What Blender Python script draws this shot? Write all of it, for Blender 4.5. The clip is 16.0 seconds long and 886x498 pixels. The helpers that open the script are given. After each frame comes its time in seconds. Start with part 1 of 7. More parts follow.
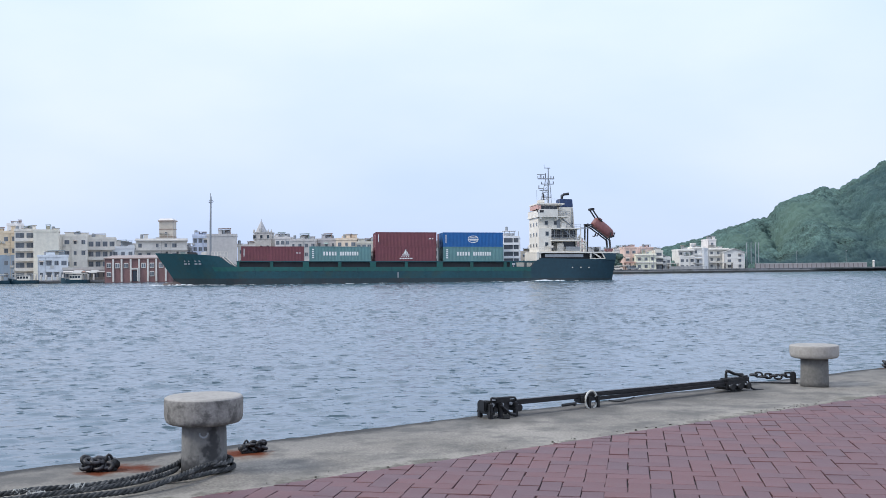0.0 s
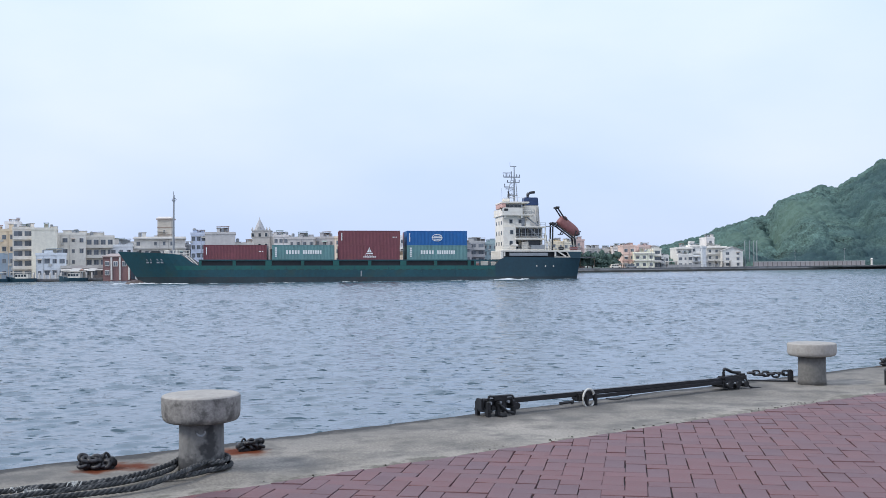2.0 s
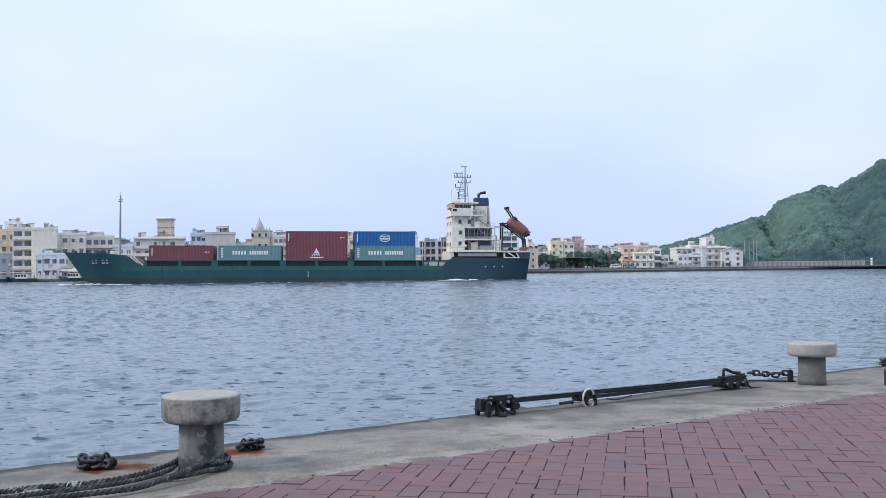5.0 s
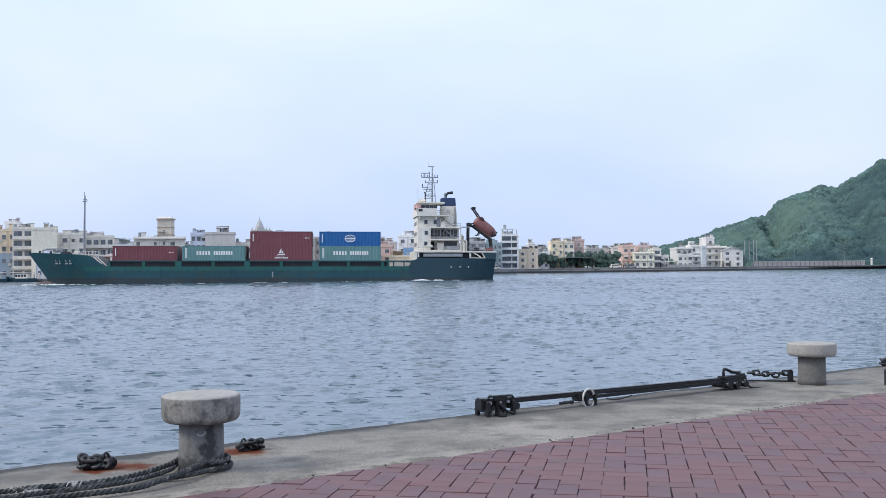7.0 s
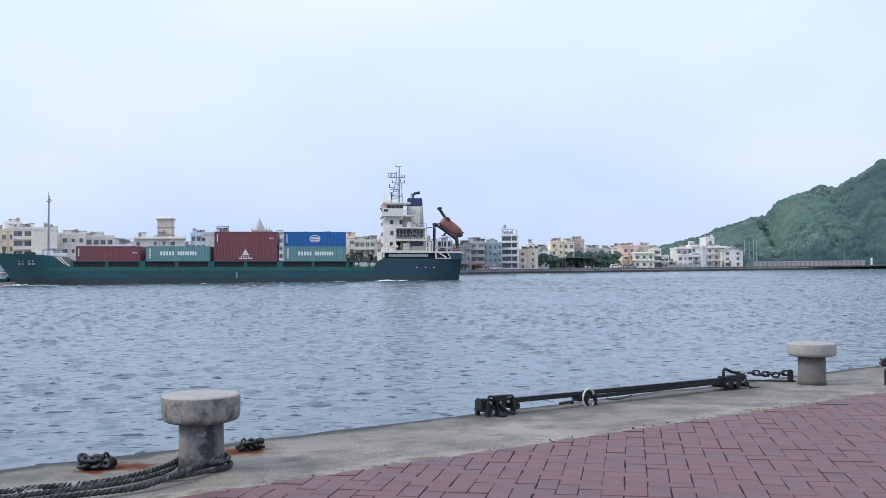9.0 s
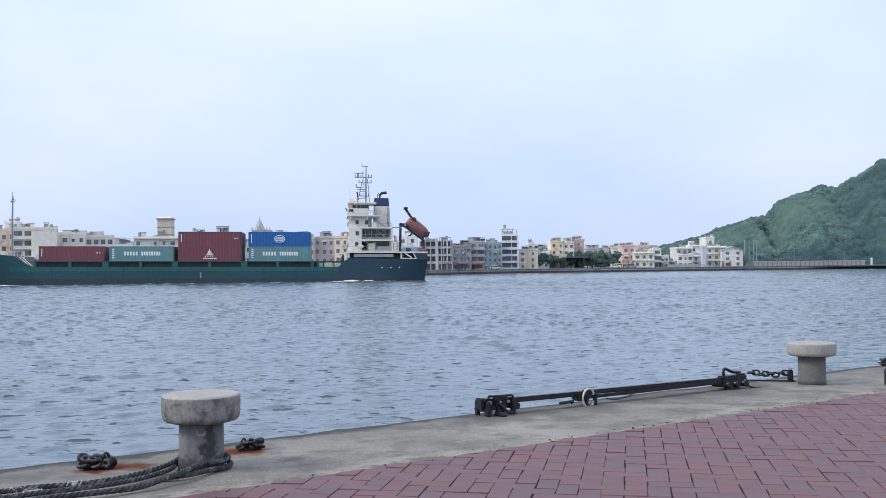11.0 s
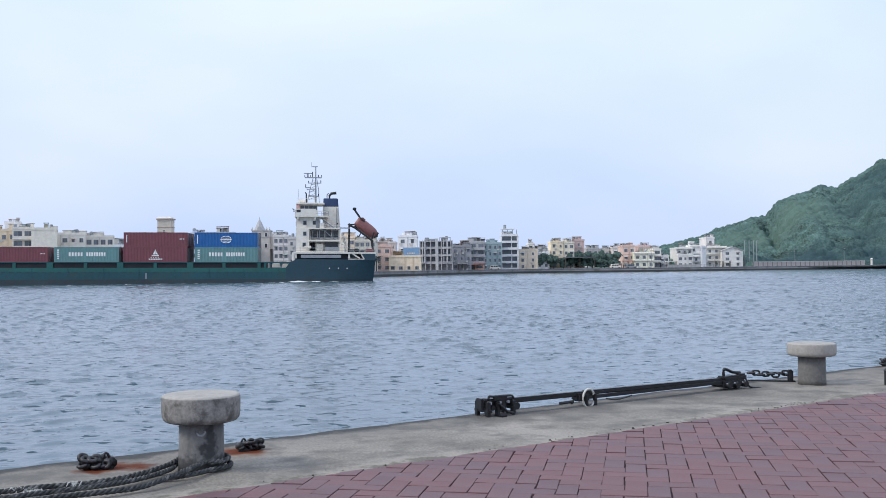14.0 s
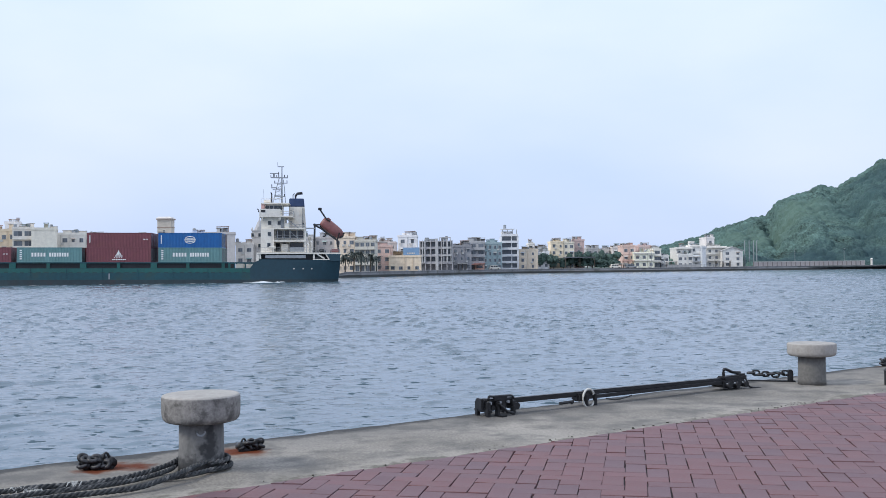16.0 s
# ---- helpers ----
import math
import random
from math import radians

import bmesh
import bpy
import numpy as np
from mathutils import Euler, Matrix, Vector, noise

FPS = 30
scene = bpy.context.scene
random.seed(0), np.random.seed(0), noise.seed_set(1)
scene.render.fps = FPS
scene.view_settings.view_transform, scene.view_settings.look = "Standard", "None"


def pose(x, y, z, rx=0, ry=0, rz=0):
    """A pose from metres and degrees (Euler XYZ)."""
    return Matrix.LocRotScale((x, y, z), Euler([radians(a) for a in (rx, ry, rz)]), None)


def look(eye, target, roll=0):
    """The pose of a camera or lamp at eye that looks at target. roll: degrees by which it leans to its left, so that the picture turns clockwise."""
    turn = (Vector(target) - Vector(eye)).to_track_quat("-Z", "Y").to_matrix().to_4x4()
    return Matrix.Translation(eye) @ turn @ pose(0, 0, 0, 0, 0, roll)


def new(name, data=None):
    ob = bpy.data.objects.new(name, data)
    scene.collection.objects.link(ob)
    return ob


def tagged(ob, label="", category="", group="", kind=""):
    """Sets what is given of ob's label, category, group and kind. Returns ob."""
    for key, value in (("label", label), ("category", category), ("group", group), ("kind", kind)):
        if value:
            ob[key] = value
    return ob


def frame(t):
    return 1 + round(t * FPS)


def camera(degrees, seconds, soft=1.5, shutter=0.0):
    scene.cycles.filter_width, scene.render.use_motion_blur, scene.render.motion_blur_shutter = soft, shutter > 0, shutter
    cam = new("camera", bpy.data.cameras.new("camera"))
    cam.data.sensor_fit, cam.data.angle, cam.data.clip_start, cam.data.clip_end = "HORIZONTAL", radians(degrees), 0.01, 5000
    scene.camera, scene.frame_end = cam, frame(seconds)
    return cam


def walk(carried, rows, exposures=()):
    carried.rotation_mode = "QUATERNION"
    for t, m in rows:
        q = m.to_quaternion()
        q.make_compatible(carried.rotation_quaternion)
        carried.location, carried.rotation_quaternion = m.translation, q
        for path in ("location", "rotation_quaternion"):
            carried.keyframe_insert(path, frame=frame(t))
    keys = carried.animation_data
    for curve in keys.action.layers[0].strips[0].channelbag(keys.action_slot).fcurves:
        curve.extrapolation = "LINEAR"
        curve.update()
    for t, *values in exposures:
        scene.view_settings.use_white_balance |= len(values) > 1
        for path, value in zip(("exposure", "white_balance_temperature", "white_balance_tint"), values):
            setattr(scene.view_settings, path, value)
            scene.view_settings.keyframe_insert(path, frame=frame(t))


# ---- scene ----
EYE = (0.0, 0.0, 2.47)      # the water lies at z = 0, the quay's top at 1.353
QUAY = 1.353


def aim(dx, dy, sx=0.0):
    """Camera pose: small turns of the held phone, in thousandths of the distance."""
    return look((EYE[0] + sx, EYE[1], EYE[2]),
                (EYE[0] + sx - dx * 0.0557, 100.0, EYE[2] + 1.894 + dy * 0.0557), -0.659)


cam = camera(47.2, 16.0, soft=0.6)
walk(cam, [
    (0.0, aim(3.0, 3.3, -0.006)), (0.5, aim(-0.2, 1.5, -0.004)), (1.0, aim(-1.6, 0.1, -0.004)), (1.5, aim(-1.5, 0.4, -0.004)),
    (2.0, aim(0.2, 0.0)), (2.5, aim(0.0, 0.0)), (3.0, aim(0.0, 1.5)), (3.5, aim(1.5, 1.5)), (4.0, aim(0.0, 0.4)),
    (6.5, aim(0, 0)), (9.0, aim(0, 0)), (11.5, aim(0, -0.4)), (12.0, aim(0, 0)), (14.0, aim(0, 0)),
    (15.0, aim(0.3, 0)), (16.0, aim(0, 0))], [(0.0, 0.19, 6250, 10), (2.0, 0.165, 6250, 10), (7.0, 0.145, 6250, 10), (16.0, 0.14, 6250, 10)])

# ---- sky and sun: a bright overcast, thinner over the left ----
SUN_HIGH, SUN_TURN = 42.0, -110.0
world = bpy.data.worlds.new("overcast_sky")
scene.world = world
world.use_nodes = True
wn, wl = world.node_tree.nodes, world.node_tree.links
wn.clear()
w_out = wn.new("ShaderNodeOutputWorld")
w_bg = wn.new("ShaderNodeBackground")
w_sky = wn.new("ShaderNodeTexSky")
w_sky.sky_type = "NISHITA"
w_sky.sun_disc = False
w_sky.sun_elevation, w_sky.sun_rotation = radians(SUN_HIGH), radians(SUN_TURN)
w_sky.dust_density = 2.0
w_co = wn.new("ShaderNodeTexCoord")
w_map = wn.new("ShaderNodeMapping")
w_map.inputs["Scale"].default_value = (1.0, 1.0, 2.6)
w_noise = wn.new("ShaderNodeTexNoise")
w_noise.inputs["Scale"].default_value = 2.2
w_noise.inputs["Detail"].default_value = 5.0
w_noise.inputs["Roughness"].default_value = 0.45
w_ramp = wn.new("ShaderNodeValToRGB")
w_ramp.color_ramp.elements[0].position, w_ramp.color_ramp.elements[1].position = 0.30, 0.72
w_ramp.color_ramp.elements[0].color = (0.82, 0.89, 0.98, 1)
w_ramp.color_ramp.elements[1].color = (1.11, 1.07, 1.065, 1)
w_mix = wn.new("ShaderNodeMixRGB")
w_mix.inputs["Fac"].default_value = 0.9
wl.new(w_co.outputs["Generated"], w_map.inputs["Vector"])
wl.new(w_map.outputs["Vector"], w_noise.inputs["Vector"])
wl.new(w_noise.outputs["Fac"], w_ramp.inputs["Fac"])
wl.new(w_sky.outputs["Color"], w_mix.inputs["Color1"])
w_sep = wn.new("ShaderNodeSeparateXYZ")
wl.new(w_co.outputs["Generated"], w_sep.inputs["Vector"])
w_high = wn.new("ShaderNodeValToRGB")        # paler cloud overhead, greyer towards the horizon
for at, colour in ((0.0, (6.55, 7.4, 9.25, 1)), (0.10, (7.1, 7.95, 9.9, 1)), (0.26, (8.0, 8.95, 10.75, 1)), (0.55, (10.0, 10.8, 12.4, 1)), (1.0, (11.2, 12.0, 13.4, 1))):
    el = w_high.color_ramp.elements[0] if at == 0 else w_high.color_ramp.elements[-1] if at == 1 else w_high.color_ramp.elements.new(at)
    el.color = colour
wl.new(w_sep.outputs["Z"], w_high.inputs["Fac"])
w_cloud = wn.new("ShaderNodeMixRGB")
w_cloud.blend_type = "MULTIPLY"
w_cloud.inputs["Fac"].default_value = 1.0
wl.new(w_high.outputs["Color"], w_cloud.inputs["Color1"])
wl.new(w_ramp.outputs["Color"], w_cloud.inputs["Color2"])
wl.new(w_cloud.outputs["Color"], w_mix.inputs["Color2"])
wl.new(w_mix.outputs["Color"], w_bg.inputs["Color"])
w_bg.inputs["Strength"].default_value = 0.1
wl.new(w_bg.outputs["Background"], w_out.inputs["Surface"])

sun_data = bpy.data.lights.new("sun", "SUN")
sun_data.energy, sun_data.angle, sun_data.color = 2.0, radians(16), (1.0, 0.92, 0.8)
sun = new("sun", sun_data)
sa, se = radians(SUN_TURN), radians(SUN_HIGH)
SUN_AT = Vector((math.sin(sa) * math.cos(se), math.cos(sa) * math.cos(se), math.sin(se)))
sun.matrix_world = look(SUN_AT * 50, (0, 0, 0))


# ---- materials ----
def surface(name, colour, rough=0.7, vary=0.25, grain=8.0, stain=0.6, bump=0.15, metal=0.0, stains=None, stain_amount=0.0, each=0.0, depth=0.01, spec=0.5, alt=None, drip=1.0, stain_from=(0.5, 0.72)):
    """A painted, mineral or metal surface: fine grain, broad patches, an optional stain colour, fine relief."""
    m = bpy.data.materials.new(name)
    m.use_nodes = True
    nt = m.node_tree
    n, l = nt.nodes, nt.links
    b = n["Principled BSDF"]
    co = n.new("ShaderNodeTexCoord")
    fine, broad = n.new("ShaderNodeTexNoise"), n.new("ShaderNodeTexNoise")
    fine.inputs["Scale"].default_value, fine.inputs["Detail"].default_value = grain, 6
    broad.inputs["Scale"].default_value, broad.inputs["Detail"].default_value = stain, 4
    l.new(co.outputs["Object"], fine.inputs["Vector"])
    l.new(co.outputs["Object"], broad.inputs["Vector"])
    add = n.new("ShaderNodeMath")
    add.operation = "ADD"
    l.new(fine.outputs["Fac"], add.inputs[0])
    l.new(broad.outputs["Fac"], add.inputs[1])
    last = add
    if each:
        info, mul = n.new("ShaderNodeObjectInfo"), n.new("ShaderNodeMath")
        geo = n.new("ShaderNodeNewGeometry")
        both = n.new("ShaderNodeMath")
        both.operation = "ADD"
        l.new(info.outputs["Random"], both.inputs[0])
        l.new(geo.outputs["Random Per Island"], both.inputs[1])
        wrap = n.new("ShaderNodeMath")
        wrap.operation = "FRACT"
        l.new(both.outputs[0], wrap.inputs[0])
        mul.operation = "MULTIPLY_ADD"
        mul.inputs[1].default_value, mul.inputs[2].default_value = each, -each / 2
        l.new(wrap.outputs[0], mul.inputs[0])
        s2 = n.new("ShaderNodeMath")
        l.new(add.outputs[0], s2.inputs[0])
        l.new(mul.outputs[0], s2.inputs[1])
        last = s2
    ramp = n.new("ShaderNodeMapRange")
    ramp.inputs["From Min"].default_value, ramp.inputs["From Max"].default_value = 0.6, 1.4
    ramp.inputs["To Min"].default_value, ramp.inputs["To Max"].default_value = 1 - vary, 1 + vary
    l.new(last.outputs[0], ramp.inputs["Value"])
    tint = n.new("ShaderNodeVectorMath")
    tint.operation = "SCALE"
    tint.inputs[0].default_value = colour[:3]
    l.new(ramp.outputs["Result"], tint.inputs["Scale"])
    out = tint.outputs["Vector"]
    if alt:
        # a share of the pieces leans to a second colour
        again, share, amix, atint = n.new("ShaderNodeMath"), n.new("ShaderNodeMapRange"), n.new("ShaderNodeMixRGB"), n.new("ShaderNodeVectorMath")
        again.operation = "PINGPONG"
        again.inputs[1].default_value = 0.13
        l.new(wrap.outputs[0], again.inputs[0])
        share.inputs["From Min"].default_value, share.inputs["From Max"].default_value = 0.03, 0.12
        l.new(again.outputs[0], share.inputs["Value"])
        atint.operation = "SCALE"
        atint.inputs[0].default_value = alt
        l.new(ramp.outputs["Result"], atint.inputs["Scale"])
        l.new(share.outputs["Result"], amix.inputs["Fac"])
        l.new(out, amix.inputs["Color1"])
        l.new(atint.outputs["Vector"], amix.inputs["Color2"])
        out = amix.outputs["Color"]
    if stains:
        sn, sr, mx = n.new("ShaderNodeTexNoise"), n.new("ShaderNodeMapRange"), n.new("ShaderNodeMixRGB")
        sn.inputs["Scale"].default_value, sn.inputs["Detail"].default_value = stain * 2.3, 7
        sn.inputs["Roughness"].default_value = 0.65
        run = n.new("ShaderNodeMapping")
        run.inputs["Scale"].default_value = (1.0, 1.0, drip)
        l.new(co.outputs["Object"], run.inputs["Vector"])
        l.new(run.outputs["Vector"], sn.inputs["Vector"])
        sr.inputs["From Min"].default_value, sr.inputs["From Max"].default_value = stain_from
        sr.inputs["To Max"].default_value = stain_amount
        l.new(sn.outputs["Fac"], sr.inputs["Value"])
        l.new(sr.outputs["Result"], mx.inputs["Fac"])
        l.new(out, mx.inputs["Color1"])
        mx.inputs["Color2"].default_value = (*stains, 1)
        out = mx.outputs["Color"]
    l.new(out, b.inputs["Base Color"])
    rr = n.new("ShaderNodeMapRange")
    rr.inputs["To Min"].default_value, rr.inputs["To Max"].default_value = max(0.03, rough - 0.12), min(1, rough + 0.12)
    l.new(fine.outputs["Fac"], rr.inputs["Value"])
    l.new(rr.outputs["Result"], b.inputs["Roughness"])
    b.inputs["Metallic"].default_value = metal
    b.inputs["Specular IOR Level"].default_value = spec
    if bump:
        bp = n.new("ShaderNodeBump")
        bp.inputs["Strength"].default_value, bp.inputs["Distance"].default_value = bump, depth
        l.new(fine.outputs["Fac"], bp.inputs["Height"])
        l.new(bp.outputs["Normal"], b.inputs["Normal"])
    return m


def spots(m, places, colour, most=0.95, grain=9.0):
    """Stains and other ragged-bordered colour patches round each (x, y, z, radius)."""
    n, l = m.node_tree.nodes, m.node_tree.links
    b = n["Principled BSDF"]
    was = b.inputs["Base Color"].links[0].from_socket
    co, nz = n.new("ShaderNodeTexCoord"), n.new("ShaderNodeTexNoise")
    nz.inputs["Scale"].default_value, nz.inputs["Detail"].default_value = grain, 5
    l.new(co.outputs["Object"], nz.inputs["Vector"])
    for x, y, z, r in places:
        dist, warp, rng_, mix = n.new("ShaderNodeVectorMath"), n.new("ShaderNodeMath"), n.new("ShaderNodeMapRange"), n.new("ShaderNodeMixRGB")
        dist.operation = "DISTANCE"
        dist.inputs[1].default_value = (x, y, z)
        l.new(co.outputs["Object"], dist.inputs[0])
        warp.operation = "MULTIPLY_ADD"
        warp.inputs[1].default_value = -r * 1.5
        l.new(nz.outputs["Fac"], warp.inputs[0])
        l.new(dist.outputs["Value"], warp.inputs[2])
        rng_.inputs["From Min"].default_value, rng_.inputs["From Max"].default_value = -r * 0.35, r * 0.25
        rng_.inputs["To Min"].default_value, rng_.inputs["To Max"].default_value = most, 0.0
        l.new(warp.outputs[0], rng_.inputs["Value"])
        l.new(rng_.outputs["Result"], mix.inputs["Fac"])
        l.new(was, mix.inputs["Color1"])
        mix.inputs["Color2"].default_value = (*colour, 1)
        was = mix.outputs["Color"]
    l.new(was, b.inputs["Base Color"])


def leaf_surface(name, colour, vary=0.4, patch=0.08):
    m = surface(name, colour, 0.7, vary, 0.5, patch, 0, each=0.25, spec=0.15)
    # leaves let part of the light through
    n, l = m.node_tree.nodes, m.node_tree.links
    b = n["Principled BSDF"]
    tr, mx = n.new("ShaderNodeBsdfTranslucent"), n.new("ShaderNodeMixShader")
    mx.inputs["Fac"].default_value = 0.35
    l.new(b.inputs["Base Color"].links[0].from_socket, tr.inputs["Color"])
    l.new(b.outputs["BSDF"], mx.inputs[1])
    l.new(tr.outputs["BSDF"], mx.inputs[2])
    l.new(mx.outputs["Shader"], n["Material Output"].inputs["Surface"])
    return m


def pane_surface(name, colour, rough=0.08):
    return surface(name, colour, rough, 0.35, 0.5, 0.2, 0, each=0.8)


MAT = {
    "concrete": surface("quay_concrete", (0.219, 0.206, 0.184), 0.85, 0.5, 60, 1.3, 0.9, stains=(0.122, 0.119, 0.112), stain_amount=0.85, spec=0.12, stain_from=(0.46, 0.62), depth=0.006),
    "seawet": surface("seawall_wet_foot", (0.05, 0.052, 0.05), 0.7, 0.4, 2.5, 0.12, 0.4, stains=(0.03, 0.035, 0.025), stain_amount=0.8),
    "wall": surface("seawall_concrete", (0.215, 0.216, 0.222), 0.9, 0.3, 2.5, 0.12, 0.4, stains=(0.07, 0.075, 0.06), stain_amount=0.8),
    "bollard": surface("bollard_concrete", (0.31, 0.297, 0.276), 0.85, 0.2, 48, 6, 0.8, stains=(0.2, 0.19, 0.17), stain_amount=0.4, stain_from=(0.5, 0.64), depth=0.005),
    "bollard_side": surface("bollard_side_concrete", (0.205, 0.199, 0.188), 0.85, 0.42, 48, 6, 0.8, stains=(0.06, 0.058, 0.054), stain_amount=0.8, depth=0.005, stain_from=(0.47, 0.62)),
    "shaft": surface("bollard_shaft_concrete", (0.155, 0.155, 0.152), 0.85, 0.3, 45, 4, 0.8, stains=(0.08, 0.081, 0.082), stain_amount=0.5, drip=0.35, stain_from=(0.53, 0.62), depth=0.005),
    "brick": surface("red_paver", (0.13, 0.058, 0.061), 0.62, 0.26, 60, 2.2, 0.5, each=0.18, stains=(0.108, 0.07, 0.077), stain_amount=0.6, depth=0.003, spec=0.5, alt=(0.108, 0.059, 0.068)),
    "joint": surface("paver_joint", (0.052, 0.042, 0.041), 0.95, 0.4, 60, 3, 0.5),
    "iron": surface("black_iron", (0.014, 0.015, 0.017), 0.62, 0.5, 30, 4, 0.4, stains=(0.06, 0.03, 0.018), stain_amount=0.5, depth=0.004),
    "shaftplain": surface("bollard_smooth_shaft", (0.14, 0.137, 0.129), 0.85, 0.35, 45, 5, 0.5, stains=(0.10, 0.095, 0.085), stain_amount=0.6, drip=0.5, depth=0.004),
    "blackiron": surface("tarred_iron", (0.012, 0.0125, 0.0145), 0.42, 0.5, 40, 9, 0.5, depth=0.004, spec=0.4),
    "rope": surface("mooring_rope", (0.034, 0.037, 0.04), 0.9, 0.6, 90, 9, 0.7, stains=(0.19, 0.19, 0.187), stain_amount=0.75, depth=0.004, stain_from=(0.5, 0.66)),
    "twine": surface("frayed_twine", (0.4, 0.405, 0.39), 0.9, 0.3, 60, 6, 0.4),
    "moss": surface("dirt_and_moss", (0.035, 0.034, 0.024), 0.95, 0.5, 60, 8, 0.6, spec=0.1, depth=0.004),
    "whiterope": surface("white_rope", (0.5, 0.5, 0.47), 0.9, 0.2, 60, 6, 0.4),
    "teal": surface("hull_teal", (0.009, 0.062, 0.08), 0.5, 0.3, 1.6, 0.12, 0.08, stains=(0.03, 0.06, 0.05), stain_amount=0.7),
    "tealband": surface("hull_band_green", (0.012, 0.1, 0.092), 0.5, 0.25, 1.6, 0.15, 0.08, stains=(0.03, 0.07, 0.05), stain_amount=0.6),
    "poop": surface("poop_blue_green", (0.014, 0.05, 0.072), 0.5, 0.25, 1.6, 0.15, 0.08),
    "boot": surface("hull_boot_dark_red", (0.022, 0.04, 0.048), 0.6, 0.4, 1.5, 0.15, 0.1, stains=(0.05, 0.036, 0.036), stain_amount=0.6),
    "bulb": surface("bulb_red", (0.06, 0.044, 0.044), 0.6, 0.4, 2.0, 0.6, 0.1, stains=(0.4, 0.36, 0.32), stain_amount=0.6),
    "shipwhite": surface("ship_white_paint", (0.74, 0.705, 0.625), 0.5, 0.12, 2.5, 0.4, 0.06, stains=(0.45, 0.33, 0.22), stain_amount=0.3),
    "deck": surface("deck_dark", (0.05, 0.055, 0.06), 0.8, 0.3, 2, 0.3, 0.1),
    # town panes are paler than ship glass: distance haze put into their colour
    "farglass": pane_surface("town_window_glass", (0.13, 0.15, 0.175), 0.25),
    # pale flecks: bare wear plus bluish highlights put into the colour
    "chain": surface("worn_glint_chain_iron", (0.011, 0.011, 0.014), 0.45, 0.6, 60, 14, 0.7, stains=(0.11, 0.11, 0.125), stain_amount=0.22, depth=0.003, spec=0.5, stain_from=(0.52, 0.62)),
    "aircon": surface("air_conditioner_enamel", (0.5, 0.5, 0.48), 0.6, 0.2, 3, 0.8, 0.05),
    "dark": surface("dark_opening", (0.03, 0.032, 0.036), 0.85, 0.3, 2, 0.4, 0.05),
    "shipgrey": surface("ship_grey_steel", (0.26, 0.28, 0.3), 0.55, 0.2, 2, 0.3, 0.05),
    "navy": surface("funnel_navy", (0.02, 0.045, 0.12), 0.5, 0.2, 2, 0.4, 0.05),
    "boatred": surface("lifeboat_orange_red", (0.22, 0.085, 0.082), 0.5, 0.2, 2, 0.6, 0.05, stains=(0.25, 0.13, 0.1), stain_amount=0.6),
    "cred": surface("container_maroon", (0.185, 0.056, 0.068), 0.5, 0.18, 1.5, 0.3, 0.06, stains=(0.17, 0.06, 0.05), stain_amount=0.5),
    "cblue": surface("container_blue", (0.012, 0.115, 0.34), 0.45, 0.15, 1.5, 0.3, 0.06, stains=(0.03, 0.12, 0.28), stain_amount=0.4),
    "cgreen": surface("container_grey_green", (0.13, 0.26, 0.26), 0.5, 0.15, 1.5, 0.3, 0.06, stains=(0.12, 0.2, 0.19), stain_amount=0.5),
    "cwhite": surface("container_marking_white", (0.78, 0.78, 0.76), 0.6, 0.1, 2, 0.5, 0),
    "foam": surface("sea_foam", (0.6, 0.65, 0.68), 0.7, 0.2, 3, 0.6, 0.5, depth=0.1),
    "glass": pane_surface("dark_window_glass", (0.03, 0.04, 0.05)),
    "land": surface("shore_ground", (0.16, 0.155, 0.14), 0.95, 0.3, 0.6, 0.05, 0.2),
    "leaf": leaf_surface("shore_tree_leaves", (0.135, 0.205, 0.18), 0.4, 0.08),
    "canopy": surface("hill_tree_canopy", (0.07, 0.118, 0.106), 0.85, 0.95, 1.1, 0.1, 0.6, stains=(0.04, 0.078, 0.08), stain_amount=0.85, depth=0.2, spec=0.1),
    "leafdark": leaf_surface("palm_leaves", (0.115, 0.135, 0.125)),
    "bark": surface("tree_bark", (0.11, 0.09, 0.07), 0.95, 0.3, 3, 0.6, 0.4),
    "hillsoil": surface("hill_undergrowth", (0.06, 0.095, 0.08), 0.9, 0.45, 0.5, 0.03, 0.5, depth=0.4),
}


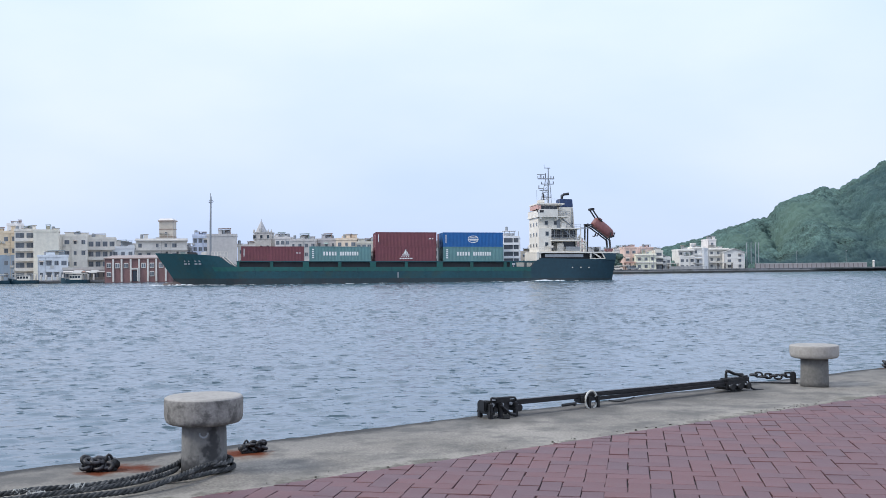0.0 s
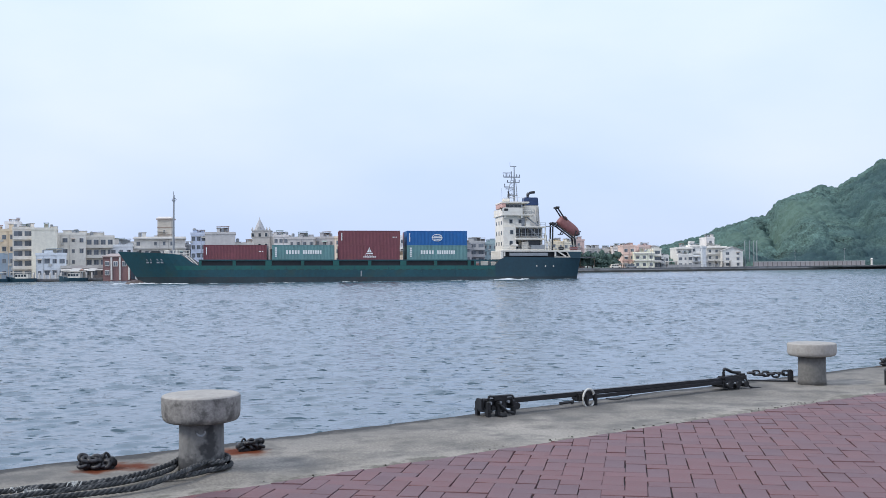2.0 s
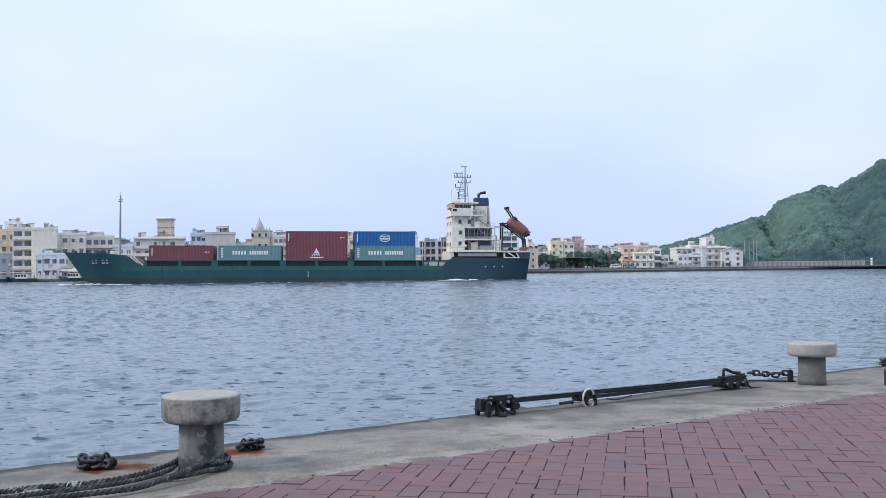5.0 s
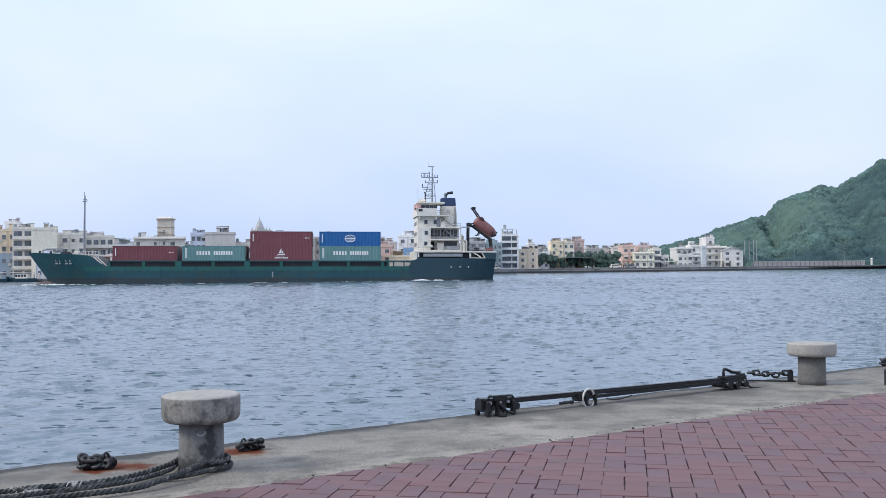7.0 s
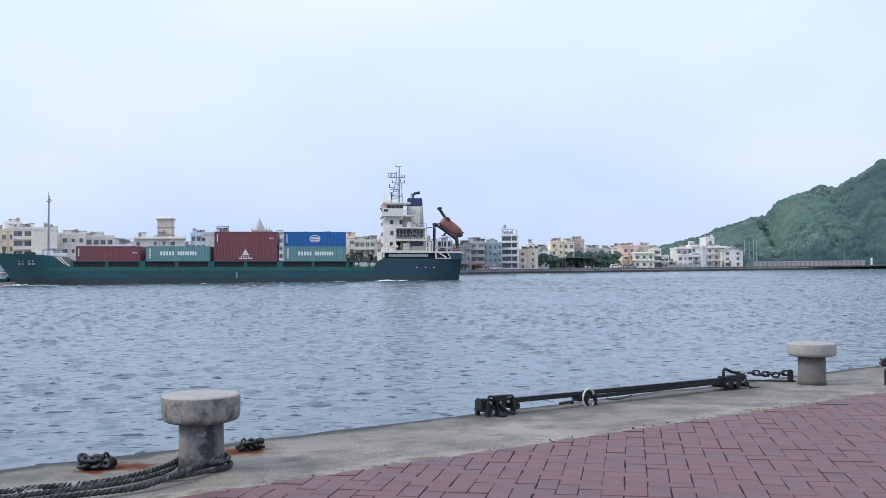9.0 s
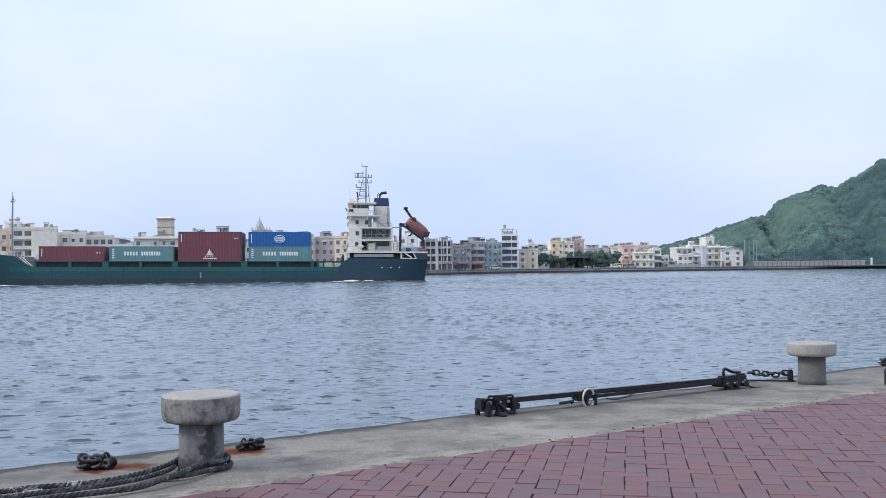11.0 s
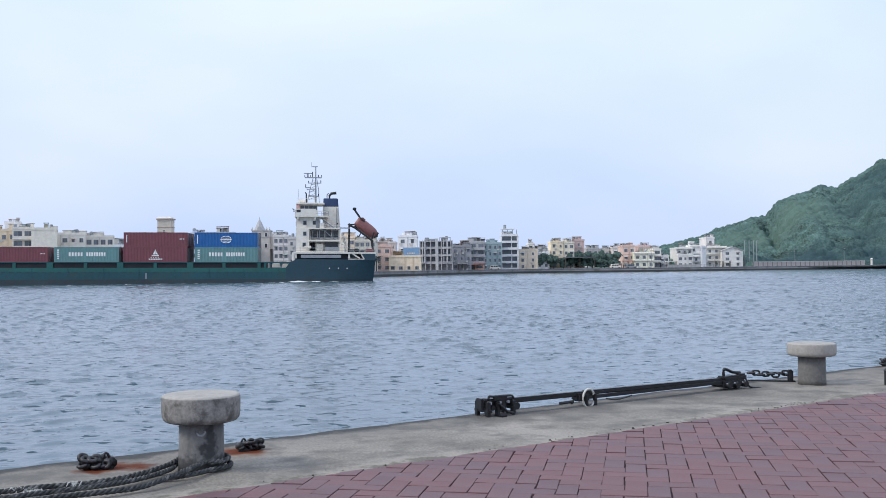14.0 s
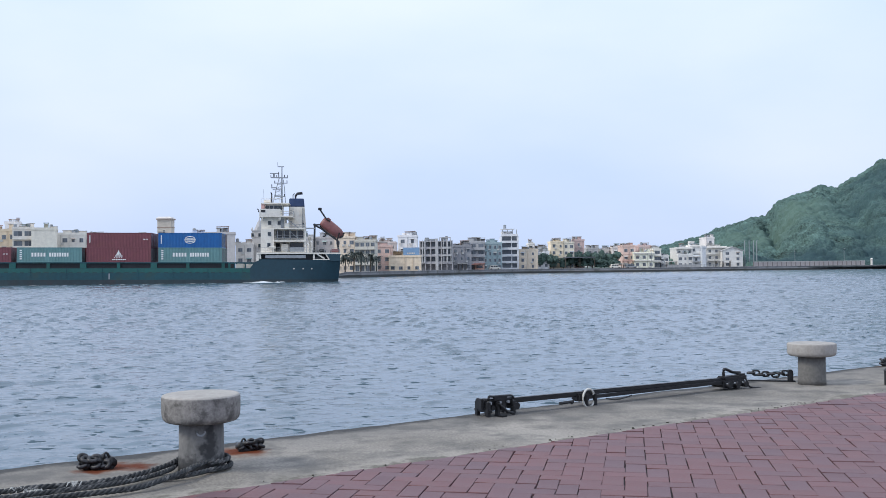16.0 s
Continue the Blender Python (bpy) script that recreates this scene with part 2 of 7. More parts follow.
def edge_stains(m, origin, inland, width):
    """A broad darker band and wet grime along the water's edge, pale bloom and dark moss along the pavers."""
    n, l = m.node_tree.nodes, m.node_tree.links
    b = n["Principled BSDF"]
    was = b.inputs["Base Color"].links[0].from_socket
    co, nz, rel, dot = n.new("ShaderNodeTexCoord"), n.new("ShaderNodeTexNoise"), n.new("ShaderNodeVectorMath"), n.new("ShaderNodeVectorMath")
    nz.inputs["Scale"].default_value, nz.inputs["Detail"].default_value, nz.inputs["Roughness"].default_value = 2.4, 7, 0.7
    l.new(co.outputs["Object"], nz.inputs["Vector"])
    rel.operation, dot.operation = "SUBTRACT", "DOT_PRODUCT"
    rel.inputs[1].default_value, dot.inputs[1].default_value = origin, inland
    l.new(co.outputs["Object"], rel.inputs[0])
    l.new(rel.outputs["Vector"], dot.inputs[0])
    for sway, lo, hi, most, colour in ((0.9, 1.12, 0.72, 0.36, (0.09, 0.092, 0.093)), (0.4, 0.34, 0.26, 0.9, (0.05, 0.052, 0.054)), (0.9, width + 0.30, width + 0.48, 0.6, (0.36, 0.338, 0.295)), (1.3, width + 0.62, width + 0.72, 0.65, (0.055, 0.053, 0.042))):
        off, mr, mix = n.new("ShaderNodeMath"), n.new("ShaderNodeMapRange"), n.new("ShaderNodeMixRGB")
        off.operation = "MULTIPLY_ADD"
        off.inputs[1].default_value = sway
        l.new(nz.outputs["Fac"], off.inputs[0])
        l.new(dot.outputs["Value"], off.inputs[2])
        mr.inputs["From Min"].default_value, mr.inputs["From Max"].default_value = lo, hi
        mr.inputs["To Max"].default_value = most
        l.new(off.outputs[0], mr.inputs["Value"])
        l.new(mr.outputs["Result"], mix.inputs["Fac"])
        l.new(was, mix.inputs["Color1"])
        mix.inputs["Color2"].default_value = (*colour, 1)
        was = mix.outputs["Color"]
    l.new(was, b.inputs["Base Color"])


edge_stains(MAT["concrete"], (0.221, 7.80, QUAY), (0.589, -0.808, 0), 1.31)
spots(MAT["concrete"], [(-1.91, 5.82, QUAY, 0.2), (-1.27, 6.27, QUAY, 0.22), (4.86, 11.1, QUAY, 0.2)], (0.15, 0.07, 0.036), 0.75)
spots(MAT["concrete"], [(-1.86, 5.865, QUAY, 0.18), (-1.98, 5.765, QUAY, 0.13), (-1.30, 6.285, QUAY, 0.16), (-1.21, 6.28, QUAY, 0.13)], (0.10, 0.024, 0.008))
# darker ragged patches along the rail and round its trestles
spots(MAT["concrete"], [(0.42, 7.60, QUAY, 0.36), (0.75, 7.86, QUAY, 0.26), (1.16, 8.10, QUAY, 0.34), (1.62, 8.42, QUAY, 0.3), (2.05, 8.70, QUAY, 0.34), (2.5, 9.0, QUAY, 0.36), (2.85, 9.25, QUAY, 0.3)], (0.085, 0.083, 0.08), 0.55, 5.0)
# dark stains below the ring; the shaft is darker round its foot
spots(MAT["shaft"], [(0.124 * math.cos(radians(q)), 0.124 * math.sin(radians(q)), z, r) for q, z, r in
                     ((-74, 0.24, 0.04), (-72, 0.20, 0.045), (-71, 0.16, 0.05), (-71, 0.12, 0.052), (-94, 0.14, 0.036), (-80, 0.09, 0.04))], (0.034, 0.035, 0.037), 0.92, 34.0)
spots(MAT["shaft"], [(0.124 * math.cos(radians(q)), 0.124 * math.sin(radians(q)), 0.02, 0.085) for q in range(-175, 10, 22)], (0.04, 0.041, 0.043), 0.85, 30.0)


def tone_patches(m, patches, colour, most=0.75):
    """Patches of another tone in the woods' colour, round each (x, y, z, radius)."""
    n, l = m.node_tree.nodes, m.node_tree.links
    b = n["Principled BSDF"]
    was = b.inputs["Base Color"].links[0].from_socket
    users = [k.to_socket for k in was.links]
    co, nz = n.new("ShaderNodeTexCoord"), n.new("ShaderNodeTexNoise")
    nz.inputs["Scale"].default_value, nz.inputs["Detail"].default_value = 0.06, 5
    l.new(co.outputs["Object"], nz.inputs["Vector"])
    for x, y, z, r in patches:
        dist, warp, rng_, mix = n.new("ShaderNodeVectorMath"), n.new("ShaderNodeMath"), n.new("ShaderNodeMapRange"), n.new("ShaderNodeMixRGB")
        dist.operation = "DISTANCE"
        dist.inputs[1].default_value = (x, y, z)
        l.new(co.outputs["Object"], dist.inputs[0])
        warp.operation = "MULTIPLY_ADD"
        warp.inputs[1].default_value = -r * 1.2
        l.new(nz.outputs["Fac"], warp.inputs[0])
        l.new(dist.outputs["Value"], warp.inputs[2])
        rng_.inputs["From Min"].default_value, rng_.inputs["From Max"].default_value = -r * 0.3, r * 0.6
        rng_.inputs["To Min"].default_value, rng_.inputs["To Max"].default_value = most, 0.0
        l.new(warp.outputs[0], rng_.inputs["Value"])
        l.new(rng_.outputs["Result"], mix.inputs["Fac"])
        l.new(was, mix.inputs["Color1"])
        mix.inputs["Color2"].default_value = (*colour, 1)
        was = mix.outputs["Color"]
    for socket in users:
        l.new(was, socket)


# lighter canopy on the left, darker on the right and along the foot
tone_patches(MAT["canopy"], [(176, 520, 22, 26), (190, 540, 34, 22), (150, 500, 12, 18)], (0.09, 0.146, 0.12))
tone_patches(MAT["canopy"], [(228, 520, 30, 34), (246, 560, 48, 30), (205, 480, 12, 20)], (0.036, 0.07, 0.077))
tone_patches(MAT["canopy"], [(150, 452, 2, 16), (172, 454, 2, 16), (194, 457, 2, 16), (216, 461, 3, 16)], (0.03, 0.058, 0.068), 0.9)


def water_surface():
    m = bpy.data.materials.new("harbour_water")
    m.use_nodes = True
    n, l = m.node_tree.nodes, m.node_tree.links
    b = n["Principled BSDF"]
    b.inputs["Base Color"].default_value = (0.066, 0.105, 0.133, 1)
    b.inputs["Roughness"].default_value = 0.175
    b.inputs["IOR"].default_value = 1.33
    co, geo = n.new("ShaderNodeTexCoord"), n.new("ShaderNodeNewGeometry")
    mp = n.new("ShaderNodeMapping")
    mp.inputs["Scale"].default_value = (1.0, 1.4, 1.0)
    l.new(co.outputs["Object"], mp.inputs["Vector"])
    tilt = geo.outputs["Normal"]
    # ripples as a tilt of the surface, at three sizes
    for scale, detail, gain in ((0.16, 2, 0.035), (1.2, 3, 0.17), (4.0, 3, 0.3)):
        t = n.new("ShaderNodeTexNoise")
        t.inputs["Scale"].default_value, t.inputs["Detail"].default_value = scale, detail
        l.new(mp.outputs["Vector"], t.inputs["Vector"])
        mid, flat, add = n.new("ShaderNodeVectorMath"), n.new("ShaderNodeVectorMath"), n.new("ShaderNodeVectorMath")
        mid.operation, flat.operation, add.operation = "SUBTRACT", "MULTIPLY", "ADD"
        mid.inputs[1].default_value = (0.5, 0.5, 0.5)
        flat.inputs[1].default_value = (gain * 0.7, gain, 0.0)
        l.new(t.outputs["Color"], mid.inputs[0])
        l.new(mid.outputs["Vector"], flat.inputs[0])
        l.new(tilt, add.inputs[0])
        l.new(flat.outputs["Vector"], add.inputs[1])
        tilt = add.outputs["Vector"]
    # short steep wavelets of two sizes, blown across the harbour
    for scale, lo, hi, push in ((3.8, 0.645, 0.675, -0.9), (1.9, 0.632, 0.66, -0.95)):
        wv, mr, lean, last = n.new("ShaderNodeTexNoise"), n.new("ShaderNodeMapRange"), n.new("ShaderNodeVectorMath"), n.new("ShaderNodeVectorMath")
        wv.inputs["Scale"].default_value, wv.inputs["Detail"].default_value = scale, 3.0
        l.new(mp.outputs["Vector"], wv.inputs["Vector"])
        mr.inputs["From Min"].default_value, mr.inputs["From Max"].default_value = lo, hi
        l.new(wv.outputs["Fac"], mr.inputs["Value"])
        lean.operation = "SCALE"
        lean.inputs[0].default_value = (0.05, push, 0.0)
        l.new(mr.outputs["Result"], lean.inputs["Scale"])
        l.new(tilt, last.inputs[0])
        l.new(lean.outputs["Vector"], last.inputs[1])
        tilt = last.outputs["Vector"]
    nn = n.new("ShaderNodeVectorMath")
    nn.operation = "NORMALIZE"
    l.new(tilt, nn.inputs[0])
    l.new(nn.outputs["Vector"], b.inputs["Normal"])
    return m


MAT["water"] = water_surface()


# ---- building blocks ----
def mesh_of(name, bm, material, smooth=False):
    me = bpy.data.meshes.new(name)
    bm.normal_update()
    bm.to_mesh(me)
    bm.free()
    for m in (material if isinstance(material, (list, tuple)) else [material]):
        me.materials.append(m)
    if smooth:
        me.polygons.foreach_set("use_smooth", [True] * len(me.polygons))
    return me


def part(name, bm, material, parent, label="", smooth=False):
    """Links a bmesh as one mesh object under a thing or a part."""
    ob = new(name, mesh_of(name, bm, material, smooth))
    ob.parent = parent
    if label:
        tagged(ob, label)
    return ob


def thing(name, label, category, at=None, group="", kind="", bm=None, material=None, smooth=False):
    """A top-level thing: an Empty at its base, or a mesh of its own."""
    ob = new(name, mesh_of(name, bm, material, smooth) if bm else None)
    if at is not None:
        ob.matrix_world = at
    return tagged(ob, label, category, group, kind)


def box(x0, x1, y0, y1, z0, z1, bevel=0.0, bm=None, turn=None):
    bm = bm or bmesh.new()
    vs = [bm.verts.new(p) for p in ((x0, y0, z0), (x1, y0, z0), (x1, y1, z0), (x0, y1, z0), (x0, y0, z1), (x1, y0, z1), (x1, y1, z1), (x0, y1, z1))]
    fs = [bm.faces.new([vs[i] for i in q]) for q in ((3, 2, 1, 0), (4, 5, 6, 7), (0, 1, 5, 4), (1, 2, 6, 5), (2, 3, 7, 6), (3, 0, 4, 7))]
    if turn is not None:
        bmesh.ops.transform(bm, matrix=turn, verts=vs)
    if bevel:
        bmesh.ops.bevel(bm, geom=list({e for f in fs for e in f.edges}), offset=bevel, segments=2, affect="EDGES")
    return bm


def tube(path, radius, sides=8, bm=None, closed=False):
    """A round bar along a path; radius is one number or a function of the share of the way."""
    bm = bm or bmesh.new()
    pts = [Vector(p) for p in path]
    rings = []
    up = Vector((0, 0, 1))
    for i, p in enumerate(pts):
        a = pts[i - 1] if (i > 0 or closed) else p
        b = pts[(i + 1) % len(pts)] if (i + 1 < len(pts) or closed) else p
        d = (b - a).normalized()
        side = d.cross(up)
        if side.length < 0.05:
            side = d.cross(Vector((0, 1, 0)))
        side.normalize()
        over = side.cross(d)
        r = radius(i / max(1, len(pts) - 1)) if callable(radius) else radius
        rings.append([bm.verts.new(p + side * (r * math.cos(k * math.tau / sides)) + over * (r * math.sin(k * math.tau / sides))) for k in range(sides)])
    n = len(rings)
    for i in range(n if closed else n - 1):
        for k in range(sides):
            bm.faces.new((rings[i][k], rings[(i + 1) % n][k], rings[(i + 1) % n][(k + 1) % sides], rings[i][(k + 1) % sides]))
    if not closed:
        bm.faces.new(rings[0])
        bm.faces.new(list(reversed(rings[-1])))
    bmesh.ops.recalc_face_normals(bm, faces=bm.faces)
    return bm


def lathe(profile, sides=32, bm=None, wobble=0.0):
    """A turned body from (radius, height) pairs, bottom to top."""
    bm = bm or bmesh.new()
    rings = []
    for r, z in profile:
        rings.append([bm.verts.new(((r * (1 + wobble * noise.noise((math.cos(k * math.tau / sides) * 2, math.sin(k * math.tau / sides) * 2, z * 4)))) * math.cos(k * math.tau / sides),
                                    (r * (1 + wobble * noise.noise((math.cos(k * math.tau / sides) * 2, math.sin(k * math.tau / sides) * 2, z * 4 + 7)))) * math.sin(k * math.tau / sides), z)) for k in range(sides)])
    for a, b in zip(rings, rings[1:]):
        for k in range(sides):
            bm.faces.new((a[k], a[(k + 1) % sides], b[(k + 1) % sides], b[k]))
    bm.faces.new(list(reversed(rings[0])))
    bm.faces.new(rings[-1])
    return bm


def quads_mesh(name, corners, material):
    """One mesh from an array of loose quads, shape (n, 4, 3)."""
    n = len(corners)
    me = bpy.data.meshes.new(name)
    me.vertices.add(n * 4)
    me.vertices.foreach_set("co", corners.reshape(-1).astype(np.float32))
    me.loops.add(n * 4)
    me.loops.foreach_set("vertex_index", np.arange(n * 4, dtype=np.int32))
    me.polygons.add(n)
    me.polygons.foreach_set("loop_start", np.arange(0, n * 4, 4, dtype=np.int32))
    me.polygons.foreach_set("use_smooth", [False] * n)
    me.update(calc_edges=True)
    me.materials.append(material)
    return me


def indexed_mesh(name, verts, faces, material, smooth=False):
    """One mesh from arrays of points (n, 3) and quads (m, 4)."""
    me = bpy.data.meshes.new(name)
    me.vertices.add(len(verts))
    me.vertices.foreach_set("co", np.asarray(verts, np.float32).reshape(-1))
    me.loops.add(len(faces) * 4)
    me.loops.foreach_set("vertex_index", np.asarray(faces, np.int32).reshape(-1))
    me.polygons.add(len(faces))
    me.polygons.foreach_set("loop_start", np.arange(0, len(faces) * 4, 4, dtype=np.int32))
    me.polygons.foreach_set("use_smooth", [smooth] * len(faces))
    me.update(calc_edges=True)
    me.materials.append(material)
    return me


# ---- water: one sheet to the horizon, with real waves across the harbour ----
def build_water():
    us = np.concatenate([[-14, -7, -3, -1.4, -0.8], np.linspace(-0.6, 0.6, 560), [0.8, 1.4, 3, 7, 14]])
    ys = [1.0]
    while ys[-1] < 460:
        ys.append(ys[-1] + 0.1 + 0.0013 * max(0.0, ys[-1] - 20) + (0.006 * (ys[-1] - 200) if ys[-1] > 200 else 0))
    flat = len(ys)
    ys = np.array(ys + [700.0, 1500.0, 4800.0])
    gu, gy = np.meshgrid(us, ys)
    gx = gu * (gy + 4.0)
    dy = np.gradient(ys)[:, None]
    rng = np.random.default_rng(4)

    def waves(shortest, longest, count, spread):
        """A short-crested wave field of unit height."""
        h = np.zeros_like(gx)
        for i in range(count):
            length = shortest * (longest / shortest) ** (i / (count - 1))
            way = math.radians(-74 + rng.normal(0, spread))
            k = math.tau / length
            ph = k * (gx * math.cos(way) + gy * math.sin(way)) + rng.uniform(0, 6.28)
            h += np.clip(length / (3.2 * dy) - 0.4, 0, 1) * np.sin(ph + 0.45 * np.sin(ph))
        return h / math.sqrt(count / 2)

    swell = waves(1.4, 5.0, 16, 38)
    chop = waves(0.4, 1.2, 22, 42)
    gust = 0.5 + 0.5 * np.clip(waves(14, 60, 8, 60), -1.2, 1.2)
    # short steep wavelets with peaked crests, rougher under the gusts
    short, mid = waves(0.4, 1.1, 30, 30), waves(1.0, 2.4, 24, 26)
    h = 0.004 * swell + 0.002 * chop
    steep = np.clip(short + 0.35 * mid - 0.95, 0, 2.2)
    h += (0.004 * short + 0.019 * steep * np.clip((gy - 2) / 25, 0.4, 1.6) + 0.0085 * (mid + 0.4 * mid ** 2) * np.clip((gy - 6) / 60, 0.1, 2.8)) * (0.8 + 0.4 * gust)
    h += 0.06 * waves(4.0, 12.0, 14, 40) * np.clip((gy - 140) / 140, 0, 1)
    h *= (np.abs(gu) < 0.6) * (gy < 455)
    ny, nx = gx.shape
    verts = np.stack([gx, gy, h], -1).reshape(-1, 3)
    i = np.arange((ny - 1) * (nx - 1))
    a = (i // (nx - 1)) * nx + i % (nx - 1)
    faces = np.stack([a, a + 1, a + 1 + nx, a + nx], -1)
    return tagged(new("water", indexed_mesh("water", verts, faces, MAT["water"], True)), "choppy blue-grey harbour water under a bright overcast sky", "water", kind="structure")


# ---- the quay: a concrete edge strip and a pavement of red pavers ----
QO, QE, QN = Vector((0.221, 7.80, 0)), Vector((0.808, 0.589, 0)), Vector((0.589, -0.808, 0))
STRIP = 1.31


def on_quay(a, d, z=0.0):
    """A place a metres along the edge and d metres inland of it, z above the quay."""
    p = QO + QE * a + QN * d
    return Vector((p.x, p.y, QUAY + z))


QUAY_TURN = math.degrees(math.atan2(QE.y, QE.x))


def build_quay():
    bm = bmesh.new()
    na = 460
    ds = [-0.04, -0.026, 0.0, 0.1, 0.25, 0.45, 0.65, 0.85, 1.05, 1.22, STRIP]
    rows = []
    for i in range(na + 1):
        a = -14 + 60 * i / na
        row = []
        for j, d in enumerate(ds):
            rough = 0.010 * noise.noise((a * 1.7, d * 2, 3)) + 0.004 * noise.noise((a * 7, d * 7, 9))
            z = rough * (0.4 if j == len(ds) - 1 else 1.0) - 0.004
            dd = d
            if j < 3:
                z -= (0.034, 0.012, 0.0)[j]
                dd += 0.018 * noise.noise((a * 1.1, 0, 5)) + 0.012 * noise.noise((a * 5, 0, 5))
            elif j == len(ds) - 1:
                dd += 0.012 * noise.noise((a * 2.1, 0, 15))
            row.append(bm.verts.new(on_quay(a, dd, z)))
        low = bm.verts.new(on_quay(a, ds[0], -4.4))
        rows.append([low] + row)
    for r, q in zip(rows, rows[1:]):
        for j in range(len(r) - 1):
            bm.faces.new((r[j], q[j], q[j + 1], r[j + 1]))
    bmesh.ops.recalc_face_normals(bm, faces=bm.faces)
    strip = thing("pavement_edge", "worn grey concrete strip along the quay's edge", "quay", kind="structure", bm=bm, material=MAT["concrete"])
    bm = bmesh.new()
    ps = [on_quay(-14, STRIP - 0.03, -0.012), on_quay(46, STRIP - 0.03, -0.012), on_quay(46, 45, -0.012), on_quay(-14, 45, -0.012)]
    top = [bm.verts.new(p) for p in ps]
    low = [bm.verts.new(p - Vector((0, 0, 4.4))) for p in ps]
    bm.faces.new(top)
    for i in range(4):
        bm.faces.new((top[i], low[i], low[(i + 1) % 4], top[(i + 1) % 4]))
    bmesh.ops.recalc_face_normals(bm, faces=bm.faces)
    return strip, thing("pavement", "red clay pavers in herringbone, weathered, with dark joints", "pavement", kind="structure", bm=bm, material=MAT["joint"])


U, V, UNIT = Vector((0.98332, -0.18186, 0)), Vector((0.18186, 0.98332, 0)), 0.115
LAT = Vector((0.931, 5.297, 0))


def paver_rects():
    """Lower corner and size, in units of half a paver, of every paver of the herringbone."""
    out = []
    for v in range(-120, 70):
        for u in range(-110, 110):
            if (u + v) % 4 == 0:
                out.append((u, v, 2, 1))
            elif (u + v) % 4 == 2:
                out.append((u, v, 1, 2))
    return out


def laid(p):
    """The western rows were laid tighter and slightly askew."""
    e = max(0.0, -0.8 - (p - LAT).dot(U) / UNIT)
    return p + U * (UNIT * 0.046 * e) - V * (UNIT * 0.035 * e)


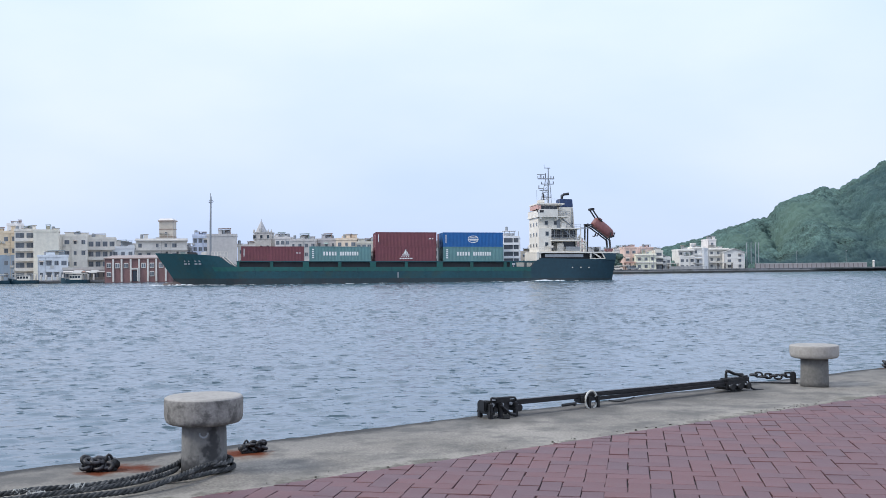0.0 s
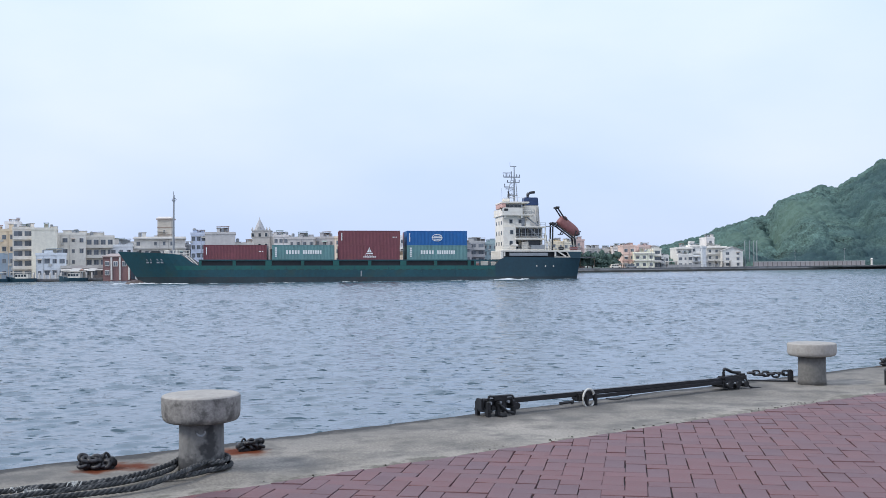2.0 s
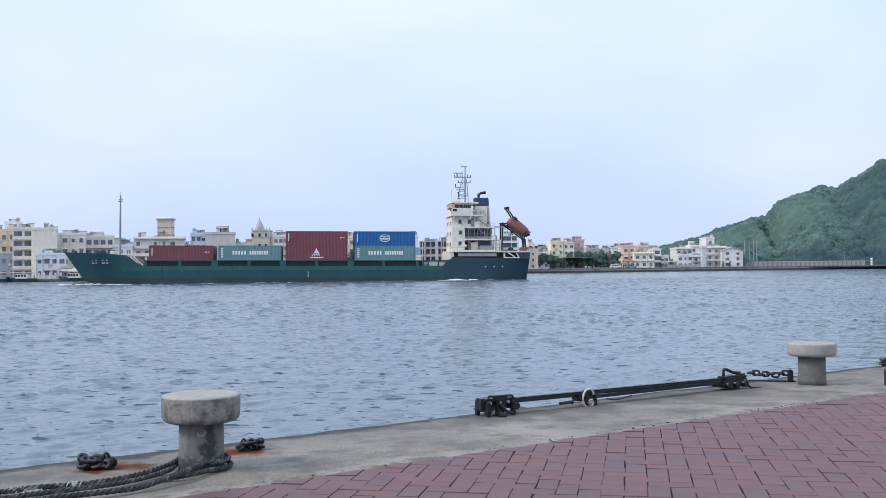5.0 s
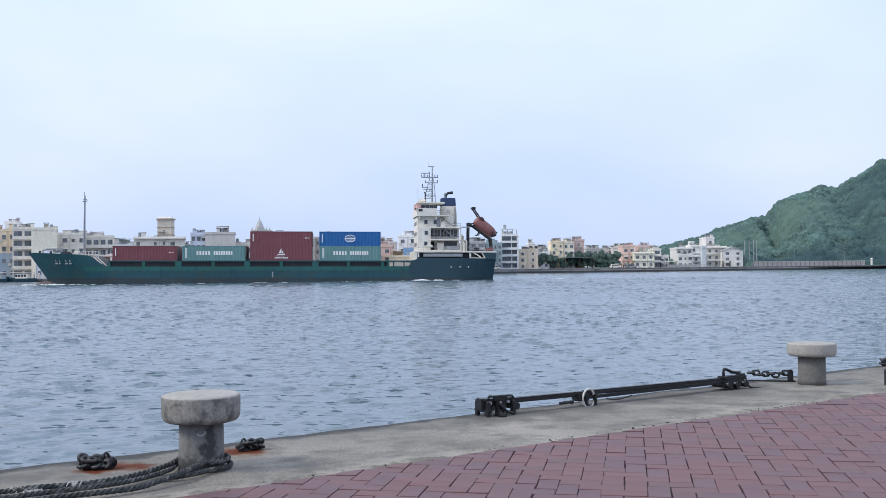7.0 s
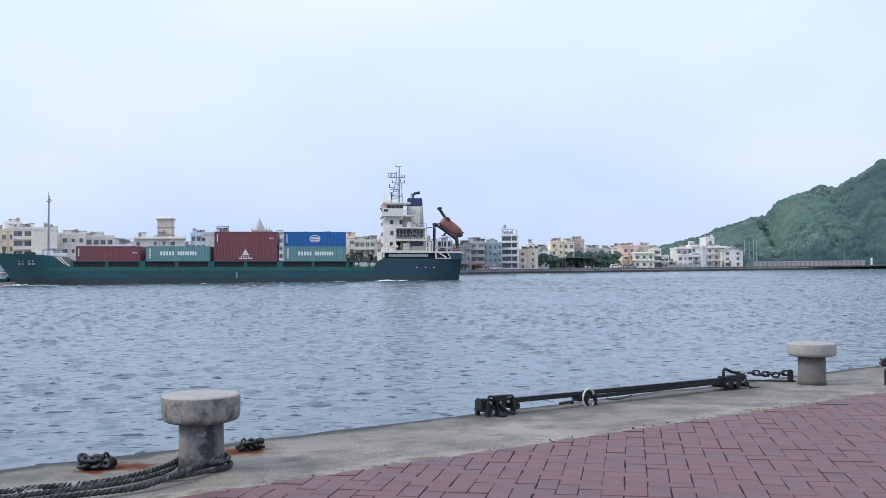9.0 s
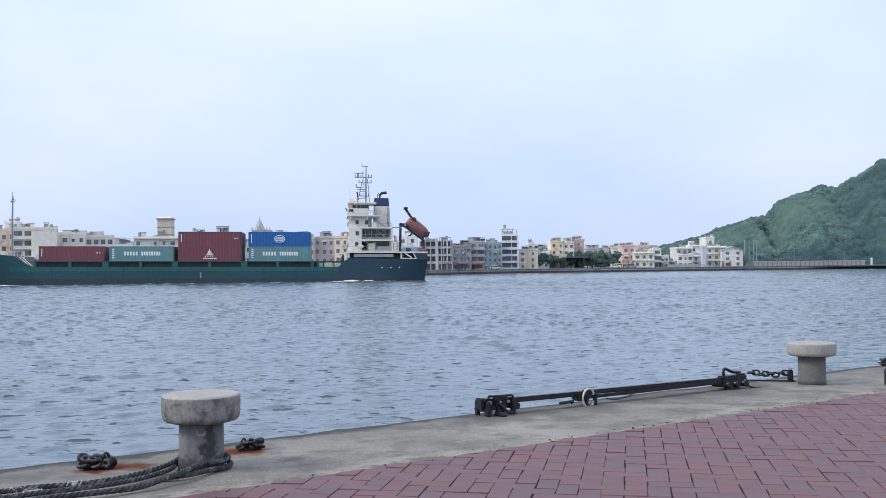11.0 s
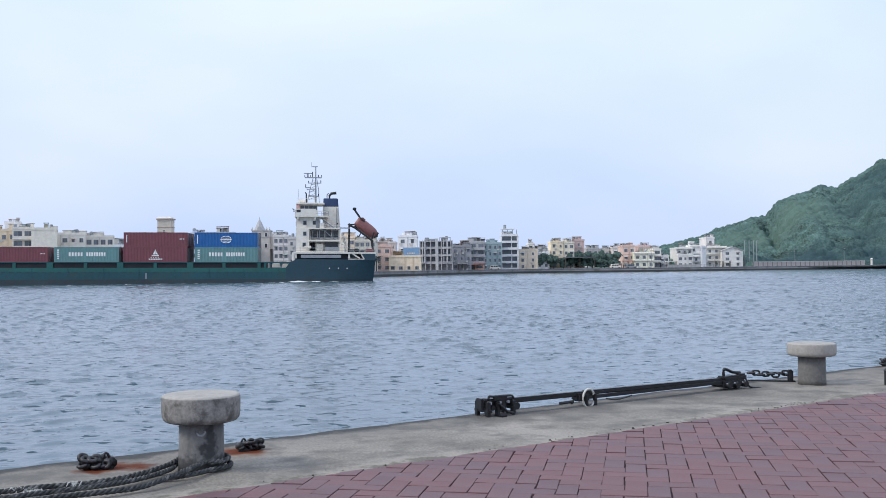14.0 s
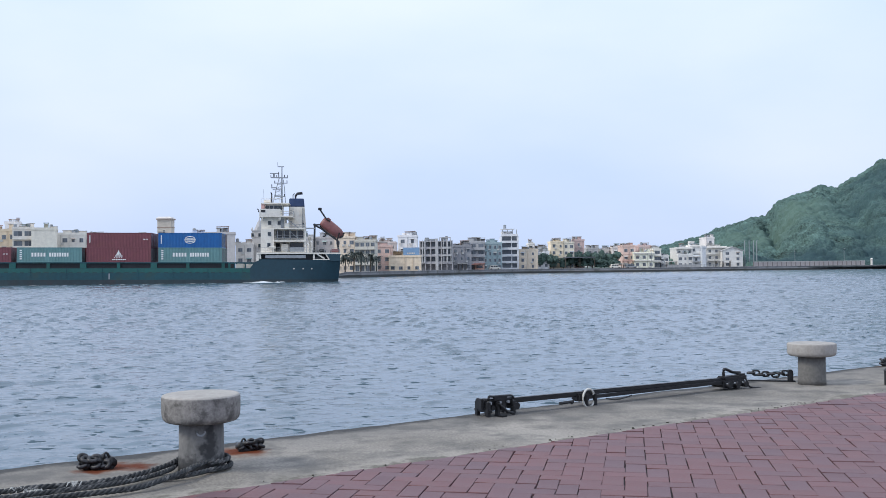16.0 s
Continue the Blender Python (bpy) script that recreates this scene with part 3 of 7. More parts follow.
def build_pavers(pavement):
    gap, cham, thick = 0.0026, 0.002, 0.05
    rng = np.random.default_rng(11)
    whole, cut = [], []
    for u, v, w, h in paver_rects():
        pts = [laid(LAT + U * (UNIT * (u + p)) + V * (UNIT * (v + q))) for p, q in ((0, 0), (w, 0), (w, h), (0, h))]
        dd = [(p - QO).dot(QN) for p in pts]
        c = sum(pts, Vector()) / 4
        if max(dd) < STRIP + 0.02 or c.y < -7 or c.x > 11 or c.x < -8 or c.y > 14:
            continue
        (whole if min(dd) > STRIP + 0.004 else cut).append((pts, c, w > h))
    whole.sort(key=lambda r: (r[1] - Vector((1.15, 5.75, 0))).length)
    # the pavers nearest the walker are parts of their own
    def slab(lx, ly):
        bm = bmesh.new()
        rings = []
        for inset, z in ((0, -thick), (0, -cham), (cham, 0)):
            x, y = lx / 2 - gap - inset, ly / 2 - gap - inset
            rings.append([bm.verts.new(p) for p in ((-x, -y, z), (x, -y, z), (x, y, z), (-x, y, z))])
        for a, b in zip(rings, rings[1:]):
            for k in range(4):
                bm.faces.new((a[k], a[(k + 1) % 4], b[(k + 1) % 4], b[k]))
        bm.faces.new(rings[-1])
        return mesh_of("paver", bm, MAT["brick"])
    def tight(c):
        return 0.954 if (c - LAT).dot(U) / UNIT < -1.5 else 1.0

    slabs = {True: slab(2 * UNIT, UNIT), False: slab(UNIT, 2 * UNIT)}
    turn = math.degrees(math.atan2(U.y, U.x))
    for pts, c, flat in whole[:300]:
        ob = new("paver", slabs[flat])
        ob.parent = pavement
        ob.matrix_world = pose(c.x + rng.normal(0, 0.0014), c.y + rng.normal(0, 0.0014), QUAY + rng.normal(0, 0.0014), rng.normal(0, 0.28), rng.normal(0, 0.28), turn + rng.normal(0, 0.5) - (2.0 if flat and tight(c) < 1 else 0)) @ Matrix.Diagonal((tight(c), 1, 1, 1))
    # the rest, joined
    vs, fs = [], []
    for pts, c, flat in whole[300:]:
        b = len(vs)
        x, y = (2 * UNIT * tight(c), UNIT) if flat else (UNIT * tight(c), 2 * UNIT)
        dz, tx, ty, tw = rng.normal(0, 0.0012), rng.normal(0, 0.005), rng.normal(0, 0.005), rng.normal(0, 0.006) - (0.035 if flat and tight(c) < 1 else 0)
        for inset, z in ((0, -thick), (0, -cham), (cham, 0)):
            hx, hy = x / 2 - gap - inset, y / 2 - gap - inset
            for p, q in ((-hx, -hy), (hx, -hy), (hx, hy), (-hx, hy)):
                w = c + U * (p - tw * q) + V * (q + tw * p)
                vs.append((w.x, w.y, QUAY + z + dz + tx * p + ty * q))
        for r in (0, 4):
            for k in range(4):
                fs.append((b + r + k, b + r + (k + 1) % 4, b + r + 4 + (k + 1) % 4, b + r + 4 + k))
        fs.append((b + 8, b + 9, b + 10, b + 11))
    rest = new("paver_field", indexed_mesh("paver_field", vs, fs, MAT["brick"]))
    rest.parent = pavement
    tagged(rest, kind="stuff")
    bm = bmesh.new()
    for pts, c, flat in cut:
        poly = [p + (c - p).normalized() * gap * 1.4 for p in pts]
        res = []
        for i in range(4):
            p, q = poly[i], poly[(i + 1) % 4]
            dp, dq = (p - QO).dot(QN) - STRIP - 0.006, (q - QO).dot(QN) - STRIP - 0.006
            if dp >= 0:
                res.append(p)
            if dp * dq < 0:
                res.append(p.lerp(q, dp / (dp - dq)))
        if len(res) < 3:
            continue
        dz = QUAY + rng.normal(0, 0.002)
        top = [bm.verts.new((p.x, p.y, dz)) for p in res]
        low = [bm.verts.new((p.x, p.y, dz - thick)) for p in res]
        bm.faces.new(top)
        for i in range(len(res)):
            bm.faces.new((top[i], low[i], low[(i + 1) % len(res)], top[(i + 1) % len(res)]))
    edge = part("cut_paver_row", bm, MAT["brick"], pavement)
    tagged(edge, kind="stuff")


# ---- things on the quay ----
def bollard(x, y, turn, h, stained=True):
    """A mushroom bollard h metres high."""
    b = thing("mooring_bollard", "weathered grey concrete mooring bollard with a mushroom head", "bollard", pose(x, y, QUAY - 0.004, 0, 0, turn), "bollards along the quay")
    part("shaft", lathe([(0.128, 0), (0.127, 0.05), (0.124, 0.15), (0.123, h - 0.12)], 40, wobble=0.015), MAT["shaft" if stained else "shaftplain"], b, "dark stained shaft" if stained else "", True)
    prof = ((0.12, 0.158), (0.18, 0.157), (0.198, 0.152), (0.209, 0.142), (0.2155, 0.126), (0.218, 0.105), (0.219, 0.06), (0.219, 0.022), (0.2175, 0.014), (0.213, 0.008), (0.205, 0.0045), (0.19, 0.003), (0.10, 0.001), (0.02, 0.0))
    thin = 1.0 if stained else 0.8
    bm = lathe([(r, h - d * thin) for r, d in prof], 64, wobble=0.012)
    bm.normal_update()
    for f in bm.faces:
        f.material_index = 1 if f.normal.z < 0.55 else 0
    part("head", bm, [MAT["bollard"], MAT["bollard_side" if stained else "bollard"]], b, "", True)
    if not stained:
        return b
    chips = part("shaft_ring", tube([(0.022 * math.cos(radians(q)), 0, 0.022 * math.sin(radians(q))) for q in range(170, 375, 20)], 0.006, 6), MAT["shipgrey"], b, "worn iron ring set in the shaft")
    chips.matrix_basis = pose(0.127 * math.cos(radians(-78 - turn)), 0.127 * math.sin(radians(-78 - turn)), h - 0.20, 0, 0, 12 - turn)
    return b


# ---- the far shore ----
SHORE = [(-420, 262), (-121, 277), (-80, 280), (-40, 287), (-24, 298), (-12, 322), (4, 374), (26, 410), (51, 420), (104, 425), (150, 435), (193, 443), (520, 480)]


def shore_y(x):
    return float(np.interp(x, [p[0] for p in SHORE], [p[1] for p in SHORE]))


def build_shore():
    bm = bmesh.new()
    xs = np.linspace(-420, 520, 236)
    rows = []
    for x in xs:
        y = shore_y(x)
        low = 0.85 if x < -30 else 1.75
        prof = [(y - 0.35, -3.0), (y - 0.3, 0.45 * low), (y - 0.12, low - 0.3), (y - 0.3, low - 0.28), (y - 0.3, low), (y + 0.6, low + 0.02), (y + 0.62, low - 0.25), (y + 6, low - 0.25), (y + 60, low), (1400, low)]
        rows.append([bm.verts.new((x, py, pz)) for py, pz in prof])
    for r, q in zip(rows, rows[1:]):
        for j in range(len(r) - 1):
            f = bm.faces.new((r[j], q[j], q[j + 1], r[j + 1]))
            f.material_index = 2 if j < 1 else 0 if j < 6 else 1
    bmesh.ops.recalc_face_normals(bm, faces=bm.faces)
    return thing("ground", "far harbour bank with a dark concrete seawall", "shore", kind="structure", bm=bm, material=[MAT["wall"], MAT["land"], MAT["seawet"]])


RIDGE_X = [60, 100, 128, 135, 147, 155, 163, 173, 186, 192, 197, 199.7, 209, 217, 223, 234, 240, 248, 256, 260, 323, 420, 560]
RIDGE_Z = [2, 8, 13.5, 15, 18.2, 20.1, 24, 26.6, 31.4, 31.4, 36.3, 40.3, 43.6, 45.8, 49.4, 48.3, 51.6, 55.5, 60.8, 63.8, 76, 80, 70]


def hill_z(x, y):
    ridge = np.interp(x * 600 / y, RIDGE_X, RIDGE_Z)
    foot = 452.0
    k = np.clip((y - foot) / (600 - foot), 0, 1)
    k = k ** 0.75
    back = np.clip((y - 600) / 260, 0, 1)
    # gullies and spurs run down the slope
    a = x * 600 / y
    spur = 2.6 * np.sin(a / 7.5 + 0.02 * y) + 1.8 * np.sin(a / 3.4 + 1.3 + 0.05 * y) + 1.6 * np.sin(y / 11 + a / 15)
    spur = spur * np.clip(k * (1 - k) * 4, 0, 1) * np.clip(ridge / 30, 0, 1)
    # a deep gully parts the low spur from the main hill
    spur = spur - 7.0 * np.exp(-((a - 195 + 0.05 * (y - 540)) / 4.5) ** 2) * np.clip(k * (1 - k) * 4, 0, 1)
    return 1.5 + np.maximum(ridge - 3.4, 0) * k * (1 - back ** 2 * 0.9) + spur


def build_hill():
    nx, ny = 230, 200
    xs, ys = np.linspace(60, 520, nx), np.linspace(450, 880, ny)
    gx, gy = np.meshgrid(xs, ys)
    verts = np.stack([gx, gy, hill_z(gx, gy)], -1).reshape(-1, 3)
    i = np.arange((ny - 1) * (nx - 1))
    a = (i // (nx - 1)) * nx + i % (nx - 1)
    hill = new("hill", indexed_mesh("hill", verts, np.stack([a, a + 1, a + 1 + nx, a + nx], -1), MAT["hillsoil"], True))
    tagged(hill, "steep wooded hill rising beyond the far bank", "hill", kind="structure")
    rng = np.random.default_rng(21)
    # crowns of the woods, and a thicket of bushes along the hill's foot
    n, nb = 9000, 700
    y = 450.5 + 175 * rng.uniform(0, 1, n) ** 1.1
    x = rng.uniform(88, 0.47 * y, n)
    r = 0.8 + 2.2 * rng.uniform(0, 1, n) ** 2.0
    z = hill_z(x, y) + r * 0.5 - 0.5
    bx = rng.uniform(134, 290, nb)
    by = np.array([shore_y(v) for v in bx]) + 6.0 + 8.0 * rng.uniform(0, 1, nb)
    br = rng.uniform(0.8, 2.0, nb)
    x, y, r, z = np.concatenate([x, bx]), np.concatenate([y, by]), np.concatenate([r, br]), np.concatenate([z, 1.4 + br * 0.8])
    gx0, gy0, st = 86.0, 436.0, 0.55
    cx, cy = np.meshgrid(np.arange(gx0, 300, st), np.arange(gy0, 636, st))
    ground = np.interp(cx, [p[0] for p in SHORE], [p[1] for p in SHORE]) + 4.5
    cz = np.where((cy > 452) | (cx > 150), np.maximum(hill_z(cx, cy) + 0.9, 1.9), 1.2)
    for px, py, pz, pr in zip(x, y, z, r):
        i0, i1, j0, j1 = int((px - pr - gx0) / st), int((px + pr - gx0) / st) + 2, int((py - pr - gy0) / st), int((py + pr - gy0) / st) + 2
        if i0 < 0 or j0 < 0:
            continue
        sx, sy = cx[j0:j1, i0:i1], cy[j0:j1, i0:i1]
        d2 = pr * pr * 0.95 - (sx - px) ** 2 - (sy - py) ** 2
        cz[j0:j1, i0:i1] = np.maximum(cz[j0:j1, i0:i1], np.where(d2 > 0, pz + 0.62 * d2 / pr, -9))
    # leafy roughness
    cz += rng.normal(0, 0.2, cz.shape) * (cz > 1.3)
    cz = np.where(cy < ground, np.minimum(cz, 1.2), cz)
    my, mx = cz.shape
    i = np.arange((my - 1) * (mx - 1))
    a = (i // (mx - 1)) * mx + i % (mx - 1)
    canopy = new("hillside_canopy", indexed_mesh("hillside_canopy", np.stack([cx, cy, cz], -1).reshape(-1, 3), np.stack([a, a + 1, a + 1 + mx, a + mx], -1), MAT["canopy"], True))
    tagged(canopy, "dense green broadleaf woods covering the hillside", "woods", kind="stuff")


def leaf_cloud(rng, centres, radii, per, size, ruffle=0.38, lift=0.0):
    """Small tilted leaf clumps over the upper shells of many crowns, as loose quads."""
    n = len(centres)
    d = rng.normal(size=(n, per, 3))
    d[..., 2] = np.abs(d[..., 2]) * 0.95 - 0.2
    d /= np.linalg.norm(d, axis=-1, keepdims=True)
    lump = 1 + 0.28 * np.sin(d[..., 0:1] * 5 + rng.uniform(0, 6, (n, 1, 1))) * np.sin(d[..., 2:3] * 6 + rng.uniform(0, 6, (n, 1, 1)))
    p = centres[:, None, :] + d * radii[:, None, :] * lump * rng.uniform(0.86, 1.04, (n, per, 1))
    nrm = d + rng.normal(0, ruffle, (n, per, 3))
    nrm[..., 2] += lift
    nrm /= np.linalg.norm(nrm, axis=-1, keepdims=True)
    t = np.cross(nrm, rng.normal(size=(n, per, 3)))
    t /= np.linalg.norm(t, axis=-1, keepdims=True)
    b = np.cross(nrm, t)
    s = size * rng.uniform(0.6, 1.3, (n, per, 1))
    t, b = t * s, b * s * 0.7
    return np.stack([p - t - b * 0.4, p - b, p + t + b * 0.3, p + b], 2).reshape(-1, 4, 3)


def lobe_quads(rng, centres, radii, nu=14, nv=7):
    """Uneven closed lumps of foliage inside the outer leaves, as loose quads."""
    out = []
    u, v = np.meshgrid(np.arange(nu + 1) / nu * math.tau, np.linspace(0.12, 2.2, nv + 1))
    for c, r in zip(centres, radii):
        k = 1 + 0.12 * np.sin(3 * u + rng.uniform(0, 6)) * np.sin(2 * v + rng.uniform(0, 6))
        p = np.stack([c[0] + r[0] * k * np.sin(v) * np.cos(u), c[1] + r[1] * k * np.sin(v) * np.sin(u), c[2] + r[2] * k * np.cos(v)], -1)
        out.append(np.stack([p[:-1, :-1], p[1:, :-1], p[1:, 1:], p[:-1, 1:]], 2).reshape(-1, 4, 3))
    return np.concatenate(out)


def tree(x, y, height, spread, seed, label="dark green broadleaf tree on the far bank", leaf="leaf"):
    rng = np.random.default_rng(seed)
    t = thing("tree", label, "tree", pose(x, y, 1.5), "trees on the far bank")
    bm = tube([(0, 0, -0.3), (0.1, 0, height * 0.25), (0.2, 0.1, height * 0.5), (0.1, 0, height * 0.8)], lambda k: 0.28 * (1 - 0.75 * k), 8)
    lobes = []
    for i in range(9):
        ang = rng.uniform(0, 6.28)
        reach = spread * rng.uniform(0.2, 0.62)
        tip = (reach * math.cos(ang), reach * math.sin(ang) * 0.8, height * rng.uniform(0.28, 0.8))
        tube([(0.1, 0, height * 0.3), (tip[0] * 0.5, tip[1] * 0.5, tip[2] * 0.75), tip], lambda k: 0.13 * (1 - 0.8 * k), 6, bm)
        lobes.append(tip)
    part("trunk", bm, MAT["bark"], t)
    c = np.array(lobes)
    r = np.stack([rng.uniform(0.3, 0.45, 9) * spread] * 2 + [rng.uniform(0.2, 0.3, 9) * height], -1)
    crown = new("crown", quads_mesh("crown", np.concatenate([leaf_cloud(rng, c, r, 420, 0.2, 0.4, 0.7), lobe_quads(rng, c, r * 0.86)]), MAT[leaf]))
    crown.parent = t
    return t


WALL_MATS = {}


def stucco(colour):
    key = tuple(colour)
    if key not in WALL_MATS:
        WALL_MATS[key] = surface("stucco", colour, 0.85, 0.16, 1.2, 0.16, 0.15, stains=tuple(c * 0.72 for c in colour), stain_amount=0.4, drip=0.4)
    return WALL_MATS[key]


TRIM = stucco((0.62, 0.6, 0.56))
GREYTRIM = stucco((0.4, 0.4, 0.39))


def house(x0, x1, y, h, floors, cols, colour, deep=12.0, turn=0.0, win=(1.0, 1.15), balcony=False, parapet=0.7, tank=False, shed=0.0, low=1.5,
          label="plain stuccoed town house on the far bank", skip=0, lower=0.0, eave=0.0, gable=0.0, clutter=2, awning=0, blue=0.0):
    """A town house of h metres from its ground: wall, roof, windows with panes, balconies, awnings, roof tanks and huts."""
    w = x1 - x0
    if x1 < -55:
        # the western streets run askew to the bank
        turn = math.degrees(math.atan2(-(x0 + x1) / 2, y)) * 0.9
        w /= math.cos(radians(turn))
    rng = random.Random(int(x0 * 10) + 7)
    ob = thing("house", label, "house", pose((x0 + x1) / 2, y, low, 0, 0, turn), "houses on the far bank")
    colour = tuple(min(0.8, c * 1.12) for c in colour)
    m = stucco(colour)
    part("wall", box(-w / 2, w / 2, 0, deep, -0.3, h), m, ob)
    if gable:
        bm = bmesh.new()
        vs = [bm.verts.new(p) for p in ((-w / 2, 0, h), (w / 2, 0, h), (0, 0, h + gable), (-w / 2, deep, h), (w / 2, deep, h), (0, deep, h + gable))]
        for q in ((0, 1, 2), (4, 3, 5), (0, 2, 5, 3), (1, 4, 5, 2)):
            bm.faces.new([vs[i] for i in q])
        part("gable", bm, m, ob)
        for s in (-1, 1):
            bm = bmesh.new()
            ring = [(s * (w / 2 + 0.4), h - 0.4 * gable / w * 2 + 0.02), (0, h + gable + 0.02), (0, h + gable + 0.22), (s * (w / 2 + 0.4), h - 0.4 * gable / w * 2 + 0.2)]
            a, b = [bm.verts.new((px, -0.5, pz)) for px, pz in ring], [bm.verts.new((px, deep + 0.3, pz)) for px, pz in ring]
            bm.faces.new(a)
            bm.faces.new(list(reversed(b)))
            for k in range(4):
                bm.faces.new((a[k], b[k], b[(k + 1) % 4], a[(k + 1) % 4]))
            bmesh.ops.recalc_face_normals(bm, faces=bm.faces)
            part("roof", bm, GREYTRIM, ob)
    else:
        bm = box(-w / 2 - 0.15, w / 2 + 0.15, -0.15, 0.12, h, h + parapet)
        box(-w / 2 - 0.15, w / 2 + 0.15, deep - 0.1, deep + 0.15, h, h + parapet, 0, bm)
        box(-w / 2 - 0.15, -w / 2 + 0.1, 0.12, deep - 0.1, h, h + parapet, 0, bm)
        box(w / 2 - 0.1, w / 2 + 0.15, 0.12, deep - 0.1, h, h + parapet, 0, bm)
        part("roof_parapet", bm, m, ob)
    storey = (h - lower) / floors
    if eave:
        # projecting roof and floor slabs
        for i in range(1, floors + 1):
            z = lower + i * storey
            part("slab", box(-w / 2 - 0.3, w / 2 + 0.3, -eave, -0.01, z - 0.1, z + 0.22), TRIM, ob, "white projecting slab")
    if blue:
        part("cladding", box(-w / 2, w / 2, -0.14, -0.01, 0.0, blue), stucco((0.30, 0.38, 0.47)), ob, "blue-grey lower panels")
    if cols:
        ww, wh = win
        if balcony:
            ww, wh = max(ww, 0.66 * w / cols), max(wh, 1.7)
        shapes = []
        for sx, sz in ((1.0, 1.0), (0.72, 0.9), (1.3, 1.0)):
            if w / cols < ww * sx + 0.5:
                sx = min(sx, 1.0)
            fw = ww * sx
            shapes.append((fw, wh * sz, mesh_of("window", box(-fw / 2 - 0.06, fw / 2 + 0.06, -0.06, 0.02, -0.06, wh * sz + 0.06), GREYTRIM),
                           mesh_of("pane", box(-fw / 4 + 0.025, fw / 4 - 0.025, -0.1, -0.05, 0, wh * sz), MAT["farglass"]),
                           mesh_of("window_hood", box(-fw / 2 - 0.2, fw / 2 + 0.2, -0.45, -0.02, wh * sz + 0.1, wh * sz + 0.2), GREYTRIM)))
        cooler = mesh_of("air_conditioner", box(-0.42, 0.42, -0.5, -0.02, 0, 0.62, 0.03), MAT["aircon"])
        tin = stucco(rng.choice(((0.36, 0.4, 0.44), (0.3, 0.27, 0.24), (0.5, 0.5, 0.48), (0.27, 0.36, 0.34))))
        shade = [mesh_of("window_awning", box(-fw_ / 2 - 0.25, fw_ / 2 + 0.25, -1.0, -0.02, 0, 0.06, 0, None, Matrix.Rotation(radians(24), 4, "X")), tin) for fw_, *_ in shapes]
        order = [0 if balcony else rng.choice((0, 0, 1, 2)) for k in range(cols)]
        for i in range(floors):
            for k in range(cols):
                if skip and (i * 7 + k * 3 + floors) % skip == 0:
                    continue
                fw, fh, fr, pn, hood = shapes[order[k]]
                f = new("window", fr)
                f.parent = ob
                f.matrix_basis = pose(-w / 2 + (k + 0.5) / cols * w, -0.15 if blue and i * storey + storey < blue + 1 else 0, lower + i * storey + (storey - fh) * 0.5)
                for q in (-fw / 4, fw / 4):
                    g = new("pane", pn)
                    g.parent = f
                    g.location = (q, 0, 0)
                if not balcony and rng.random() < 0.3:
                    g = new("window_hood", hood)
                    g.parent = f
                if rng.random() < 0.28:
                    g = new("air_conditioner", cooler)
                    g.parent = f
                    g.location = (rng.choice((-0.6, 0.6)) * fw, 0, -0.75)
                elif not balcony and rng.random() < 0.22:
                    g = new("window_awning", shade[order[k]])
                    g.parent = f
                    g.location = (0, 0, fh + 0.15)
        if balcony:
            for i in range(1, floors):
                z = lower + i * storey - 0.12
                bb = box(-w / 2 + 0.2, w / 2 - 0.2, -1.3, 0, z, z + 0.18)
                box(-w / 2 + 0.2, w / 2 - 0.2, -1.3, -1.18, z + 0.18, z + 1.0, 0, bb)
                for q in (-w / 2 + 0.2, w / 2 - 0.32):
                    box(q, q + 0.12, -1.18, 0, z + 0.18, z + 1.0, 0, bb)
                part("balcony", bb, m, ob)
    if cols:
        for q in rng.sample(range(cols + 1), 1 + (cols > 3)):
            u = min(max(-w / 2 + q / cols * w, -w / 2 + 0.2), w / 2 - 0.2)
            part("drain_pipe", box(u - 0.07, u + 0.07, -0.17, -0.03, 0.0, h - 0.1), stucco(tuple(c * 0.7 for c in colour)), ob)
        if not (eave or blue or balcony) and rng.random() < 0.5:
            for i in range(1, floors):
                part("floor_band", box(-w / 2 - 0.04, w / 2 + 0.04, -0.09, -0.005, lower + i * storey - 0.1, lower + i * storey + 0.08), stucco(tuple(min(0.78, c * 1.12) for c in colour)), ob)
    for k in range(awning):
        bm = box(-w / 2 + w * k / awning + 0.1, -w / 2 + w * (k + 1) / awning - 0.1, -1.9, 0, 2.5, 2.58, 0, None, Matrix.Rotation(radians(9), 4, "X"))
        part("awning", bm, rng.choice((TRIM, GREYTRIM, stucco((0.5, 0.3, 0.24)))), ob, "sloping shop awning")
    if tank:
        rt = part("roof_tank", lathe([(0.75, h - 0.1), (0.75, h + 1.6), (0.5, h + 1.9), (0.1, h + 1.95)], 14), MAT["shipgrey"], ob, "steel water tank")
        rt.location = (w * 0.2, deep * 0.4, 0)
    if shed:
        part("roof_shed", box(-w * 0.28, w * 0.22, deep * 0.25, deep * 0.7, h, h + shed), m, ob)
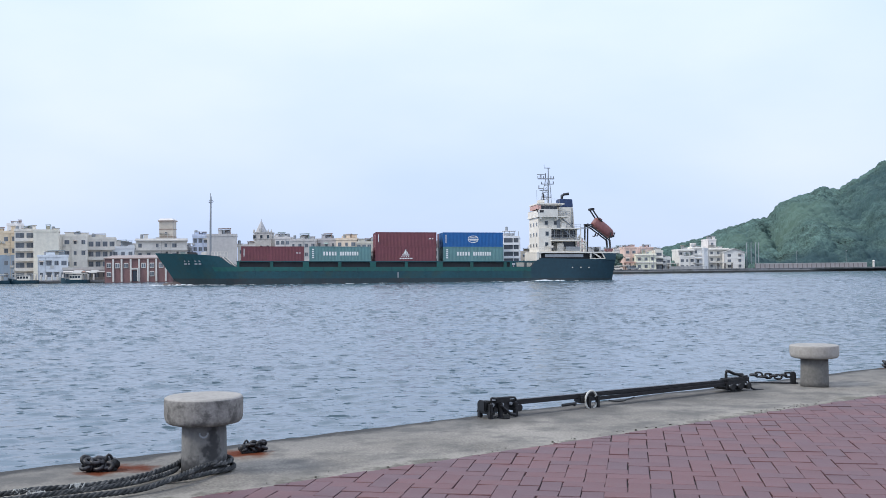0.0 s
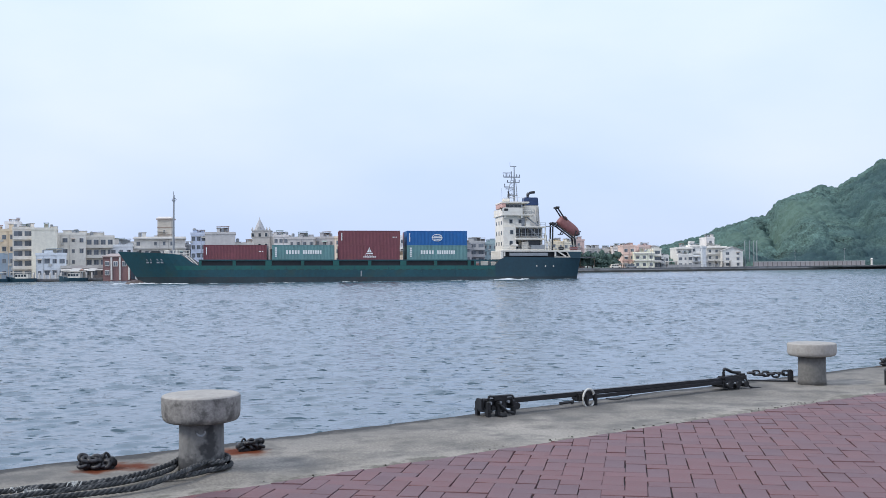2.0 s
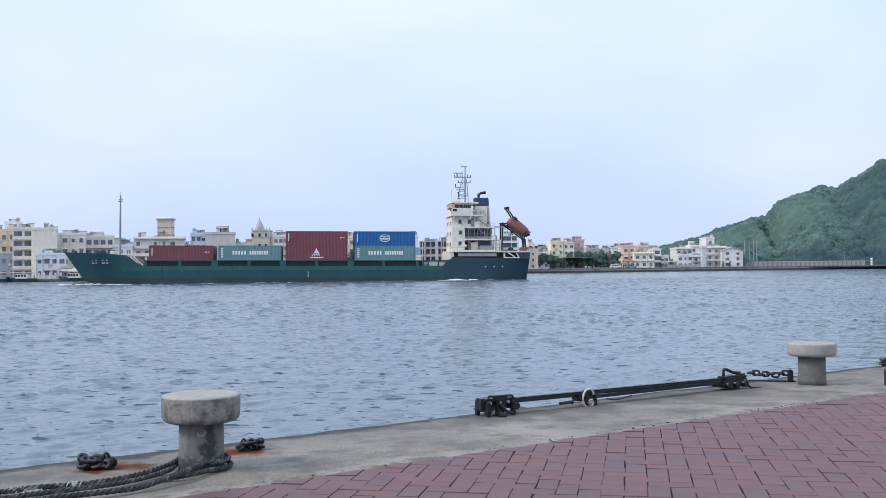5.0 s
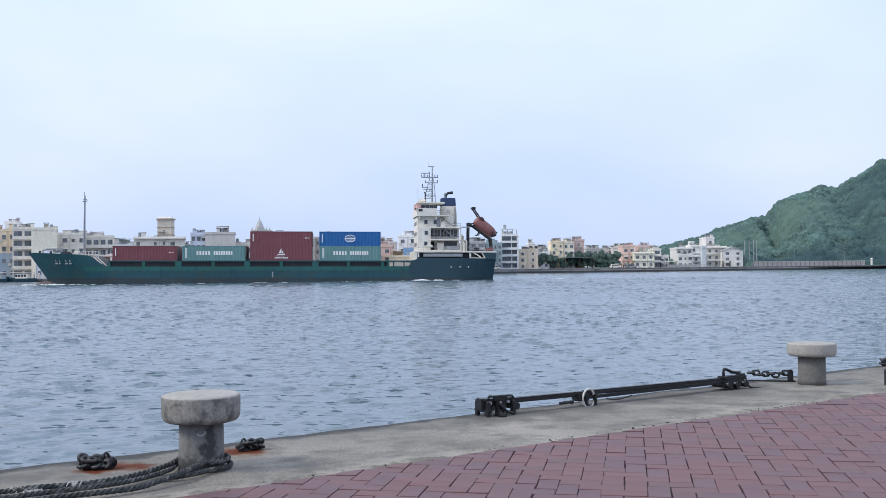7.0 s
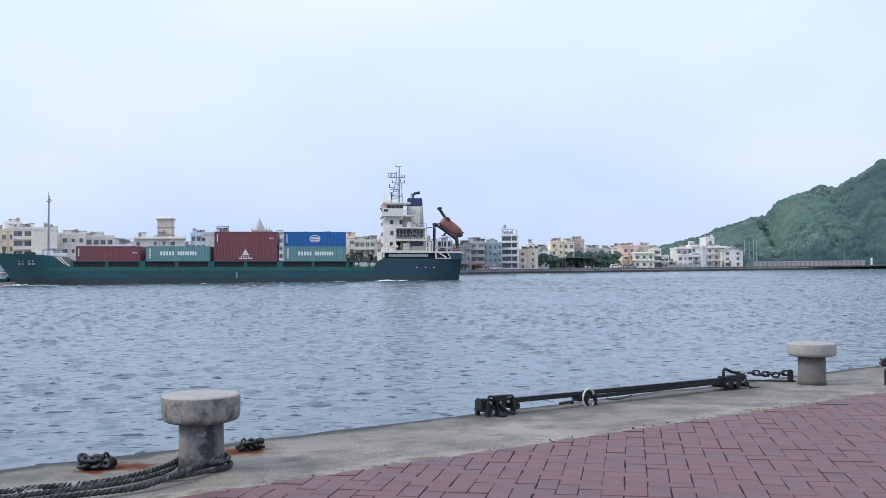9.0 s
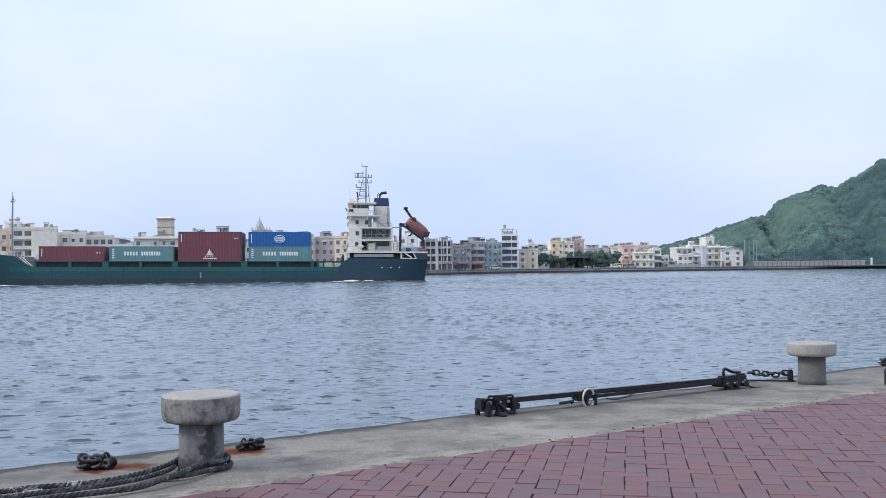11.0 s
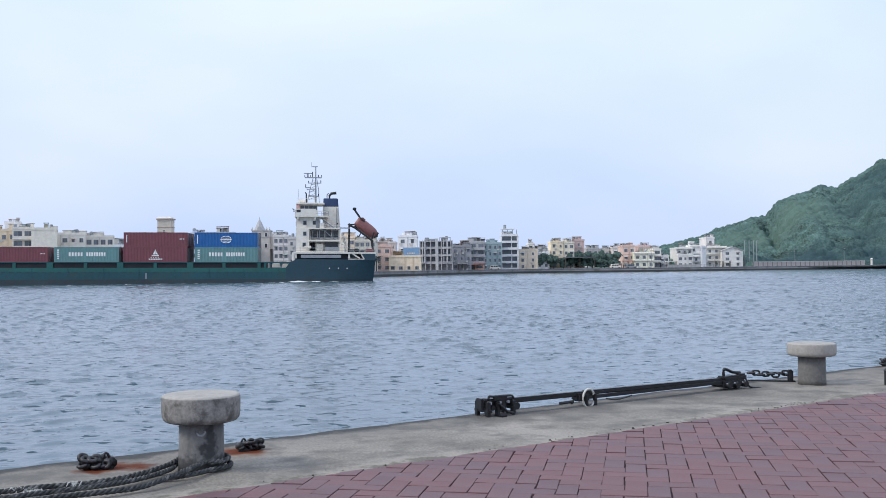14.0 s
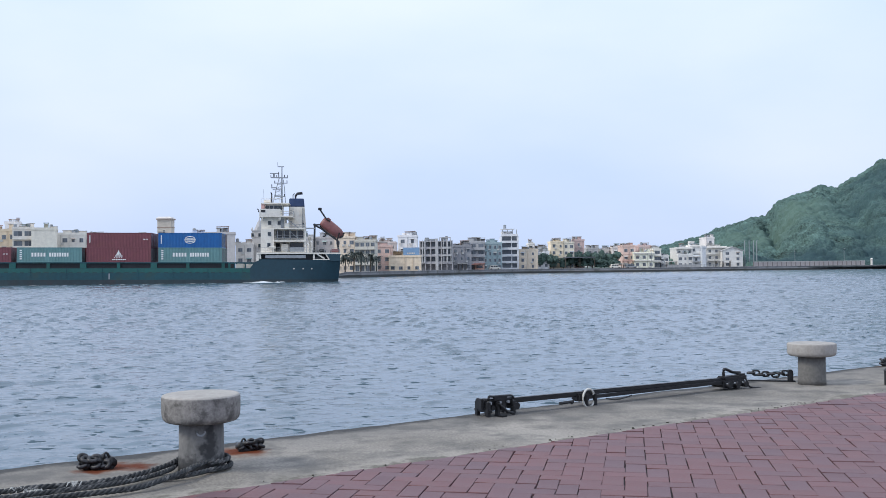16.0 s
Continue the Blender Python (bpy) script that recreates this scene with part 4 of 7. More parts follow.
    if not gable:
        for k in range(clutter + 2 if clutter else 0):
            bx, bw, bh, by = rng.uniform(-0.42, 0.42) * w, rng.uniform(0.35, 1.3), rng.uniform(0.9, 2.1), 0.9 + 0.83 * k
            sort = (0, 1, 2, 0, 2, 1)[k % 6]
            if sort == 1:
                t = part("roof_tank", lathe([(0.5, h), (0.5, h + bh), (0.2, h + bh + 0.2)], 10), MAT["shipgrey"], ob, "steel water tank")
                t.location = (bx, by, 0)
            elif sort == 2:
                # a sheet-iron lean-to on posts
                tin = stucco(rng.choice(((0.3, 0.36, 0.4), (0.34, 0.24, 0.2), (0.5, 0.5, 0.48), (0.24, 0.33, 0.3))))
                bx, bw = bx * 0.6, min(0.36 * w, bw * 2)
                part("lean_to_roof", box(bx - bw, bx + bw, by, by + 3.2, h + bh + 0.5, h + bh + 0.6, 0, None, Matrix.Translation((0, 0, h + bh)) @ Matrix.Rotation(radians(rng.choice((-1.5, 1.5))), 4, "Y") @ Matrix.Translation((0, 0, -h - bh))), tin, ob, "sheet-iron lean-to roof")
                for q in (bx - bw + 0.2, bx + bw - 0.2):
                    part("lean_to_post", box(q - 0.08, q + 0.08, by + 0.2, by + 0.36, h - 0.05, h + bh + 0.45), tin, ob)
                part("lean_to_wall", box(bx - bw + 0.2, bx + bw - 0.2, by + 2.6, by + 2.7, h, h + bh + 0.3), stucco(tuple(c * 0.6 for c in colour)), ob)
            else:
                part("roof_hut", box(bx - bw, bx + bw, by, by + 2.4, h, h + bh), m, ob)
                part("hut_roof", box(bx - bw - 0.2, bx + bw + 0.2, by - 0.2, by + 2.6, h + bh, h + bh + 0.14), GREYTRIM, ob)
    return ob


def frame_building(x0, x1, y, h, floors, bays, label, low=1.5):
    """A bare concrete frame: slabs, columns, low parapets and dark open floors set back behind them."""
    w = x1 - x0
    ob = thing("frame_building", label, "building", pose((x0 + x1) / 2, y, low))
    m, back = stucco((0.42, 0.41, 0.42)), stucco((0.27, 0.265, 0.275))
    part("back_wall", box(-w / 2, w / 2, 2.2, 12, -0.3, h), back, ob)
    for i in range(floors + 1):
        z = h * i / floors
        part("slab", box(-w / 2 - 0.1, w / 2 + 0.1, 0.0, 2.2, z - 0.16, z + 0.16), m, ob)
        if 0 < i < floors:
            part("parapet", box(-w / 2, w / 2, 0.12, 0.26, z + 0.16, z + 0.75), m, ob)
    for k in range(bays + 1):
        q = -w / 2 + w * k / bays
        part("column", box(q - 0.17, q + 0.17, -0.06, 0.3, -0.2, h + (0.9 if k % 2 else 0.3)), stucco((0.44, 0.43, 0.43)), ob)
    part("shaft", box(-w * 0.02, w * 0.07, -0.1, 1.5, -0.2, h + 1.0), stucco((0.5, 0.5, 0.5)), ob)
    for q in (-0.42, -0.36, 0.24, 0.36, 0.46):
        part("pale_post", box(q * w - 0.12, q * w + 0.12, -0.35, -0.12, h * 0.28, h + 0.6), stucco((0.55, 0.55, 0.54)), ob, "pale rendered post")
    for i in (2, 3):
        part("balcony_front", box(w * 0.18, w * 0.46, -0.3, -0.14, h * i / floors, h * i / floors + 0.5), stucco((0.52, 0.52, 0.51)), ob)
    part("roof_frame", box(w * 0.1, w * 0.46, 0.2, 2.0, h + 1.2, h + 1.4), m, ob)
    for q in (0.12, 0.44):
        part("roof_post", box(q * w - 0.14, q * w + 0.14, 0.3, 0.6, h + 0.16, h + 1.2), m, ob)
    for i in range(1, floors):
        for k in range(bays):
            q = -w / 2 + w * (k + 0.5) / bays
            part("opening", box(q - w / bays * 0.28, q + w / bays * 0.28, 2.12, 2.22, h * i / floors + 0.3, h * i / floors + 2.6), MAT["farglass"], ob)
    for q, bw, bh in ((-0.28, 0.8, 1.5), (-0.12, 1.3, 1.0), (0.22, 0.7, 1.6), (0.33, 0.5, 2.0)):
        part("roof_tank", box(q * w - bw, q * w + bw, 2.5, 4.2, h + 0.16, h + bh, 0.15), MAT["shipgrey"], ob)
    return ob


def banded_house(x0, x1, y, h, floors, low=1.5):
    """A tall white house whose floors are dark glazed bands between white balcony fronts."""
    w = x1 - x0
    ob = thing("house", "tall white house with black window bands and a roof pergola", "house", pose((x0 + x1) / 2, y, low), "houses on the far bank")
    m = stucco((0.74, 0.74, 0.74))
    part("wall", box(-w / 2, w / 2, 1.1, 12, -0.3, h), m, ob)
    for s in (-1, 1):
        part("side_pier", box(s * w / 2 - 0.35, s * w / 2 + 0.35, 0, 1.1, -0.3, h), m, ob)
    st = h / floors
    for i in range(floors):
        part("window_band", box(-w / 2 + 0.35, w / 2 - 0.35, 0.95, 1.12, i * st + 0.9, i * st + st - 0.05), MAT["farglass"], ob, "dark window band")
        part("mullion", box(w * 0.1, w * 0.16, 0.85, 1.0, i * st + 0.9, i * st + st), m, ob)
        part("balcony_front", box(-w / 2 + 0.2, w / 2 - 0.2, -0.25, -0.05, i * st - 0.1, i * st + 0.85), m, ob, "white balcony front")
        part("balcony_floor", box(-w / 2 + 0.2, w / 2 - 0.2, -0.05, 1.1, i * st - 0.1, i * st + 0.1), m, ob)
    part("roof_parapet", box(-w / 2 - 0.1, w / 2 + 0.1, -0.2, 0.1, h - 0.1, h + 0.8), m, ob)
    part("roof_room", box(-w / 2 + 0.3, w * 0.2, 3, 9, h, h + 2.0), m, ob)
    for q in (-0.4, -0.1, 0.2, 0.45):
        part("pergola_post", box(q * w - 0.12, q * w + 0.12, 1.0, 1.25, h, h + 2.7), GREYTRIM, ob)
    part("pergola_slab", box(-w / 2 - 0.2, w * 0.3, 0.4, 6, h + 2.7, h + 3.0), m, ob)
    part("roof_tank", lathe([(0.6, h + 3.0), (0.6, h + 4.6), (0.2, h + 4.8)], 12), MAT["shipgrey"], ob, "steel water tank").location = (-w * 0.25, 3, 0)
    return ob


def build_town():
    # the near bank of houses
    house(-131.6, -123.6, 292, 13.8, 4, 4, (0.648, 0.548, 0.409), low=0.8, blue=7.5, label='ochre town house with blue-grey panels on the far bank')
    house(-131.9, -127.8, 306, 16.6, 4, 2, (0.78, 0.78, 0.752), low=0.8, label='pale rendered block behind the waterfront')
    house(-121.9, -116.5, 288, 14.1, 5, 2, (0.66, 0.62, 0.555), low=0.8, balcony=True, win=(2.2, 1.7), tank=True, label='beige apartment house with balconies on the waterfront')
    house(-116.1, -109.8, 287, 13.8, 5, 0, (0.7, 0.655, 0.55), low=0.8, clutter=1, label='blank white party wall of an apartment house')
    house(-113.2, -105.8, 283, 6.5, 2, 4, (0.66, 0.69, 0.73), low=0.8, label='pale blue-grey two-storey waterfront house', deep=6)
    house(-115.0, -106.3, 300, 12.8, 4, 4, (0.68, 0.65, 0.585), low=0.8, label='cream apartment house with small windows', skip=5, tank=True)
    house(-109.5, -99.9, 306, 12.1, 4, 5, (0.64, 0.61, 0.55), low=0.8, balcony=True, label='beige apartment house with long balconies', shed=1.6)
    house(-100.9, -94.7, 308, 9.3, 3, 3, (0.68, 0.70, 0.73), low=0.8, label='pale blue house with a flat roof')
    house(-106.4, -95.0, 284, 2.9, 1, 6, (0.444, 0.428, 0.405), low=0.8, label='low waterfront shop row with awnings', deep=8, awning=4, clutter=0)
    house(-96.4, -81.3, 318, 11.9, 4, 6, (0.607, 0.584, 0.538), low=0.8, label='wide beige building under a square tower', skip=4, eave=0.9)
    house(-116.6, -100.0, 330, 10.9, 4, 6, (0.5, 0.485, 0.462), low=0.8, label='grey town house in the second row', skip=6)
    house(-84.9, -80.7, 330, 9.8, 3, 2, (0.78, 0.78, 0.752), low=0.8, label='white rendered house in the second row')
    house(-80.0, -75.3, 322, 13.2, 5, 3, (0.542, 0.596, 0.704), low=0.8, label='pale blue tiled apartment house', win=(1.0, 1.2))
    house(-75.3, -66.2, 322, 13.3, 5, 0, (0.49, 0.475, 0.459), low=0.8, label='grey blank gable wall of an apartment house', tank=True)
    house(-67.3, -61.8, 330, 10.0, 3, 2, (0.616, 0.585, 0.539), low=0.8, label='low beige house in the second row')
    house(-56.0, -51.1, 335, 12.6, 5, 3, (0.559, 0.544, 0.536), low=0.8, label='grey town house with roof tanks', tank=True, shed=1.2)
    house(-51.1, -42.5, 335, 11.8, 4, 4, (0.448, 0.441, 0.433), low=0.8, label='grey-brown house with a shallow roof', shed=1.0)
    house(-42.9, -36.1, 338, 12.0, 4, 3, (0.406, 0.398, 0.406), low=0.8, label='dark grey house with roof huts', tank=True, shed=1.4)
    house(-35.3, -28.6, 330, 11.1, 4, 3, (0.693, 0.585, 0.462), label='cream house with a stepped roof', shed=1.5)
    house(-28.8, -22.0, 330, 9.9, 4, 4, (0.547, 0.524, 0.455), balcony=True, label='olive-cream apartment house with balconies', tank=True)
    house(-23.1, -17.7, 345, 8.4, 3, 2, (0.568, 0.422, 0.376), label='pinkish terraced house in a row', shed=1.0)
    house(-18.4, -7.5, 343, 4.8, 2, 4, (0.709, 0.594, 0.448), label='cream two-storey waterfront building', win=(0.9, 1.0), deep=8, skip=3)
    house(-15.7, -9.0, 353, 12.0, 4, 2, (0.78, 0.78, 0.752), label='white town house with a roof storey', shed=1.5)
    frame_building(-8.6, 3.4, 376, 11.0, 4, 6, 'bare concrete frame building with open floors')
    house(3.5, 10.9, 390, 9.1, 3, 3, (0.28, 0.28, 0.295), label='dark grey rendered town house', clutter=4)
    house(10.3, 16.5, 399, 10.8, 4, 2, (0.407, 0.407, 0.407), balcony=True, label='grey town house with balconies', clutter=4)
    house(16.3, 23.9, 411, 10.6, 4, 4, (0.311, 0.396, 0.411), label='blue-green netted town building', win=(0.9, 1.2), shed=1.5)
    banded_house(24.0, 30.8, 417, 13.9, 5)
    house(30.9, 39.3, 420, 7.8, 3, 2, (0.631, 0.539, 0.424), label='low ochre house by the trees', tank=True)
    house(39.6, 44.8, 428, 6.7, 2, 2, (0.78, 0.78, 0.752), label='low white house by the trees')
    house(45.9, 51.5, 432, 11.3, 4, 2, (0.693, 0.601, 0.447), label='cream-yellow four-storey apartment house', clutter=3)
    house(51.3, 55.9, 432, 11.0, 4, 2, (0.666, 0.612, 0.497), label='cream stair tower of an apartment house')
    house(55.9, 60.8, 436, 12.0, 4, 1, (0.519, 0.389, 0.358), label='dusty pink gable of an apartment house')
    house(67.0, 72.0, 470, 9.0, 3, 2, (0.407, 0.407, 0.407), label='grey house behind the trees', tank=True)
    house(78.0, 83.4, 440, 9.4, 3, 2, (0.62, 0.466, 0.405), label='salmon-pink house beside the trees', tank=True)
    house(82.1, 90.8, 436, 6.3, 2, 3, (0.757, 0.711, 0.588), label='pale yellow house on the waterfront', win=(1.2, 1.2), eave=0.5)
    house(91.2, 94.6, 440, 7.8, 3, 1, (0.662, 0.639, 0.585), balcony=True, label='narrow cream house with deep balconies')
    house(86.0, 91.5, 446, 9.4, 3, 2, (0.529, 0.421, 0.406), label='house with a reddish-brown roof', shed=1.2)
    house(94.1, 98.0, 440, 4.8, 2, 2, (0.563, 0.563, 0.547), label='low grey shed on the bank', deep=8)
    house(103.0, 110.1, 448, 8.3, 3, 3, (0.64, 0.63, 0.6), eave=1.0, label='white waterfront house with long balconies')
    house(109.8, 115.9, 450, 9.3, 3, 2, (0.66, 0.65, 0.62), label='pale house behind the waterfront terrace', eave=0.6)
    house(109.0, 115.0, 443, 4.7, 2, 2, (0.62, 0.64, 0.66), label='low white annex with a projecting roof slab', eave=0.8, deep=6, clutter=0)
    house(101.9, 108.3, 440, 5.2, 2, 3, (0.64, 0.63, 0.6), label='small white house on the waterfront', deep=6)
    house(117.4, 121.0, 452, 12.8, 4, 1, (0.612, 0.589, 0.573), label='pale square stair tower above the houses')
    house(116.3, 125.3, 448, 8.6, 3, 3, (0.666, 0.651, 0.604), eave=1.3, label='pale house with deep balconies')
    house(122.2, 131.3, 444, 7.2, 3, 2, (0.64, 0.63, 0.6), label='white gabled house with square windows', win=(1.1, 1.1), parapet=0.2, gable=1.6)
    house(111.7, 113.3, 437, 8.4, 3, 0, (0.47, 0.5, 0.53), deep=3, label='narrow blue-grey stair tower on the waterfront', clutter=0)
    house(111.6, 113.4, 458, 11.2, 3, 1, (0.6, 0.585, 0.57), deep=3, label='narrow pale roof hut above the terrace', clutter=0)
    house(38.3, 40.8, 452, 11.1, 3, 1, (0.64, 0.63, 0.6), label='slim white roof tower behind the trees', clutter=1)
    house(40.6, 46.8, 456, 8.7, 3, 2, (0.56, 0.552, 0.537), label='grey-cream house in the second row', clutter=3)
    house(73.6, 77.7, 474, 8.2, 3, 2, (0.554, 0.531, 0.508), label='faded house behind the trees', clutter=3)
    house(78.6, 83.8, 470, 9.3, 3, 2, (0.614, 0.567, 0.537), label='pale house behind the trees with roof tanks', clutter=3)
    house(6.3, 11.3, 405, 10.3, 4, 2, (0.56, 0.552, 0.537), label='pale house behind the dark grey one', clutter=3)
    house(-24.8, -17.4, 372, 10.3, 4, 3, (0.541, 0.479, 0.449), label='brownish house in the second row', clutter=4)
    house(-70.2, -59.5, 356, 11.0, 4, 4, (0.513, 0.497, 0.482), low=0.8, label='grey house in the second row with roof huts', clutter=4)


# ---- the ship: x from bow to stern, y from the near side to the far side, z from the waterline ----
BEAM = 12.5


def hull_top(s):
    return float(np.interp(s, [-44.0, -34.0, -30.4, -28.2, -28.1, 31.2, 32.2, 49.6], [6.05, 5.65, 5.3, 3.4, 3.25, 3.25, 5.0, 4.8]))


def hull_half(s, z):
    stem = -39.7 - max(z, 0) / 6.0 * 4.2 + max(-z, 0) * 0.2
    run = 15.5 - z * 0.35
    k = min(1.0, max(0.0, (s - stem) / run))
    fore = 1 - (1 - k) ** 2.3
    q = min(1.0, max(0.0, (s - 36) / 14))
    aft = 1 - q ** 2.2 * (0.38 - 0.055 * min(z, 5))
    return BEAM / 2 * fore * aft


def build_hull(ship):
    bm = bmesh.new()
    ts = [0, 0.004, 0.008, 0.014, 0.02, 0.027, 0.035, 0.044, 0.054, 0.066, 0.079, 0.093, 0.108, 0.122, 0.136, 0.15, 0.160, 0.168, 0.2, 0.26, 0.34, 0.42, 0.5, 0.58, 0.66, 0.74, 0.78, 0.8, 0.806, 0.815, 0.83, 0.845, 0.86, 0.875, 0.89, 0.905, 0.92, 0.935, 0.95, 0.962, 0.974, 0.984, 0.992, 1.0]
    rings = []
    for t in ts:
        ring = []
        s_top = None
        for level in range(7):
            base = (-2.6, -0.1, 0.55, 1.0, 2.4, 3.2, None)[level]
            z = base
            if base is None:
                s0 = -39.7 + t * 89
                for _ in range(6):
                    z = max(hull_top(s0), 3.22)
                    s0 = (-39.7 - z / 6.0 * 4.2) * (1 - t) + (48.25 + 0.11 * z) * t
            s = (-39.7 - max(z, 0) / 6.0 * 4.2 + max(-z, 0) * 0.2) * (1 - t) + (48.25 + 0.11 * z) * t
            hb = hull_half(s, z) if t > 0 else 0.02
            ring.append((s, hb, z))
        near = [bm.verts.new((s, BEAM / 2 - hb, z)) for s, hb, z in ring]
        far = [bm.verts.new((s, BEAM / 2 + hb, z)) for s, hb, z in ring]
        rings.append((near, far))
    for (n0, f0), (n1, f1) in zip(rings, rings[1:]):
        s = n0[6].co.x
        for j in range(6):
            mi = 2 if j < 3 else (1 if j == 4 and -34 < s < 31.0 else (3 if s > 31.0 else 0))
            bm.faces.new((n0[j], n1[j], n1[j + 1], n0[j + 1])).material_index = mi
            bm.faces.new((f1[j], f0[j], f0[j + 1], f1[j + 1])).material_index = mi
        bm.faces.new((n0[6], n1[6], f1[6], f0[6])).material_index = 4
    n, f = rings[-1]
    for j in range(6):
        bm.faces.new((n[j], f[j], f[j + 1], n[j + 1])).material_index = 2 if j < 3 else 3
    n, f = rings[0]
    for j in range(6):
        bm.faces.new((f[j], n[j], n[j + 1], f[j + 1])).material_index = 0
    part("hull", bm, [MAT["teal"], MAT["tealband"], MAT["boot"], MAT["poop"], MAT["deck"]], ship, "dark teal steel hull with a green band and dark boot top")


def bars(rows, y, z, height, parent, name="marking", label="", mat="cwhite", thick=0.012):
    """Plain upright bars in place of letters: (start, width) along x."""
    for x, w in rows:
        part(name, box(x, x + w, y - thick, y, z, z + height), MAT[mat], parent, label)


def letter_bars(x, n, pitch, width):
    return [(x + i * pitch, width) for i in range(n)]


def container(kind, label, group="containers on the ship"):
    """A forty-foot high container, x along its length from 0, y from its near side."""
    L, W, H = 12.19, 2.44, 2.88
    ob = thing("shipping_container", label, "container", None, group)
    m = MAT[{"blue": "cblue", "green": "cgreen"}.get(kind, "cred")]
    bm = bmesh.new()
    # corrugated long sides
    for y, out in ((0.0, -1), (W, 1)):
        pts = []
        n = 42
        for i in range(n):
            x = 0.16 + (L - 0.32) * i / n
            st = (L - 0.32) / n
            for k, dy in ((0, 0.045), (0.28, 0.045), (0.42, 0.012), (0.82, 0.012), (0.96, 0.045)):
                pts.append((x + st * k, y - out * dy))
        a = [bm.verts.new((p, q, 0.15)) for p, q in pts]
        b = [bm.verts.new((p, q, H - 0.12)) for p, q in pts]
        for i in range(len(pts) - 1):
            bm.faces.new((a[i], a[i + 1], b[i + 1], b[i]) if out < 0 else (a[i + 1], a[i], b[i], b[i + 1]))
    box(0.06, L - 0.06, 0.06, W - 0.06, 0.1, 0.16, 0, bm)
    box(0.04, L - 0.04, 0.04, W - 0.04, H - 0.1, H - 0.03, 0, bm)
    box(0.05, 0.09, 0.08, W - 0.08, 0.12, H - 0.08, 0, bm)
    box(L - 0.09, L - 0.05, 0.08, W - 0.08, 0.12, H - 0.08, 0, bm)
    part("body", bm, m, ob)
    bm = bmesh.new()
    for y in (0.0, W - 0.12):
        box(0.0, L, y, y + 0.12, 0.0, 0.16, 0, bm)
        box(0.0, L, y, y + 0.12, H - 0.12, H, 0, bm)
        for x in (0.0, L - 0.16):
            box(x, x + 0.16, y, y + 0.12, 0.16, H - 0.12, 0, bm)
    for x in (0.0, L - 0.12):
        box(x, x + 0.12, 0.12, W - 0.12, 0.0, 0.16, 0, bm)
        box(x, x + 0.12, 0.12, W - 0.12, H - 0.12, H, 0, bm)
    part("frame", bm, m, ob)
    for y in (0.45, 0.95, 1.5, 2.0):
        part("locking_bar", tube([(L + 0.03, y, 0.2), (L + 0.03, y, H - 0.15)], 0.025, 6), MAT["shipgrey"], ob, "galvanised door locking bar")
    if kind == "green":
        bars(letter_bars(2.75, 5, 0.56, 0.36) + letter_bars(6.05, 8, 0.47, 0.33), 0, 1.1, 0.75, ob, label="white bars of large lettering")
        for i in range(5):
            part("marking", box(0.55, 0.95, -0.012, 0, 0.55 + i * 0.4, 0.8 + i * 0.4), MAT["cwhite"], ob)
    elif kind == "blue":
        bm = bmesh.new()
        for sgn in (-1, 1):
            pts = []
            for i in range(17):
                a = math.pi * (i / 16)
                pts.append((6.1 + 0.95 * math.cos(a), -0.02, 1.5 + sgn * (0.16 + 0.5 * math.sin(a))))
            tube(pts, 0.075, 6, bm)
        box(5.0, 7.2, -0.03, -0.01, 1.40, 1.60, 0, bm)
        box(5.4, 6.8, -0.03, -0.01, 1.74, 1.86, 0, bm)
        box(5.4, 6.8, -0.03, -0.01, 1.14, 1.26, 0, bm)
        part("emblem", bm, MAT["cwhite"], ob, "white oval emblem")
        bars([(0.5, 0.16)], 0, 0.7, 1.7, ob)
    elif kind == "emblem":
        bm = bmesh.new()
        vs = [bm.verts.new(p) for p in ((5.6, -0.012, 1.45), (6.15, -0.012, 1.45), (6.15, -0.012, 2.5))]
        bm.faces.new(vs)
        vs = [bm.verts.new(p) for p in ((6.22, -0.012, 1.45), (6.6, -0.012, 1.45), (6.22, -0.012, 2.1))]
        bm.faces.new(vs)
        box(5.4, 6.8, -0.014, -0.002, 1.12, 1.32, 0, bm)
        part("emblem", bm, MAT["cwhite"], ob, "white sail emblem")
        bars(letter_bars(5.2, 4, 0.45, 0.2), 0, 0.82, 0.14, ob)
        bars(letter_bars(4.85, 8, 0.33, 0.27), 0, 0.42, 0.22, ob)
    else:
        bars([(0.5, 0.16)], 0, 0.9, 1.5, ob)
        bars([(10.7, 0.4), (11.3, 0.25)], 0, 1.5, 0.18, ob)
    return ob


CARGO = []      # containers with their places on the ship


def load(kind, s, b, z, label):
    CARGO.append((container(kind, label), pose(s, b, z)))


def lifeboat_shell():
    """An enclosed lifeboat, its bow towards +x."""
    bm = bmesh.new()
    prof = ((-2.5, 0.55), (-2.42, 0.95), (-1.9, 1.12), (-0.8, 1.2), (0.6, 1.2), (1.7, 1.1), (2.3, 0.85), (2.6, 0.5), (2.7, 0.1))
    rings = []
    for x, r in prof:
        ring = []
        for k in range(20):
            c, q = math.cos(k * math.tau / 20), math.sin(k * math.tau / 20)
            sq = (abs(c) ** 3 + abs(q) ** 3) ** (-1 / 3)
            ring.append(bm.verts.new((x, r * c * sq * 0.92, r * q * sq * (1.0 if q > 0 else 0.9))))
        rings.append(ring)
    for a, b in zip(rings, rings[1:]):
        for k in range(20):
            bm.faces.new((a[k], a[(k + 1) % 20], b[(k + 1) % 20], b[k]))
    bm.faces.new(list(reversed(rings[0])))
    bm.faces.new(rings[-1])
    bmesh.ops.recalc_face_normals(bm, faces=bm.faces)
    return bm


